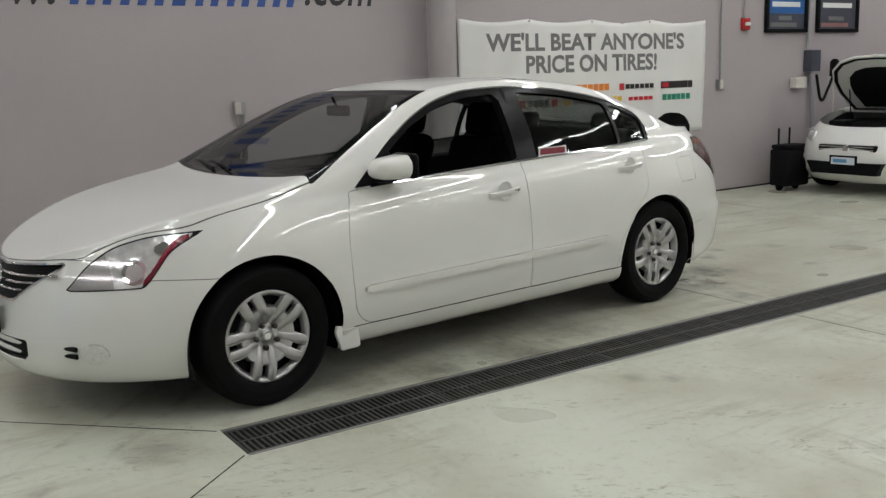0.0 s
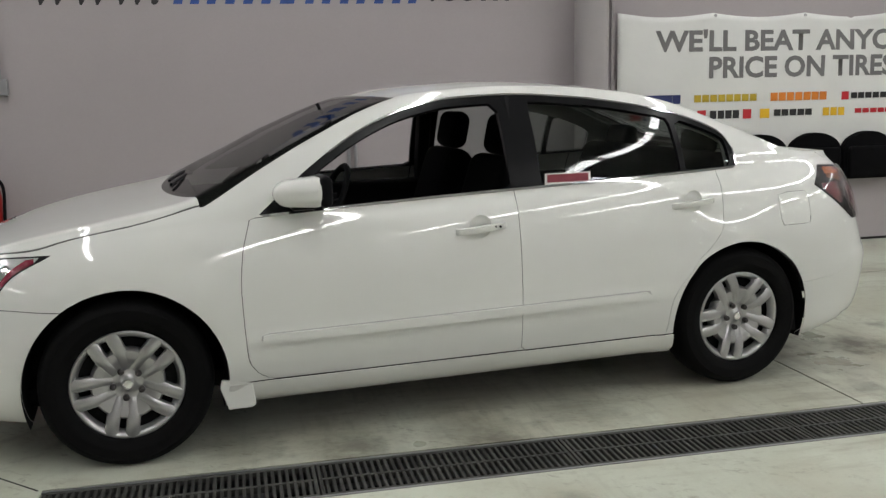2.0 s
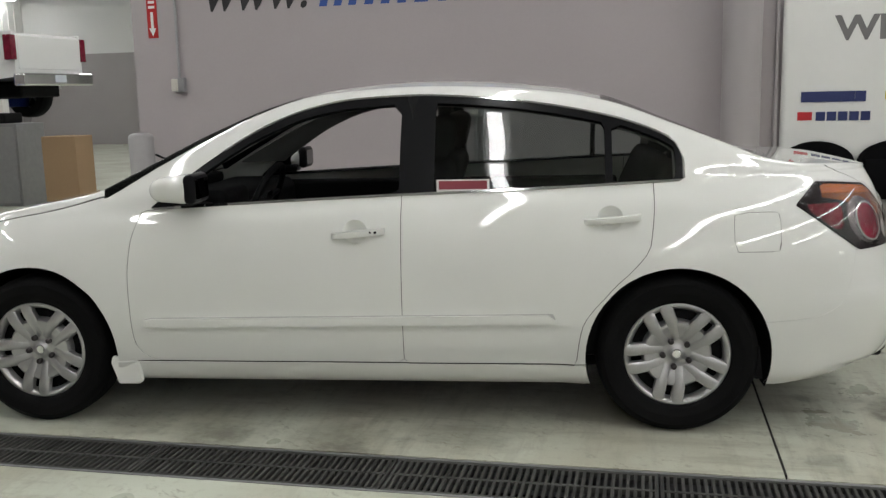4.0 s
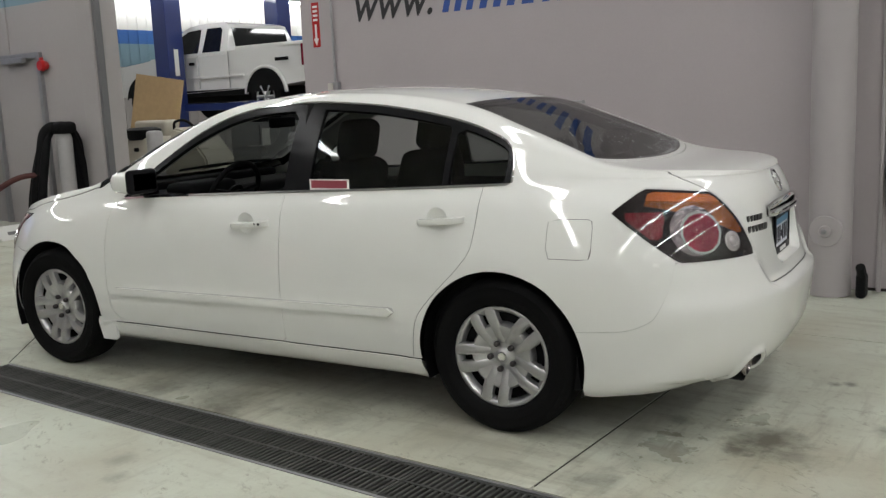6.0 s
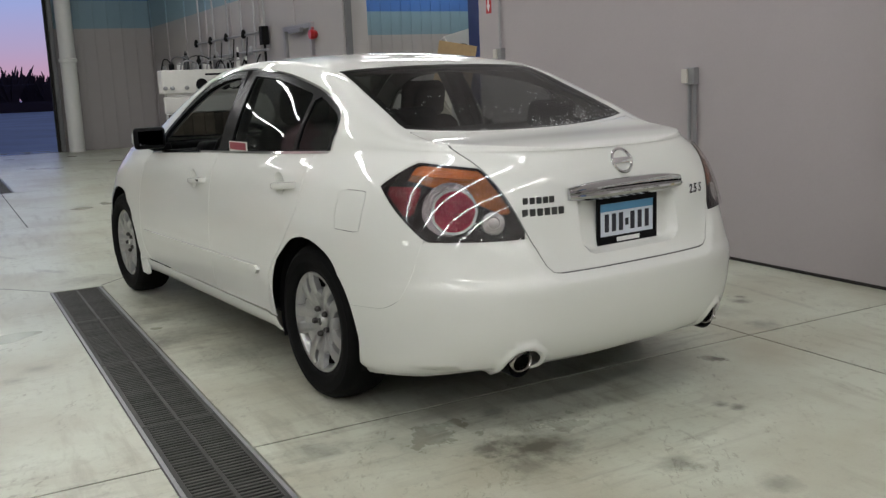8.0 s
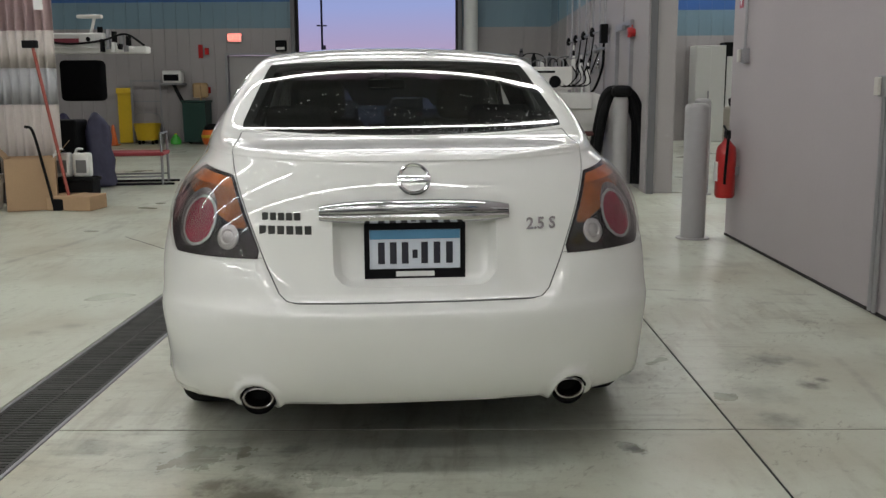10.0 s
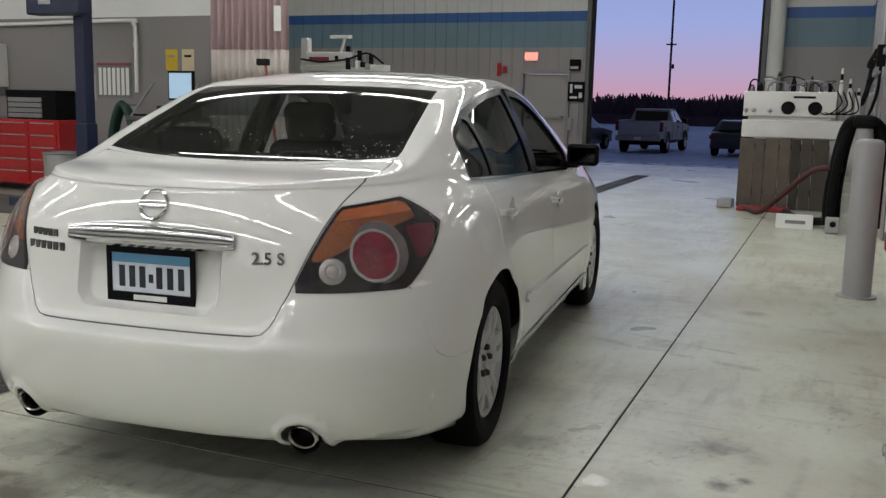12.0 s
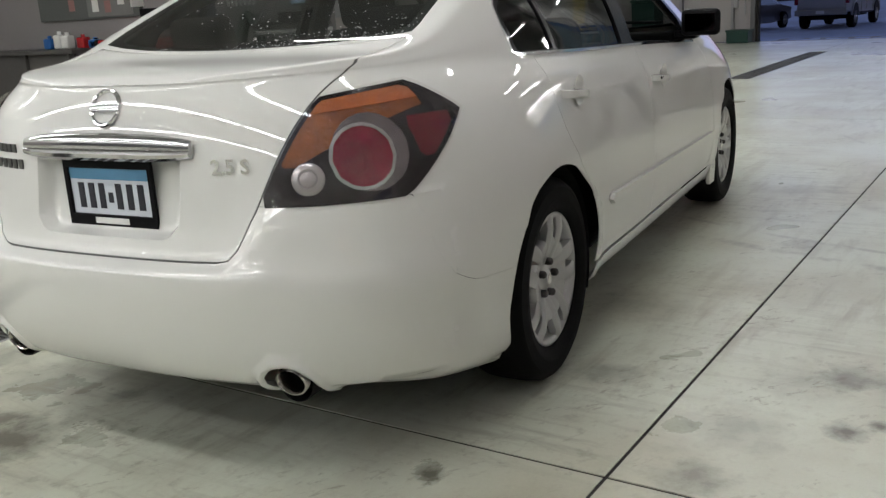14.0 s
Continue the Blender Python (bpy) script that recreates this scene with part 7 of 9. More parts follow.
al = thing("fire_alarm", "red fire alarm strobe and pull box on the sheet wall", "fire alarm", pose(X_END + 0.025, -5.62, 2.2))
part("strobe", box(B(), 0, 0.05, 0.02, 0.12, -0.08, 0.08, 0.01), REDE, al)
part("strobe_sign", box(B(), 0, 0.012, -0.14, -0.03, -0.16, 0.16), REDE, al)
part("pull_box", box(B(), 0, 0.05, 0.02, 0.12, -1.0, -0.85, 0.01), REDE, al)
em = thing("emergency_light", "dark emergency light unit beside the exit door", "light", pose(X_END + 0.025, -4.17 + 0.42, 2.32))
part("case", box(B(), 0, 0.10, -0.13, 0.13, -0.13, 0.13, 0.015), DARK, em)
part("lens", box(B(), 0.10, 0.12, -0.10, 0.10, -0.10, -0.03, 0.01), CLEARL, em)
pn = thing("control_panel", "dark control panel with white labels beside the door", "control panel", pose(X_END + 0.025, -3.68, 1.70))
part("case", box(B(), 0, 0.10, -0.22, 0.20, -0.25, 0.22, 0.01), DARK, pn)
for a in ((-0.16, -0.10, -0.05, 0.16), (-0.05, 0.14, 0.06, 0.14), (-0.16, 0.02, -0.18, -0.13), (0.06, 0.14, -0.17, -0.04)):
    part("label_bar", box(B(), 0.10, 0.104, *a), HOUSEM, pn)
part("conduit", tube(B(), [(0.04, 0.05, -0.25), (0.04, 0.05, -1.1)], 0.02, 8), GALV, pn)
part("switch_box", box(B(), 0, 0.08, -0.22, -0.10, -0.95, -0.65, 0.01), GALV, pn)
gb = thing("green_crate", "green plastic crate on the floor by the door", "crate", pose(X_END + 0.35, -3.66, 0))
GREENP = mat("dark_green_plastic", (0.012, 0.045, 0.034), rough=0.5, grain=0.1)
part("crate_shell", box(B(), -0.2, 0.2, -0.24, 0.24, 0.005, 0.28, 0.02), GREENP, gb)
part("crate_rim", box(B(), -0.22, 0.22, -0.26, 0.26, 0.25, 0.29, 0.01), GREENP, gb)

YEL = mat("yellow_plastic", (0.62, 0.42, 0.02), rough=0.4, grain=0.08, blotch=0.1)
ORA = mat("orange_plastic", (0.62, 0.13, 0.02), rough=0.4, grain=0.08)
WOODM = mat("weathered_plank", (0.084, 0.069, 0.054), rough=0.85, grain=0.35, grain_scale=9, blotch=0.3, blotch_scale=3, random=0.45, bump=0.3, bump_scale=40)
PLY = mat("raw_plywood", (0.46, 0.32, 0.17), rough=0.7, grain=0.12, grain_scale=12, blotch=0.12)
CARD = mat("brown_cardboard", (0.36, 0.24, 0.14), rough=0.85, grain=0.06, grain_scale=40, blotch=0.1)
WHITEPL = mat("white_plastic", (0.70, 0.70, 0.67), rough=0.4, grain=0.03, blotch=0.05)

mop = thing("mop_bucket", "yellow mop bucket with wringer against the end wall", "bucket", pose(X_END + 0.5, -6.95, 0))
part("tub", lathe(B(), [(0.24, 0.10), (0.32, 0.48), (0.34, 0.50), (0.31, 0.50), (0.23, 0.13), (0, 0.12)], 20), YEL, mop, smooth=40)
part("handle", tube(B(), smooth_path([(0, -0.33, 0.48), (0, -0.25, 0.72), (0, 0.25, 0.72), (0, 0.33, 0.48)], 6), 0.012, 6), STEEL, mop)
for a in (0.8, 2.4, 4.0, 5.5):
    part("castor", lathe(B(), [(0, -0.02), (0.045, -0.02), (0.045, 0.02), (0, 0.02)], 12, pose(0.22 * math.cos(a), 0.22 * math.sin(a), 0.047, 90, 0, 0)), RUBBER, mop)
wf = thing("floor_sign", "yellow folding caution sign leaning on the wall", "sign", pose(X_END + 0.25, -7.55, 0, 0, 0, 0))
part("board", box(B(), -0.02, 0.02, -0.17, 0.17, 0.02, 1.25, 0.02), YEL, wf)
part("cap", box(B(), -0.04, 0.04, -0.19, 0.19, 1.20, 1.34, 0.02), YEL, wf)
gbin = thing("wheeled_bin", "dark green wheeled refuse bin by the end wall", "bin", pose(X_END + 0.45, -5.75, 0))
bm = B()
hull(bm, [(-0.25, 0.06), (0.25, 0.06), (0.30, 0.98), (-0.32, 1.0)], 0.27)
part("bin_body", bm, GREENP, gbin)
part("bin_lid", box(B(), -0.35, 0.33, -0.30, 0.30, 0.985, 1.04, 0.02), GREENP, gbin)
for s in (-1, 1):
    part("bin_wheel", lathe(B(), [(0, -0.03), (0.1, -0.03), (0.1, 0.03), (0, 0.03)], 16, pose(-0.22, s * 0.25, 0.1, 90, 0, 0)), RUBBER, gbin)
cone = thing("traffic_cone", "small orange cone standing by the end wall", "cone", pose(-16.8, -7.6, 0))
part("cone_base", box(B(), -0.13, 0.13, -0.13, 0.13, 0.003, 0.03, 0.008), ORA, cone)
part("cone_body", lathe(B(), [(0.10, 0.03), (0.03, 0.46), (0.025, 0.48), (0, 0.48)], 18), ORA, cone, smooth=50)
kg = thing("drum_vacuum", "round orange and black drum vacuum on the floor", "vacuum", pose(X_END + 0.75, -5.30, 0))
part("drum", lathe(B(), [(0, 0.005), (0.22, 0.005), (0.27, 0.10), (0.28, 0.24), (0.24, 0.34), (0.20, 0.36)], 20), ORA, kg, smooth=50)
part("motor_head", lathe(B(), [(0.22, 0.35), (0.21, 0.42), (0.12, 0.48), (0, 0.49)], 20), DARK, kg, smooth=50)
part("ring", lathe(B(), [(0.275, 0.16), (0.290, 0.18), (0.290, 0.22), (0.275, 0.24)], 20), YEL, kg)
gs = thing("green_jug", "small bright green jug on the floor", "jug", pose(X_END + 0.6, -6.25, 0))
part("jug_body", lathe(B(), [(0, 0.003), (0.12, 0.003), (0.13, 0.1), (0.06, 0.2), (0.03, 0.24), (0, 0.24)], 14), mat("bright_green_plastic", (0.06, 0.42, 0.05), rough=0.4, grain=0.05), gs, smooth=50)
part("jug_cap", lathe(B(), [(0.032, 0.22), (0.032, 0.26), (0, 0.26)], 10), YEL, gs)
wm = thing("hose_machine", "white and black pump unit on a wall bracket with a hose", "pump", pose(X_END + 0.05, -6.35, 1.45))
part("pump_case", box(B(), 0.05, 0.35, -0.22, 0.24, 0.0, 0.30, 0.05, 3), WHITEPL, wm, smooth=40)
part("pump_panel", box(B(), 0.345, 0.36, -0.18, 0.18, 0.05, 0.20, 0.006), TRIM, wm)
part("wall_bracket", box(B(), -0.02, 0.30, -0.25, 0.27, -0.05, 0.0, 0.01), STEEL, wm)
part("hose", tube(B(), smooth_path([(0.2, 0.0, 0.0), (0.25, 0.2, -0.4), (0.3, 0.5, -0.8), (0.35, 0.62, -1.0)], 6), 0.045, 8), DARK, wm)
sh = thing("shovel", "wooden-handled shovel leaning on the end wall", "shovel", pose(X_END + 0.22, -5.72, 0))
part("shaft", tube(B(), [(0.25, 0.1, 0.75), (0.0, 0.0, 1.45)], 0.02, 8), PLY, sh)
part("blade", box(B(), 0.0, 0.03, -0.16, 0.20, 1.10, 1.45, 0.05), PLY, sh)
part("foot", tube(B(), [(0.25, 0.1, 0.003), (0.25, 0.1, 0.76)], 0.02, 8), PLY, sh)
bs = thing("wall_rack", "grey steel rack against the end wall", "rack", pose(X_END + 0.3, -7.0, 0))
for y in (-0.35, 0.35):
    part("upright", box(B(), -0.02, 0.02, y - 0.02, y + 0.02, 0, 1.5), STEEL, bs)
part("rail", box(B(), -0.02, 0.02, -0.37, 0.37, 1.48, 1.53), STEEL, bs)
part("rail", box(B(), -0.02, 0.02, -0.33, 0.33, 1.0, 1.03), STEEL, bs)

# ---- tank corner ----
STEELD = mat("oily_dark_steel", (0.10, 0.10, 0.105), rough=0.45, metal=0.5, grain=0.3, grain_scale=20)
tank = thing("storage_tank", "white horizontal steel storage tank behind weathered planks", "tank", pose(-9.30, 0, 0))
TANKW = mat("white_tank_paint", (0.66, 0.65, 0.62), rough=0.4, grain=0.05, blotch=0.12)
part("shell", lathe(B(), [(0, -0.02), (0.2, 0.0), (0.33, 0.07), (0.37, 0.18), (0.37, 1.42), (0.33, 1.53), (0.2, 1.60), (0, 1.62)], 40, pose(0, 1.12, 0.84, -90, 0, 0)), TANKW, tank, smooth=50)
part("front_panel", box(B(), 0.36, 0.42, 0.98, 2.46, 0.965, 1.205, 0.012), TANKW, tank, "flat white front panel")
part("panel_bracket", box(B(), 0.20, 0.37, 1.20, 1.30, 1.02, 1.12), STEEL, tank)
part("panel_bracket", box(B(), 0.20, 0.37, 2.20, 2.30, 1.02, 1.12), STEEL, tank)
for y in (1.2, 2.15):
    part("saddle", box(B(), -0.32, 0.32, y - 0.06, y + 0.06, 0.002, 0.56, 0.01), STEEL, tank)
panel_ = thing("dispenser_panel", "white dispenser console with round gauges on the tank", "console", pose(-9.05, 0, 1.21))
part("console", box(B(), -0.14, 0.12, 0.98, 2.16, 0.04, 0.38, 0.015), TANKW, panel_)
part("console_foot", box(B(), -0.10, 0.08, 1.05, 2.10, -0.02, 0.05), TANKW, panel_)
for y in (1.56, 1.90):
    part("gauge", lathe(B(), [(0, 0.01), (0.075, 0.01), (0.085, 0.02), (0.09, 0.0)], 20, pose(0.125, y, 0.16, 0, 90, 0)), DARK, panel_)
part("caption_bar", box(B(), 0.121, 0.124, 1.62, 1.90, 0.29, 0.32), TRIM, panel_)
for y in (1.02, 1.12, 1.33):
    part("valve", lathe(B(), [(0, 0.06), (0.03, 0.05), (0.03, 0.0)], 10, pose(0.12, y, 0.12, 0, 90, 0)), STEEL, panel_)
rng = random.Random(11)
for i, (y, h) in enumerate(((1.06, 0.09), (1.17, 0.12), (1.30, 0.10), (1.41, 0.27), (1.51, 0.13), (1.60, 0.20), (1.71, 0.10), (1.83, 0.21), (1.93, 0.09), (2.05, 0.12), (2.20, 0.32), (2.31, 0.18), (2.42, 0.06))):
    f_ = thing("filter_bottle", "pump, filter or bottle standing on the tank console", "filter", pose(-9.1 + rng.uniform(-0.06, 0.04), y, 1.592 if y < 2.14 else 1.21), "filters on the tank")
    if y >= 2.14:
        h += 0.38
    mm = WHITEPL if y >= 2.14 else (STEEL, DARK, HOUSEM, STEELD)[i % 4]
    r = rng.uniform(0.03, 0.05)
    part("canister", lathe(B(), [(0, 0), (r, 0), (r, h * 0.7), (r * 0.5, h * 0.8), (r * 0.5, h), (0, h)], 14), mm, f_, smooth=50)
    part("cap", lathe(B(), [(r * 0.62, h * 0.78), (r * 0.62, h * 0.88), (r * 0.4, h * 0.9)], 12), DARK, f_)
tubing = thing("pump_tubing", "tangle of thin dark tubes over the tank console", "tubing", pose(-9.05, 0, 0))
for i in range(9):
    y0, y1, h = 1.02 + 0.13 * i, 1.02 + 0.13 * i + rng.uniform(0.15, 0.4), rng.uniform(0.05, 0.2)
    dx = rng.uniform(-0.08, 0.06)
    part("tube", tube(B(), smooth_path([(dx, y0, 1.592), (dx + 0.02, y0 + 0.03, 1.60 + h), (dx, (y0 + y1) / 2, 1.62 + h * 1.1), (dx - 0.02, min(y1, 2.1) - 0.02, 1.61 + h * 0.8), (dx, min(y1, 2.12), 1.592)], 5), rng.uniform(0.006, 0.012), 6), (DARK, STEELD, STEEL)[i % 3], tubing, smooth=60)
for i in range(4):
    y0 = 2.16 + 0.07 * i
    part("tube", tube(B(), smooth_path([(0.05, y0, 1.60), (0.10, y0 + 0.06, 1.45 - 0.03 * i), (0.12, y0 - 0.08, 1.30), (0.11, y0 - 0.22, 1.33), (0.10, y0 - 0.30, 1.42)], 5), 0.010, 6), DARK, tubing, smooth=60)
fence = thing("plank_screen", "screen of weathered dark planks leaning before the tank", "screen", pose(-8.72, 0, 0))
bm = None
y = 0.99
k = 0
while y < 2.10:
    w = rng.uniform(0.11, 0.20)
    part("plank", box(B(), -0.02 + rng.uniform(-0.006, 0.006), 0.02, y, min(y + w - 0.006, 2.14), 0.02, 0.965 + rng.uniform(-0.012, 0.012), 0.004), WOODM, fence)
    y += w
for z in (0.2, 0.8):
    part("batten", box(B(), -0.06, -0.022, 1.0, 2.12, z, z + 0.09, 0.004), WOODM, fence)
cov = thing("red_mat", "crumpled dark red mat on the floor under the planks", "mat", pose(-8.55, 1.25, 0))
part("mat", box(B(), -0.10, 0.25, -0.22, 0.45, 0.002, 0.055, 0.02, 3), mat("dark_red_cloth", (0.22, 0.02, 0.02), rough=0.8, grain=0.2), cov, smooth=40)
blk = thing("curb_block", "low grey concrete block beside the tank", "block", pose(-8.75, 0.85, 0))
part("block", box(B(), -0.15, 0.2, -0.10, 0.10, 0.002, 0.12, 0.02), BOLL, blk)
ht = thing("hose_post", "pale grey post with thick black hoses slung over it", "post", pose(-6.58, 2.47, 0))
part("post", lathe(B(), [(0.095, 0.003), (0.095, 1.10), (0.085, 1.15), (0.05, 1.18), (0, 1.185)], 24), BOLL, ht, smooth=50)
part("foot_box", box(B(), 0.06, 0.20, -0.32, -0.17, 0.003, 0.18, 0.02), BOLL, ht)
part("foot_dial", lathe(B(), [(0, 0.01), (0.03, 0.01), (0.034, 0.0)], 14, pose(0.201, -0.24, 0.11, 0, 90, 0)), DARK, ht)
for (ax, ay), (bx, by), o in (((-0.48, -0.22), (-0.06, 0.26), 0.00), ((-0.38, -0.28), (-0.12, 0.21), 0.05), ((-0.27, -0.31), (-0.16, 0.26), -0.05), ((-0.16, -0.27), (-0.10, 0.30), 0.02)):
    part("hose", tube(B(), smooth_path([(ax, ay, 0.06), (ax * 0.82, ay, 0.42), (ax * 0.45, ay * 0.8, 0.92), (-0.10, ay * 0.5 + o * 0.5, 1.19), (-0.06, o, 1.25), (bx * 0.55 - 0.02, by * 0.6 + o, 1.12), (bx * 0.85, by, 0.65), (bx, by, 0.07)], 6),
                      0.052, 10), DARK, ht, smooth=60)
part("saddle", box(B(), -0.12, 0.13, -0.12, 0.12, 1.16, 1.30, 0.055, 3), DARK, ht, smooth=50)
part("hose", tube(B(), smooth_path([(-0.1, -0.20, 0.70), (-0.3, -0.50, 0.66), (-0.8, -0.85, 0.30), (-1.2, -1.1, 0.06), (-1.6, -1.3, 0.05)], 6), 0.034, 10), mat("rust_red_hose", (0.07, 0.02, 0.018), rough=0.7, grain=0.2), ht, smooth=60)
part("hose", tube(B(), smooth_path([(-0.2, -0.25, 0.10), (-0.5, -0.5, 0.055), (-0.9, -0.7, 0.052), (-1.4, -0.8, 0.052)], 6), 0.05, 10), DARK, ht, smooth=60)
wb = thing("floor_notice", "small white folded card notice standing on the floor", "notice", pose(-6.75, 1.82, 0, 0, 0, 4))
part("front_card", prism(B(), [(-0.20, 0.002), (0.20, 0.002), (0.20, 0.17), (-0.20, 0.17)], 0.006, pose(0.07, 0, 0, 0, 0, 90) @ pose(0, 0, 0, -22, 0, 0)), WHITEPL, wb)
part("back_card", prism(B(), [(-0.20, 0.002), (0.20, 0.002), (0.20, 0.17), (-0.20, 0.17)], 0.006, pose(-0.07, 0, 0, 0, 0, 90) @ pose(0, 0, 0, 22, 0, 0)), WHITEPL, wb)
part("print_bar", prism(B(), [(-0.10, 0.06), (0.12, 0.06), (0.12, 0.10), (-0.10, 0.10)], 0.002, pose(0.0725, 0, 0, 0, 0, 90) @ pose(0, -0.002, 0, -22, 0, 0)), POSTERG, wb)
# pipes, valves and cables on the tank wall
pw = thing("wall_piping", "runs of dark piping, valves and hoses on the wall", "piping")
for z, x0, x1 in ((2.14, -13.4, -9.4), (1.86, -12.6, -9.0), (1.62, -11.8, -9.6)):
    part("pipe", tube(B(), [(x0, Y_WALL - 0.10, z), (x1, Y_WALL - 0.10, z)], 0.02, 8), STEEL, pw)
for x in (-13.1, -12.1, -11.2, -10.4, -9.7):
    part("riser", tube(B(), [(x, Y_WALL - 0.07, 1.5), (x, Y_WALL - 0.07, 4.8)], 0.018, 8), GALV, pw)
for i in range(12):
    x, z = -13.2 + i * 0.34, (2.14, 1.86, 1.62)[i % 3]
    part("valve", lathe(B(), [(0, -0.06), (0.03, -0.05), (0.045, 0), (0.03, 0.06), (0.012, 0.09), (0, 0.09)], 10, pose(x, Y_WALL - 0.12, z)), (DARK, STEEL, CHROME)[i % 3], pw)
for i in range(4):
    x = -12.2 + i * 0.75
    part("hose", tube(B(), smooth_path([(x, Y_WALL - 0.12, 2.1), (x + 0.1, Y_WALL - 0.2, 1.55), (x + 0.45, Y_WALL - 0.25, 1.45), (x + 0.7, Y_WALL - 0.15, 1.8)], 6), 0.011, 8), DARK, pw)
cb = thing("cable_box", "dark switch box with a hanging cable on the wall", "switch box", pose(-9.2, Y_WALL, 2.08))
part("case", box(B(), -0.08, 0.08, -0.14, -0.03, -0.14, 0.14, 0.01), DARK, cb)
part("cable", tube(B(), smooth_path([(0, -0.08, -0.14), (0.02, -0.1, -0.5), (-0.2, -0.2, -0.85), (-0.7, -0.3, -0.9)], 6), 0.02, 8), DARK, cb)
part("conduit", tube(B(), [(0, -0.07, 0.14), (0, -0.07, 3.3)], 0.018, 8), GALV, cb)
al2 = thing("fire_alarm", "red fire alarm horn beside the grey door", "fire alarm", pose(-7.20, Y_WALL, 1.98))
part("horn", lathe(B(), [(0, -0.10), (0.06, -0.10), (0.07, -0.06), (0.05, 0.0), (0, 0)], 14, pose(0, 0, 0, -90, 0, 0)), REDE, al2)
part("sounder", box(B(), -0.10, -0.02, -0.04, -0.026, -0.06, 0.10, 0.006), REDE, al2)
cl = thing("door_closer", "grey door closer arm over the door", "door closer", pose(-7.8, Y_WALL, 2.0))
part("closer", box(B(), -0.25, 0.25, -0.11, -0.052, 0.03, 0.10, 0.01), STEEL, cl)
col_ = thing("vent_column", "white round vent column beside the overhead doorway", "column", pose(X_END + 0.35, 0.82, 0))
part("column", tube(B(), [(0, 0, 0.003), (0, 0, 5.55)], 0.17, 20), WHITEP, col_, smooth=50)
part("collar", lathe(B(), [(0.172, 1.98), (0.20, 2.0), (0.20, 2.06), (0.172, 2.08)], 20), WHITEP, col_)

# ---- benches along the partition ----
PX = X_PART
STEELB = mat("dark_bench_steel", (0.09, 0.085, 0.08), rough=0.5, grain=0.15, blotch=0.15)
bench = thing("work_bench", "dark steel work bench against the partition", "bench", pose(PX, -10.5, 0))
part("worktop", box(B(), 0.01, 0.62, -1.6, 0.82, 0.82, 0.88, 0.008), STEELB, bench)
# a dark sheet near the front is added as the shade under the worktop
part("back_panel", box(B(), 0.48, 0.52, -1.6, 0.72, 0.12, 0.82), STEELB, bench)
for y in (-1.5, -0.4, 0.66):
    for x in (0.06, 0.56):
        part("leg", box(B(), x - 0.025, x + 0.025, y - 0.025, y + 0.025, 0.0, 0.82), STEELB, bench)
part("shelf", box(B(), 0.05, 0.58, -1.55, 0.68, 0.10, 0.13), STEELB, bench)
TOOLR = mat("red_tool_enamel", (0.40, 0.012, 0.016), rough=0.25, coat=0.6, grain=0.03)
tb = thing("tool_cabinet", "red enamel roller tool cabinet with drawers", "tool cabinet", pose(PX + 0.02, -8.25, 0))
part("cabinet_body", box(B(), 0.0, 0.50, -0.94, 0.94, 0.12, 0.99, 0.01), TOOLR, tb)
for c, (y0, y1) in enumerate(((-0.90, -0.40), (-0.37, 0.40), (0.43, 0.90))):
    for r in range(5):
        z0 = 0.17 + r * 0.162
        dr = part("drawer", box(B(), 0.495, 0.515, y0, y1, z0, z0 + 0.148, 0.004), TOOLR, tb)
        part("pull", box(B(), 0.512, 0.528, y0 + 0.03, y1 - 0.03, z0 + 0.118, z0 + 0.132, 0.003), CHROME, dr)
for y in (-0.8, 0.8):
    for x in (0.08, 0.42):
        part("castor", lathe(B(), [(0, -0.025), (0.06, -0.025), (0.06, 0.025), (0, 0.025)], 12, pose(x, y, 0.061, 90, 0, 0)), RUBBER, tb)
tc_ = thing("tool_chest", "black tool chest with steel drawers on the red cabinet", "tool chest", pose(PX + 0.08, -7.87, 0.992))
part("chest_body", box(B(), 0.0, 0.36, -0.44, 0.44, 0.0, 0.38, 0.012), TRIM, tc_)
for r in range(4):
    part("drawer", box(B(), 0.358, 0.375, -0.40, 0.20, 0.02 + r * 0.07, 0.078 + r * 0.07, 0.004), STEEL, tc_)
part("chest_lid", box(B(), -0.005, 0.365, -0.445, 0.445, 0.31, 0.39, 0.012), TRIM, tc_)
pc = thing("peg_cabinet", "grey wall cabinet front with pinned papers", "cabinet", pose(PX, -9.90, 0.27))
part("cabinet_back", box(B(), 0.005, 0.06, -1.2, 1.15, 1.02, 1.70, 0.006), mat("grey_pegboard", (0.09, 0.095, 0.09), rough=0.7, grain=0.15, grain_scale=40), pc)
part("canopy", box(B(), 0.005, 0.24, -1.2, 1.18, 1.70, 1.745, 0.008), WHITEP, pc)
part("canopy_end", box(B(), 0.005, 0.22, 1.15, 1.18, 1.15, 1.70, 0.004), WHITEP, pc)
part("sheet_panel", box(B(), 0.06, 0.075, 0.0, 1.0, 1.05, 1.68), mat("dull_grey_board", (0.17, 0.17, 0.165), rough=0.6, grain=0.15, grain_scale=9), pc)
rng = random.Random(8)
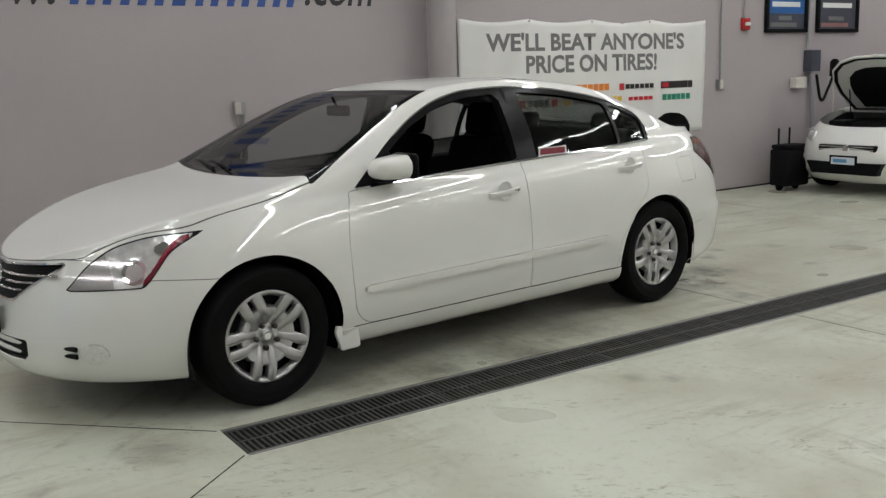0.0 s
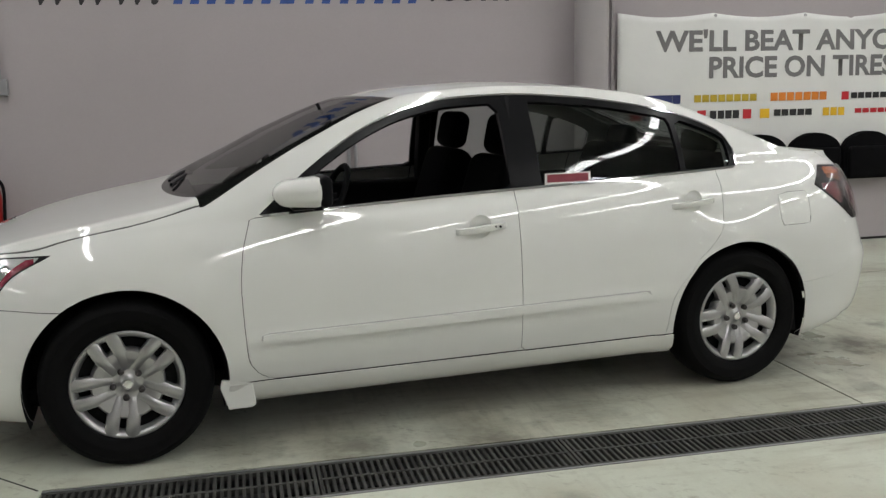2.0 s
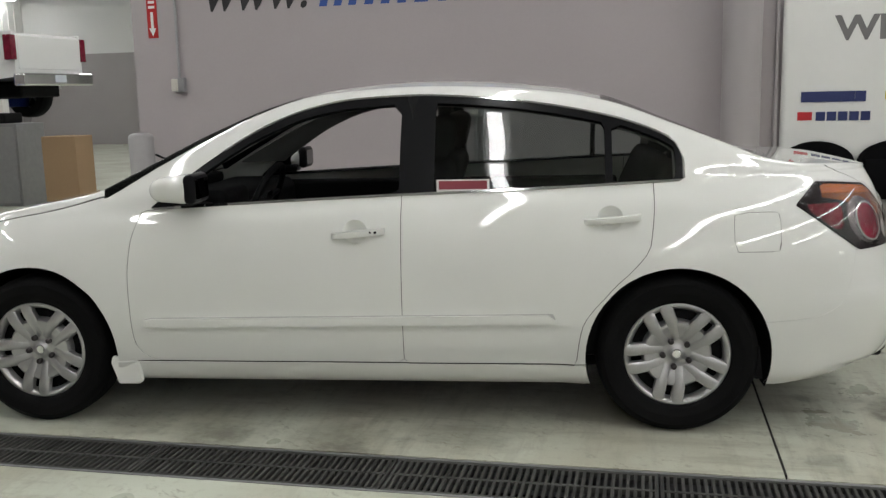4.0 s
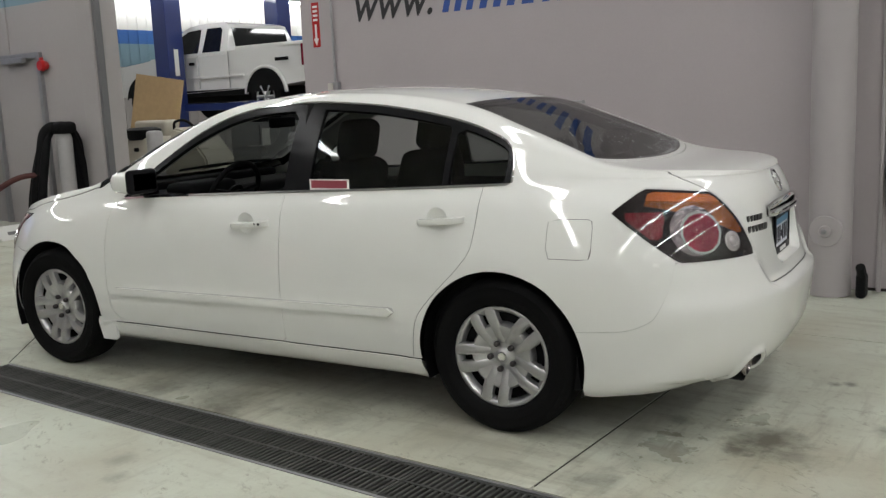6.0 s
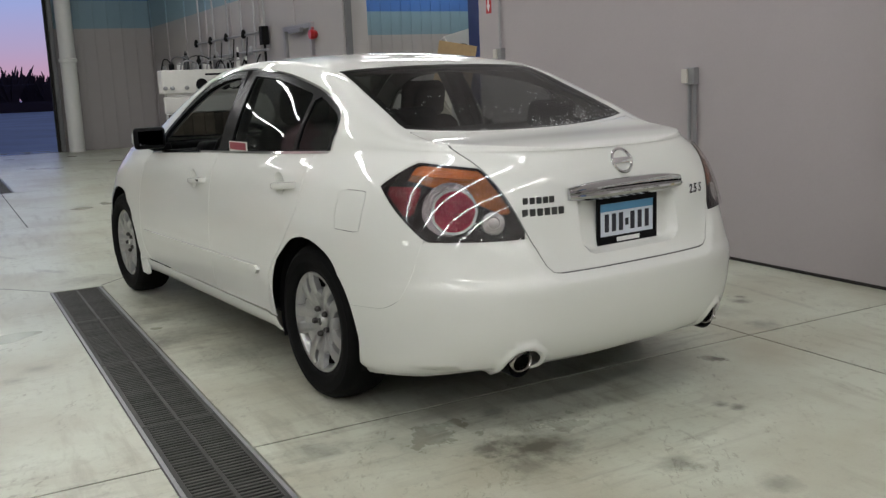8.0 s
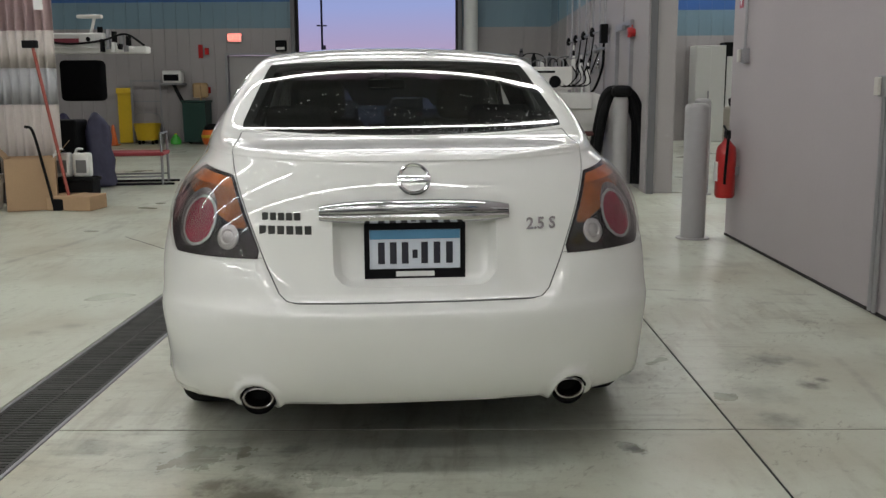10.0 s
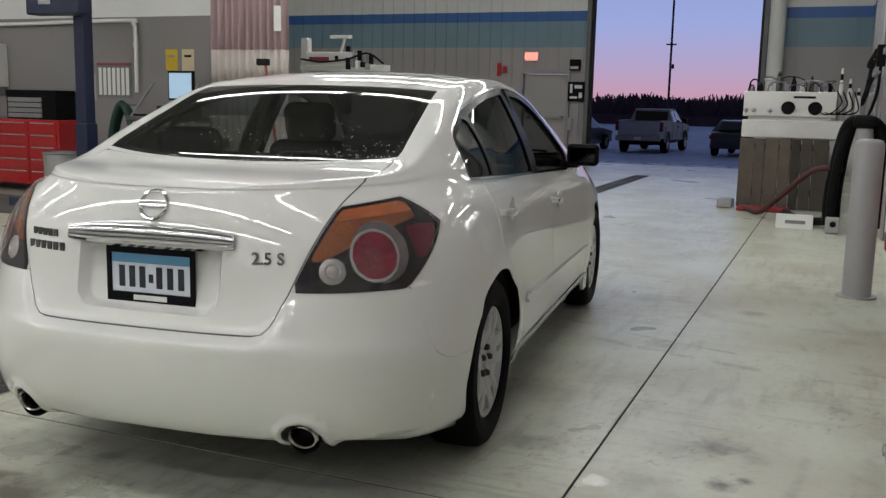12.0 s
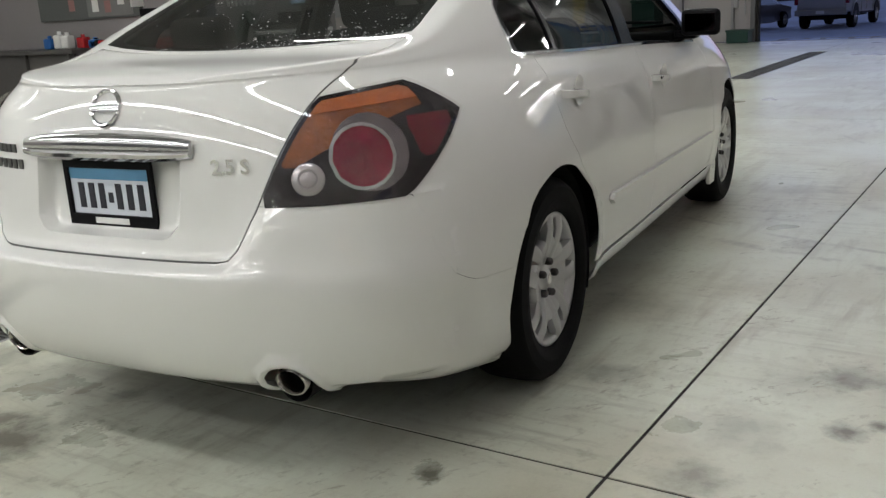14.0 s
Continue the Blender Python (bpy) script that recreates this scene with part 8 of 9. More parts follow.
for i, (y, z) in enumerate(((-0.95, 1.5), (-0.68, 1.35), (-0.45, 1.15), (0.10, 1.48), (0.30, 1.48), (0.52, 1.50), (0.72, 1.46), (0.12, 1.12), (0.40, 1.10), (0.70, 1.20))):
    part("pinned_paper", box(B(), 0.074 if y > 0 else 0.06, 0.079 if y > 0 else 0.064, y, y + 0.14, z, z + 0.17), (HOUSEM, WHITEPL, POSTERR)[i % 3] if i else mat("pink_paper", (0.6, 0.35, 0.42), rough=0.8, grain=0.02), pc)
part("hung_sheet", prism(B(), [(-0.13, 0.0), (0.10, -0.03), (0.16, 0.22), (-0.10, 0.26)], 0.004, pose(0.24, 1.10, 1.30, 0, 0, 90)), HOUSEM, pc)
for i, (y, hh, mm) in enumerate(((-11.1, 0.26, WHITEPL), (-10.92, 0.24, WHITEPL), (-11.35, 0.20, POSTERB), (-10.55, 0.20, TOOLR), (-10.25, 0.14, DARK), (-9.98, 0.15, POSTERB))):
    j = thing("bench_bottle", "plastic jug or tin standing on the dark bench", "bottle", pose(PX + 0.3, y + (0.75 if y < -10.0 else 0.45), 0.882), "bottles on the bench")
    part("bottle_body", box(B(), -0.07, 0.07, -0.085, 0.085, 0.0, hh * 0.8, 0.025, 3), mm, j, smooth=40)
    part("bottle_neck", lathe(B(), [(0.03, hh * 0.78), (0.03, hh), (0, hh)], 12), mm if mm is not WHITEPL else HOUSEM, j)
NAVY = mat("navy_lift_enamel", (0.009, 0.014, 0.045), rough=0.4, coat=0.2, grain=0.08, blotch=0.1)
BLUEL = mat("blue_lift_enamel", (0.009, 0.024, 0.135), rough=0.35, coat=0.4, grain=0.08, blotch=0.1)


def lift_post(x, y, m_, h, label, out, w=0.15):
    t = thing("lift_post", label, "vehicle lift", pose(x, y, 0), "vehicle lift posts")
    part("column", box(B(), -w, w, -w * 0.95, w * 0.95, 0.02, h, 0.012), m_, t)
    part("carriage", box(B(), -w - 0.015, w + 0.015, -w - 0.01, w + 0.01, 0.35, 1.0, 0.015), m_, t)
    part("base_plate", box(B(), -0.30, 0.32, -0.30, 0.30, 0.002, 0.022, 0.004), m_, t)
    if h > 4.25:
        part("decal", box(B(), w - 0.002, w + 0.004, -0.05, 0.05, 2.0, 2.5), HOUSEM, t)
    for a in (-0.5, 0.5):
        part("arm", box(B(), min(0, out * 0.9) if a else 0, max(0, out * 0.9), a * 0.3 - 0.06, a * 0.3 + 0.06, 0.10, 0.20, 0.01), m_, t)
    return t


lift_post(-4.0, -6.0, NAVY, 4.2, "navy-blue vehicle lift post bolted to the floor", 1.1, 0.078)
ramp = thing("lift_ramp", "low dark steel lift ramp on the floor", "ramp", pose(-3.6, -6.2, 0))
part("ramp_plate", prism(B(), [(-0.2, 0.002), (0.55, 0.002), (0.5, 0.02), (0.1, 0.10), (-0.2, 0.11)], 3.7, pose(0, -3.1, 0)), STEELB, ramp)
hz = thing("lift_motor", "dark motor box hung high on the lift", "motor", pose(-4.0, -6.05, 2.28))
part("motor_case", box(B(), 0.08, 0.31, -0.50, 0.28, -0.05, 0.70, 0.02), NAVY, hz)
part("badge_bar", box(B(), 0.308, 0.315, -0.30, -0.12, 0.06, 0.18, 0.003), STEEL, hz)
can = thing("trash_can", "grey ribbed metal trash can by the red cabinet", "bin", pose(PX + 0.80, -7.0, 0))
part("can_body", lathe(B(), [(0, 0.003), (0.19, 0.003), (0.20, 0.1), (0.215, 0.35), (0.225, 0.58), (0.21, 0.58), (0.19, 0.05), (0, 0.05)], 24), mat("ribbed_zinc", (0.42, 0.43, 0.42), rough=0.4, metal=0.4, grain=0.15), can, smooth=50)
part("can_rim", lathe(B(), [(0.222, 0.57), (0.235, 0.58), (0.222, 0.60), (0.21, 0.585)], 24), STEEL, can)
wp = thing("white_pipe", "white pipe run along the partition top", "pipe")
part("run", tube(B(), smooth_path([(PX + 0.06, -12.0, 2.26), (PX + 0.06, -9.0, 2.28), (PX + 0.06, -6.6, 2.31), (PX + 0.06, -6.42, 2.27), (PX + 0.06, -6.39, 2.1), (PX + 0.06, -6.39, 1.38)], 6), 0.025, 10), WHITEP, wp, smooth=60)
part("elbow", lathe(B(), [(0.032, -0.04), (0.034, 0.0), (0.032, 0.04)], 12, pose(PX + 0.06, -6.39, 2.0)), WHITEP, wp)
ch = thing("wall_chart", "white wall chart with a red header on the partition", "chart", pose(PX, -6.80, 1.30))
part("chart_sheet", box(B(), 0.004, 0.012, -0.30, 0.28, 0.0, 0.46), POSTERG, ch)
part("chart_header", box(B(), 0.004, 0.016, -0.30, 0.28, 0.43, 0.465), NOTE_R, ch)
for i in range(7):
    part("chart_column", box(B(), 0.012, 0.0145, -0.27 + i * 0.077, -0.22 + i * 0.077, 0.04, 0.40), HOUSEM, ch)
for y, c in ((-5.86, YEL), (-5.60, mat("cream_paper", (0.62, 0.52, 0.34), rough=0.8, grain=0.03))):
    nt = thing("wall_notice", "yellow paper notice pinned to the partition" if c is YEL else "cream paper notice pinned to the partition", "notice", pose(PX, y, 1.67))
    part("sheet", box(B(), 0.003, 0.008, -0.09, 0.10, 0.0, 0.27), c, nt)
    part("print_bar", box(B(), 0.008, 0.010, -0.05, 0.06, 0.17, 0.20), TRIM if c is not YEL else STEEL, nt)
sw = thing("wall_sign", "small white sign plate on the partition", "sign", pose(PX, -7.22, 1.26))
part("plate", box(B(), 0.003, 0.012, -0.11, 0.09, 0.0, 0.36), WALLP, sw)
part("plate_print", box(B(), 0.012, 0.014, -0.06, 0.04, 0.22, 0.30), TRIM, sw)

# computer desk
cart = thing("computer_stand", "dark computer workstation cart by the partition", "workstation", pose(PX + 0.55, -5.62, 0))
part("cabinet", box(B(), -0.30, 0.30, -0.50, 0.20, 0.02, 0.88, 0.02), DARK, cart)
part("top_shelf", box(B(), -0.34, 0.36, -0.12, 0.50, 0.98, 1.02, 0.01), WHITEPL, cart)
part("desk", box(B(), -0.30, 0.28, -0.30, 0.52, 1.04, 1.09, 0.01), STEELB, cart)
for y in (-0.28, 0.48):
    part("strut", tube(B(), [(0.2, y, 1.08), (-0.2, y * 0.9, 1.5)], 0.015, 8), STEEL, cart)
part("printer", box(B(), -0.2, 0.25, 0.15, 0.50, 1.09, 1.22, 0.02), DARK, cart)
part("keyboard", box(B(), 0.05, 0.26, -0.2, 0.15, 1.09, 1.115, 0.006), DARK, cart)
mon = thing("monitor", "computer monitor showing a pale blue screen", "monitor", pose(PX + 0.45, -5.36, 1.09))
part("stand", tube(B(), [(0, 0, 0.0), (0, 0, 0.25)], 0.025, 8), DARK, mon)
part("monitor_case", box(B(), -0.03, 0.02, -0.19, 0.19, 0.20, 0.56, 0.012), DARK, mon)
part("screen", box(B(), 0.018, 0.022, -0.17, 0.17, 0.225, 0.535), mat("lit_screen", (0.3, 0.45, 0.6), rough=0.2, emit=0.36, emit_color=(0.55, 0.75, 0.95)), mon)
rl = thing("hose_coil", "dark green hose coil hanging beside the cart", "hose", pose(PX + 0.32, -6.35, 0))
for k in range(4):
    part("coil", tube(B(), smooth_path([(0.02 * k, -0.16, 0.25), (0.02 * k, -0.2, 0.8), (0.02 * k, -0.02, 1.20 + 0.01 * k), (0.02 * k, 0.17, 0.8), (0.02 * k, 0.14, 0.25), (0.02 * k, 0.0, 0.04 + 0.02 * k), (0.02 * k, -0.16, 0.25)], 6), 0.048, 8), GREENP, rl, smooth=60)
part("hook", tube(B(), [(-0.31, -0.02, 1.22), (0.08, -0.02, 1.22)], 0.015, 6), STEEL, rl)
bn = thing("black_bin", "black storage bin full of tools by the curtain", "bin", pose(PX + 0.36, -5.02, 0))
part("bin_shell", box(B(), -0.25, 0.25, -0.32, 0.30, 0.003, 0.62, 0.03), DARK, bn)
part("bin_content", box(B(), -0.2, 0.2, -0.25, 0.2, 0.6, 0.85, 0.08, 3), FABRIC, bn, smooth=40)
part("knob", lathe(B(), [(0, 0.95), (0.06, 0.93), (0.07, 0.88), (0.05, 0.82)], 14), CHROME, bn, smooth=50)

# striped strip curtain
CURT = [mat("curtain_" + k, c, rough=0.35, grain=0.05, blotch=0.08, alpha=0.93) for k, c in (("pink", (0.60, 0.44, 0.455)), ("cream", (0.55, 0.50, 0.46)), ("grey", (0.43, 0.435, 0.445)), ("pale", (0.53, 0.48, 0.44)))]
cur = thing("strip_curtain", "hanging ribbed vinyl curtain in pink, cream and grey bands", "curtain", pose(-5.33, 0, 0))
for (z0, z1), m_ in zip(((1.93, 4.6), (1.52, 1.93), (1.12, 1.52), (0.25, 1.12)), CURT):
    bm = B()
    n = 60
    for z_ in (z0, z1):
        for i in range(n + 1):
            y = -5.18 + 1.13 * i / n
            bm.verts.new((0.035 * math.sin(i * 1.15) + 0.015 * math.sin(i * 0.37), y, z_))
    bm.verts.ensure_lookup_table()
    for i in range(n):
        bm.faces.new((bm.verts[i], bm.verts[i + 1], bm.verts[n + 2 + i], bm.verts[n + 1 + i]))
    o_ = part("curtain_band", bm, m_, cur, smooth=60)
    so = o_.modifiers.new("thickness", "SOLIDIFY")
    so.thickness = 0.003
part("curtain_rail", tube(B(), [(0, -5.26, 4.62), (0, -3.98, 4.62)], 0.02, 8), STEEL, cur)
part("tag", box(B(), 0.05, 0.055, -4.22, -4.12, 2.15, 2.45), HOUSEM, cur)
bk = thing("white_bucket", "white plastic bucket on the floor", "bucket", pose(PX + 0.50, -4.70, 0))
part("pail", lathe(B(), [(0, 0.003), (0.13, 0.003), (0.155, 0.36), (0.165, 0.36), (0.165, 0.38), (0.145, 0.38), (0.12, 0.02), (0, 0.02)], 24), WHITEPL, bk, smooth=50)
part("bail", tube(B(), smooth_path([(0, -0.16, 0.35), (0.12, -0.1, 0.25), (0.17, 0, 0.2), (0.12, 0.1, 0.25), (0, 0.16, 0.35)], 4), 0.005, 6), STEEL, bk)
cbx = thing("cardboard_box", "open brown cardboard box with raised flaps", "box", pose(PX + 0.48, -4.22, 0, 0, 0, 20))
bm = B()
for a in ((-0.25, 0.25, -0.25, -0.24), (-0.25, 0.25, 0.24, 0.25), (-0.25, -0.24, -0.24, 0.24), (0.24, 0.25, -0.24, 0.24)):
    box(bm, *a, 0.003, 0.56)
box(bm, -0.25, 0.25, -0.25, 0.25, 0.003, 0.012)
part("carton", bm, CARD, cbx)
for sgn in (-1, 1):
    part("flap", prism(B(), [(-0.24, 0), (0.24, 0), (0.24, 0.22), (-0.24, 0.22)], 0.006, pose(0, sgn * 0.25, 0.56, -sgn * 40, 0, 0)), CARD, cbx)
cb2 = thing("cardboard_box", "flat brown cardboard box on the floor", "box", pose(PX + 0.55, -3.72, 0, 0, 0, -8))
part("carton", box(B(), -0.18, 0.18, -0.25, 0.25, 0.003, 0.16, 0.006), CARD, cb2)
part("tape", box(B(), -0.181, 0.182, -0.03, 0.03, 0.1605, 0.162), PLY, cb2)
crt = thing("low_crate", "low dark crate behind the cardboard boxes", "crate", pose(PX + 0.22, -3.86, 0))
part("crate_shell", box(B(), -0.12, 0.13, -0.24, 0.24, 0.003, 0.31, 0.012), DARK, crt)
part("crate_rim", box(B(), -0.135, 0.145, -0.255, 0.255, 0.28, 0.32, 0.008), DARK, crt)
for y in (-3.98, -3.76):
    jg = thing("oil_jug", "white plastic oil jug with a dark label", "jug", pose(PX + 0.22, y, 0.321), "oil jugs by the boxes")
    part("jug_body", box(B(), -0.06, 0.06, -0.095, 0.095, 0.0, 0.27, 0.028, 3), WHITEPL, jg, smooth=40)
    part("jug_label", box(B(), 0.058, 0.063, -0.055, 0.06, 0.05, 0.19), POSTERG, jg)
    part("jug_cap", lathe(B(), [(0.025, 0.26), (0.025, 0.30), (0, 0.30)], 10), TRIM, jg)
    part("jug_grip", tube(B(), smooth_path([(0, -0.08, 0.25), (0, -0.05, 0.31), (0, 0.01, 0.31)], 4), 0.014, 8), WHITEPL, jg, smooth=60)
br = thing("broom", "red-handled broom leaning on the curtain", "broom", pose(PX + 0.52, -4.02, 0))
part("broom_handle", tube(B(), [(0.1, 0.25, 0.12), (-0.02, -0.08, 1.75)], 0.018, 8), mat("faded_red_paint", (0.30, 0.07, 0.05), rough=0.5, grain=0.1), br)
part("broom_head", box(B(), 0.02, 0.20, 0.10, 0.40, 0.003, 0.13, 0.01), DARK, br)
part("wall_hook", box(B(), -0.04, 0.02, -0.18, -0.02, 1.72, 1.80, 0.01), DARK, br)
hk = thing("pry_bar", "dark bent bar standing among the boxes", "bar", pose(PX + 0.70, -4.0, 0))
part("bar", tube(B(), smooth_path([(0.0, 0.1, 0.003), (0, 0.0, 0.5), (0, -0.08, 0.85), (0, -0.16, 0.9)], 5), 0.016, 8), DARK, hk)
st = thing("work_stand", "low red-topped steel work stand on the floor", "stand", pose(-7.6, -4.05, 0, 0, 0, 8))
part("stand_top", box(B(), -0.28, 0.28, -0.48, 0.48, 0.40, 0.45, 0.01), mat("worn_red_vinyl", (0.26, 0.03, 0.035), rough=0.6, grain=0.15), st)
for x in (-0.25, 0.25):
    for y in (-0.45, 0.45):
        part("leg", tube(B(), [(x, y, 0.003), (x, y, 0.72 if y > 0 else 0.42)], 0.018, 8), STEEL, st)
    part("foot_rail", tube(B(), [(x, -0.55, 0.02), (x, 0.60, 0.02)], 0.016, 8), DARK, st)
    part("low_rail", tube(B(), [(x, -0.45, 0.12), (x, 0.45, 0.12)], 0.012, 8), STEEL, st)
part("back_rail", tube(B(), [(-0.25, 0.45, 0.70), (0.25, 0.45, 0.70)], 0.015, 8), STEEL, st)
# white boom machine beyond the curtain
bo = thing("alignment_boom", "white machine boom with cables and cylinders on a black base", "machine", pose(-7.1, -4.3, 0))
part("base", box(B(), -0.22, 0.22, -0.62, -0.20, 0.003, 0.9, 0.03), DARK, bo)
part("drape", box(B(), -0.12, 0.14, -0.40, 0.14, 1.14, 1.66, 0.06, 3), FABRIC, bo, smooth=40)
part("boom", box(B(), -0.12, 0.16, -0.48, 0.22, 1.80, 2.00, 0.02), WHITEPL, bo)
for i in range(6):
    part("clamp", box(B(), 0.10, 0.20, 0.18 + 0.075 * i, 0.22 + 0.075 * i, 1.76 + 0.03 * (i % 2), 1.92 - 0.02 * i, 0.008), (DARK, STEEL, HOUSEM)[i % 3], bo)
part("boom_arm", box(B(), -0.06, 0.12, -0.60, 0.75, 1.74, 1.83, 0.02), WHITEPL, bo)
part("name_panel", box(B(), 0.16, 0.166, -0.42, -0.10, 1.87, 1.93), NOTE_R, bo)
part("mark", lathe(B(), [(0, 0.006), (0.03, 0.006), (0.03, 0)], 12, pose(0.16, 0.02, 1.92, 0, 90, 0)), DARK, bo)
for i in range(5):
    part("cylinder", tube(B(), [(0.05, 0.14 + 0.09 * i, 1.84), (0.05, 0.14 + 0.09 * i, 2.08 - 0.03 * i)], 0.035, 8), (DARK, STEEL)[i % 2], bo)
part("cable", tube(B(), smooth_path([(0.15, -0.55, 1.9), (0.2, -0.2, 1.86), (0.18, 0.2, 1.9), (0.16, 0.5, 1.98), (0.1, 0.72, 1.84)], 6), 0.014, 6), DARK, bo)
part("upright", box(B(), -0.05, 0.05, -0.62, -0.50, 0.0, 2.2, 0.01), WHITEPL, bo)
part("head_post", tube(B(), [(0, 0.0, 1.99), (0, 0.06, 2.20)], 0.022, 8), WHITEPL, bo)
part("head_bar", box(B(), -0.04, 0.04, -0.16, 0.16, 2.19, 2.235, 0.01), WHITEPL, bo)
rng = random.Random(8)
for i, (c, w, h, what) in enumerate((((0.03, 0.025, 0.07), 0.20, 0.92, "dark blue"), ((0.075, 0.03, 0.085), 0.19, 0.82, "purple"), ((0.02, 0.02, 0.03), 0.22, 0.66, "black"), ((0.05, 0.05, 0.09), 0.17, 0.86, "grey-blue"))):
    bl = thing("cloth_bag", f"crumpled {what} bag slumped on the floor", "bag", pose(-7.6 + 0.12 * i, -5.0 + 0.22 * i, 0, 0, 0, 40 * i), "bags on the floor")
    bm = B()
    box(bm, -w, w, -w * 0.7, w * 0.7, 0.003, h, 0.07, 3)
    bmesh.ops.subdivide_edges(bm, edges=[e for e in bm.edges if e.calc_length() > 0.1], cuts=4, use_grid_fill=True)
    for v in bm.verts:
        t = v.co.z / h
        k = 1.0 - 0.22 * t * t + 0.5 * noise.noise(v.co * 6 + Vector((i * 3.1, 0, 0))) + 0.2 * noise.noise(v.co * 15)
        v.co.x *= k
        v.co.y *= k
        v.co.z = max(0.003, v.co.z * (1 + 0.25 * noise.noise(v.co * 4 + Vector((0, i * 5.0, 0))) * t))
    part("bag", bm, mat(f"bag_cloth_{'abcd'[i]}", c, rough=0.6, grain=0.3, grain_scale=12, bump=0.5, bump_scale=14), bl, smooth=60)
    part("drawstring", tube(B(), smooth_path([(0.05, -0.05, h * 0.85), (0.10, 0.0, h * 0.95), (0.04, 0.06, h * 0.88), (0.12, 0.1, h * 0.6)], 4), 0.008, 6), DARK, bl)

# ---- the bay behind the wide opening ----
pk = pickup("lifted_pickup", pose(-11.0, 9.28, 1.13, 0, 0, 0), TRUCKW, "white extended-cab pickup raised on a blue lift")
lp = lift_post(-11.45, 7.95, BLUEL, 4.3, "tall blue vehicle lift post beside the raised pickup", 0.1, 0.20)
lift_post(-11.4, 10.85, BLUEL, 4.3, "tall blue vehicle lift post beside the raised pickup", 0.1, 0.20)
for x, a in ((-12.6, -25), (-9.4, 25)):
    ar = thing("lift_beam", "blue swing beam under the raised pickup", "lift beam", pose(x, 9.4, 1.20), "lift arms")
    part("beam", box(B(), -0.08, 0.08, -1.35, 1.35, 0.12, 0.27, 0.01), BLUEL, ar)
    part("pad", lathe(B(), [(0.07, 0.27), (0.07, 0.39), (0, 0.39)], 12, pose(0, -0.3, 0)), DARK, ar)
    part("brace", box(B(), min(0, -x - 11.5), max(0, -x - 11.5), -1.35, -1.2, 0.12, 0.25, 0.01), BLUEL, ar)
wpw = thing("transmission_jack", "blue jack stand under the truck's tail", "jack", pose(-8.6, 8.1, 0))
part("jack_body", lathe(B(), [(0.3, 0.003), (0.25, 0.1), (0.16, 0.3), (0.14, 1.15), (0.2, 1.25), (0, 1.27)], 16), BLUEL, wpw, smooth=40)
part("jack_base", box(B(), -0.4, 0.4, -0.4, 0.4, 0.003, 0.08, 0.01), BLUEL, wpw)
ps = thing("plywood_sheet", "raw plywood sheet leaning in the bay", "plywood", pose(-10.25, 6.3, 0, -6, 9, 12))
part("sheet", box(B(), -0.52, 0.50, -0.012, 0.012, 0.002, 1.97, 0.003), PLY, ps)
tcm = thing("tyre_changer", "beige tyre changing machine with black bowl on a teal base", "machine", pose(-7.35, 4.6, 0, 0, 0, 10))
BEIGE = mat("beige_machine_paint", (0.50, 0.47, 0.39), rough=0.4, grain=0.05, blotch=0.08)
TEALM = mat("teal_machine_base", (0.02, 0.12, 0.13), rough=0.45, grain=0.08)
part("base", box(B(), -0.75, 0.90, -0.35, 0.40, 0.003, 0.42, 0.03), TEALM, tcm)
part("left_block", box(B(), -0.72, -0.10, -0.34, 0.35, 0.42, 1.02, 0.05, 3), BEIGE, tcm, smooth=40)
part("left_head", box(B(), -0.72, -0.12, 0.05, 0.36, 1.0, 1.24, 0.05, 3), BEIGE, tcm, smooth=40)
part("bowl", lathe(B(), [(0, 0.0), (0.2, 0.0), (0.24, 0.06), (0.25, 0.14), (0.18, 0.17), (0, 0.16)], 20, pose(-0.32, -0.18, 0.98)), DARK, tcm, smooth=50)
bm = B()
prism(bm, [(-0.08, 0.42), (0.88, 0.42), (0.85, 0.72), (0.55, 1.08), (0.30, 1.14), (0.22, 0.84), (-0.08, 0.82)], 0.62, pose(0, -0.30, 0))
bmesh.ops.bevel(bm, geom=list(bm.edges), offset=0.03, segments=2, affect="EDGES")
part("hood_block", bm, BEIGE, tcm, smooth=40)
part("knob", lathe(B(), [(0, 0.05), (0.03, 0.04), (0.03, 0)], 10, pose(-0.3, -0.345, 0.85, 90, 0, 0)), DARK, tcm)
part("hose", tube(B(), smooth_path([(0.0, 0.1, 1.05), (0.1, 0.0, 1.2), (0.25, 0.05, 1.22), (0.3, 0.2, 1.1)], 5), 0.02, 8), DARK, tcm)
gc = thing("steel_cabinet", "grey steel parts cabinet in the bay", "cabinet", pose(-7.7, 6.9, 0))
part("carcase", box(B(), -0.65, 0.75, -0.3, 0.3, 0.003, 1.12, 0.01), STEEL, gc)
part("cabinet_door", box(B(), -0.62, 0.04, -0.32, -0.302, 0.05, 1.08, 0.004), GALV, gc)
part("cabinet_door", box(B(), 0.06, 0.72, -0.32, -0.302, 0.05, 1.08, 0.004), GALV, gc)
part("paper", box(B(), 0.10, 0.28, -0.325, -0.3215, 0.75, 1.02), HOUSEM, gc)
pg = thing("parts_tray", "tray of parts on the grey cabinet", "tray", pose(-7.6, 6.9, 1.122))
part("tray", box(B(), -0.4, 0.4, -0.2, 0.2, 0.0, 0.14, 0.02), DARK, pg)
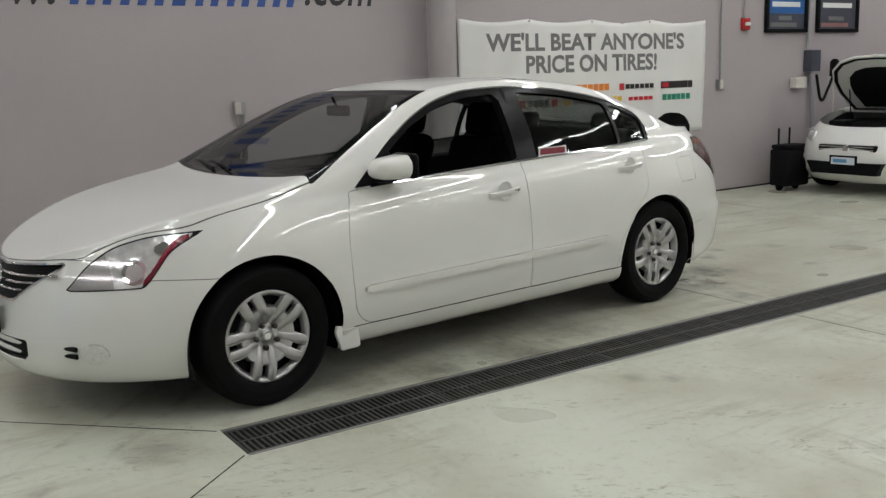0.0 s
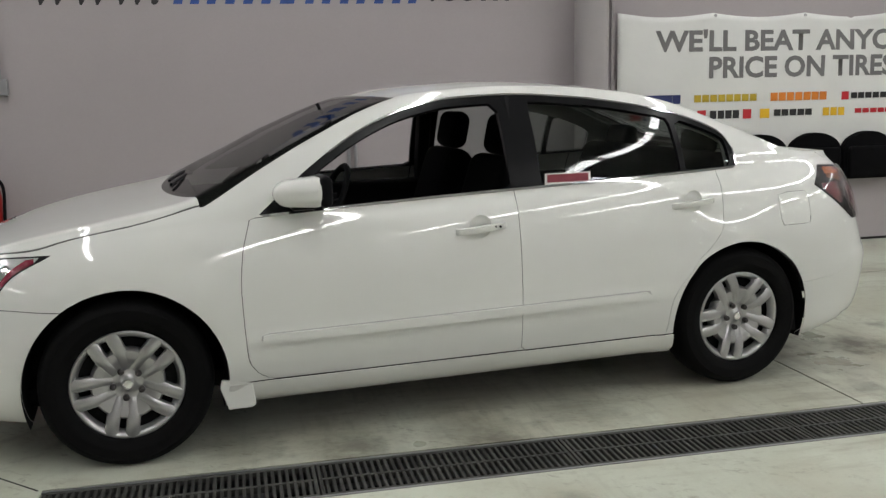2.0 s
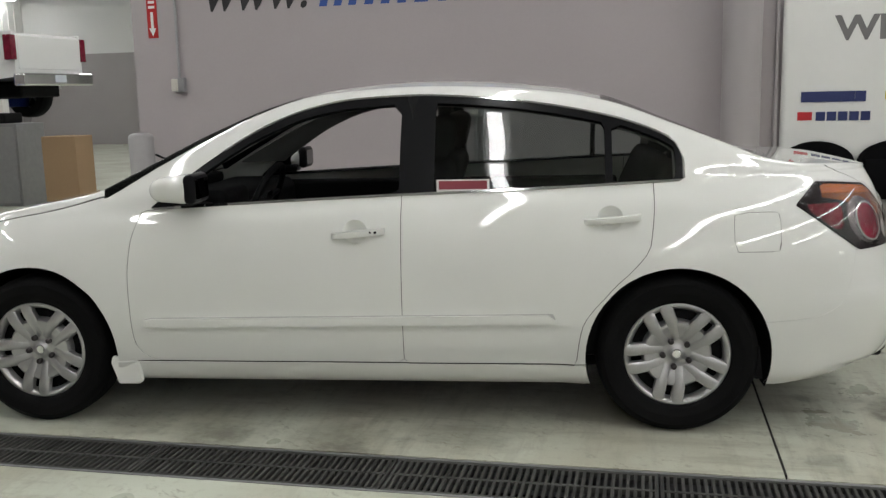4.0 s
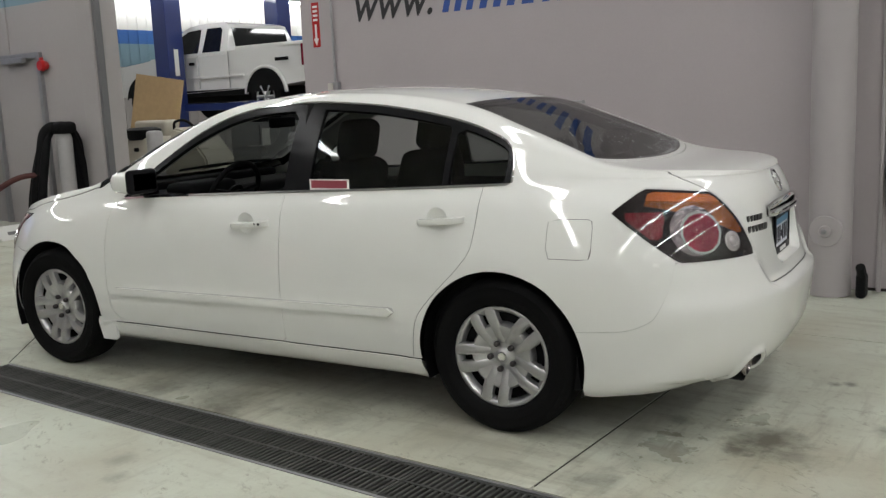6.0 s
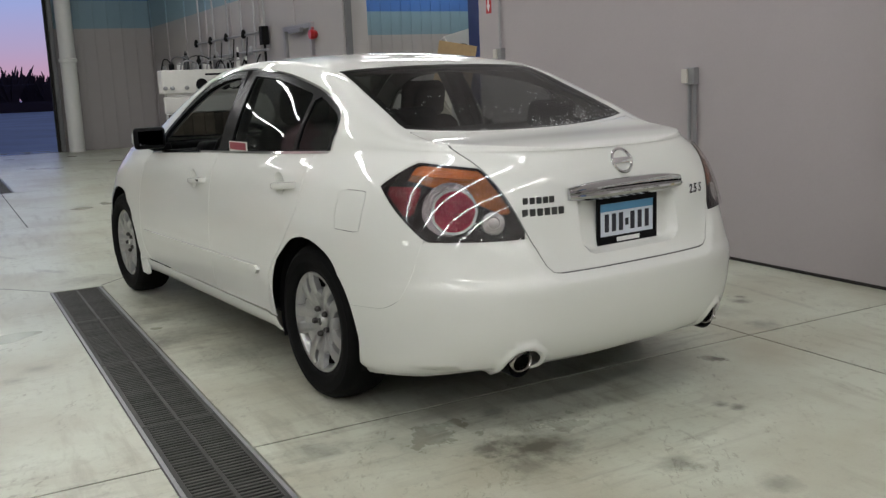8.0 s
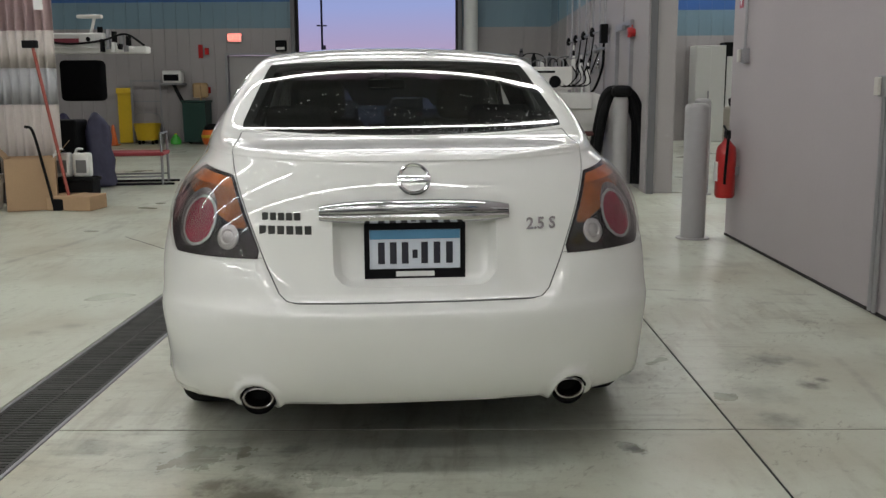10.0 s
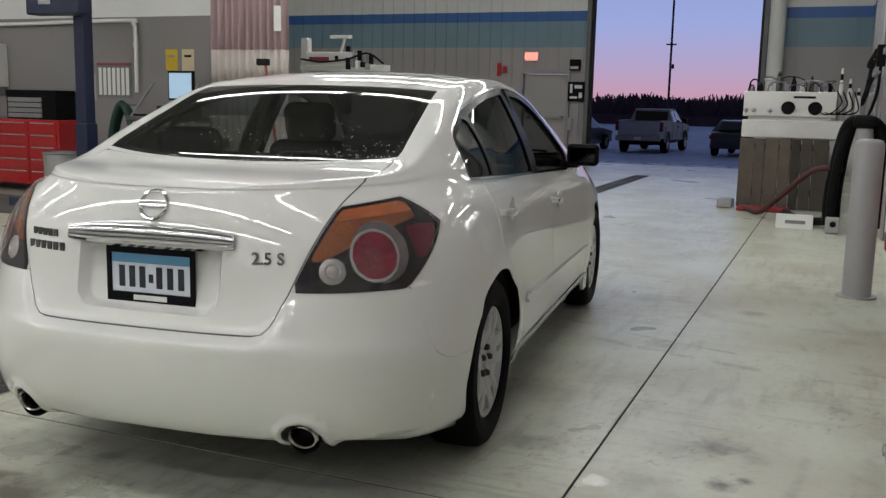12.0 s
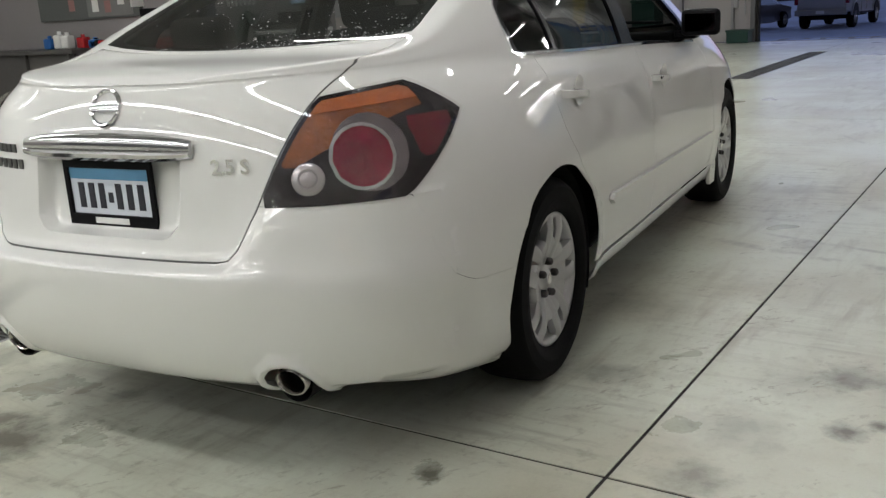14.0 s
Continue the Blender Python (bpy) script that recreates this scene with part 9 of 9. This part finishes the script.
part("tin", lathe(B(), [(0, 0.14), (0.08, 0.14), (0.08, 0.33), (0, 0.33)], 14, pose(0.25, 0, 0)), WHITEPL, pg)
bb = thing("cardboard_box", "small brown cardboard box on a stool in the bay", "box", pose(-6.2, 6.6, 0.0))
part("carton", box(B(), -0.25, 0.25, -0.2, 0.2, 0.003, 0.95, 0.01), CARD, bb)
part("tape", box(B(), -0.02, 0.02, -0.201, 0.201, 0.9502, 0.952), PLY, bb)
wc = thing("white_locker", "tall white locker with an open door at the far wall", "locker", pose(X_END + 0.45, 6.45, 0))
part("carcase", box(B(), -0.4, 0.2, -0.35, 0.35, 0.003, 2.25, 0.01), WHITEPL, wc)
part("locker_door", box(B(), 0.2, 0.23, -0.33, 0.0, 0.05, 2.2, 0.006), WHITEPL, wc)
part("handle", box(B(), 0.23, 0.26, -0.06, -0.03, 1.0, 1.2, 0.006), STEEL, wc)
wd = thing("dark_doorway_cabinet", "dark recess cabinet beside the white locker", "cabinet", pose(X_END + 0.35, 7.2, 0))
part("carcase", box(B(), -0.3, 0.1, -0.38, 0.38, 0.003, 2.33, 0.01), DARK, wd)
part("pale_door", box(B(), 0.1, 0.14, -0.32, 0.05, 0.2, 2.0, 0.01), WHITEPL, wd)
blk2 = thing("coat_stand", "dark coat and cover hanging on a stand in the bay", "coat stand", pose(-12.2, 6.1, 0))
part("stand", tube(B(), [(0, 0, 0.003), (0, 0, 1.75)], 0.03, 8), STEEL, blk2)
part("coat", box(B(), -0.15, 0.15, -0.30, 0.30, 0.85, 1.65, 0.10, 3), FABRIC, blk2, smooth=40)
part("foot", box(B(), -0.2, 0.2, -0.2, 0.2, 0.003, 0.03, 0.005), STEEL, blk2)
wbx = thing("white_crate", "white crate under the dark coat", "crate", pose(-12.0, 6.1, 0))
part("crate", box(B(), 0.25, 0.75, -0.4, 0.3, 0.003, 0.78, 0.02), WHITEPL, wbx)
part("crate_rim", box(B(), 0.23, 0.77, -0.42, 0.32, 0.74, 0.80, 0.01), WHITEPL, wbx)
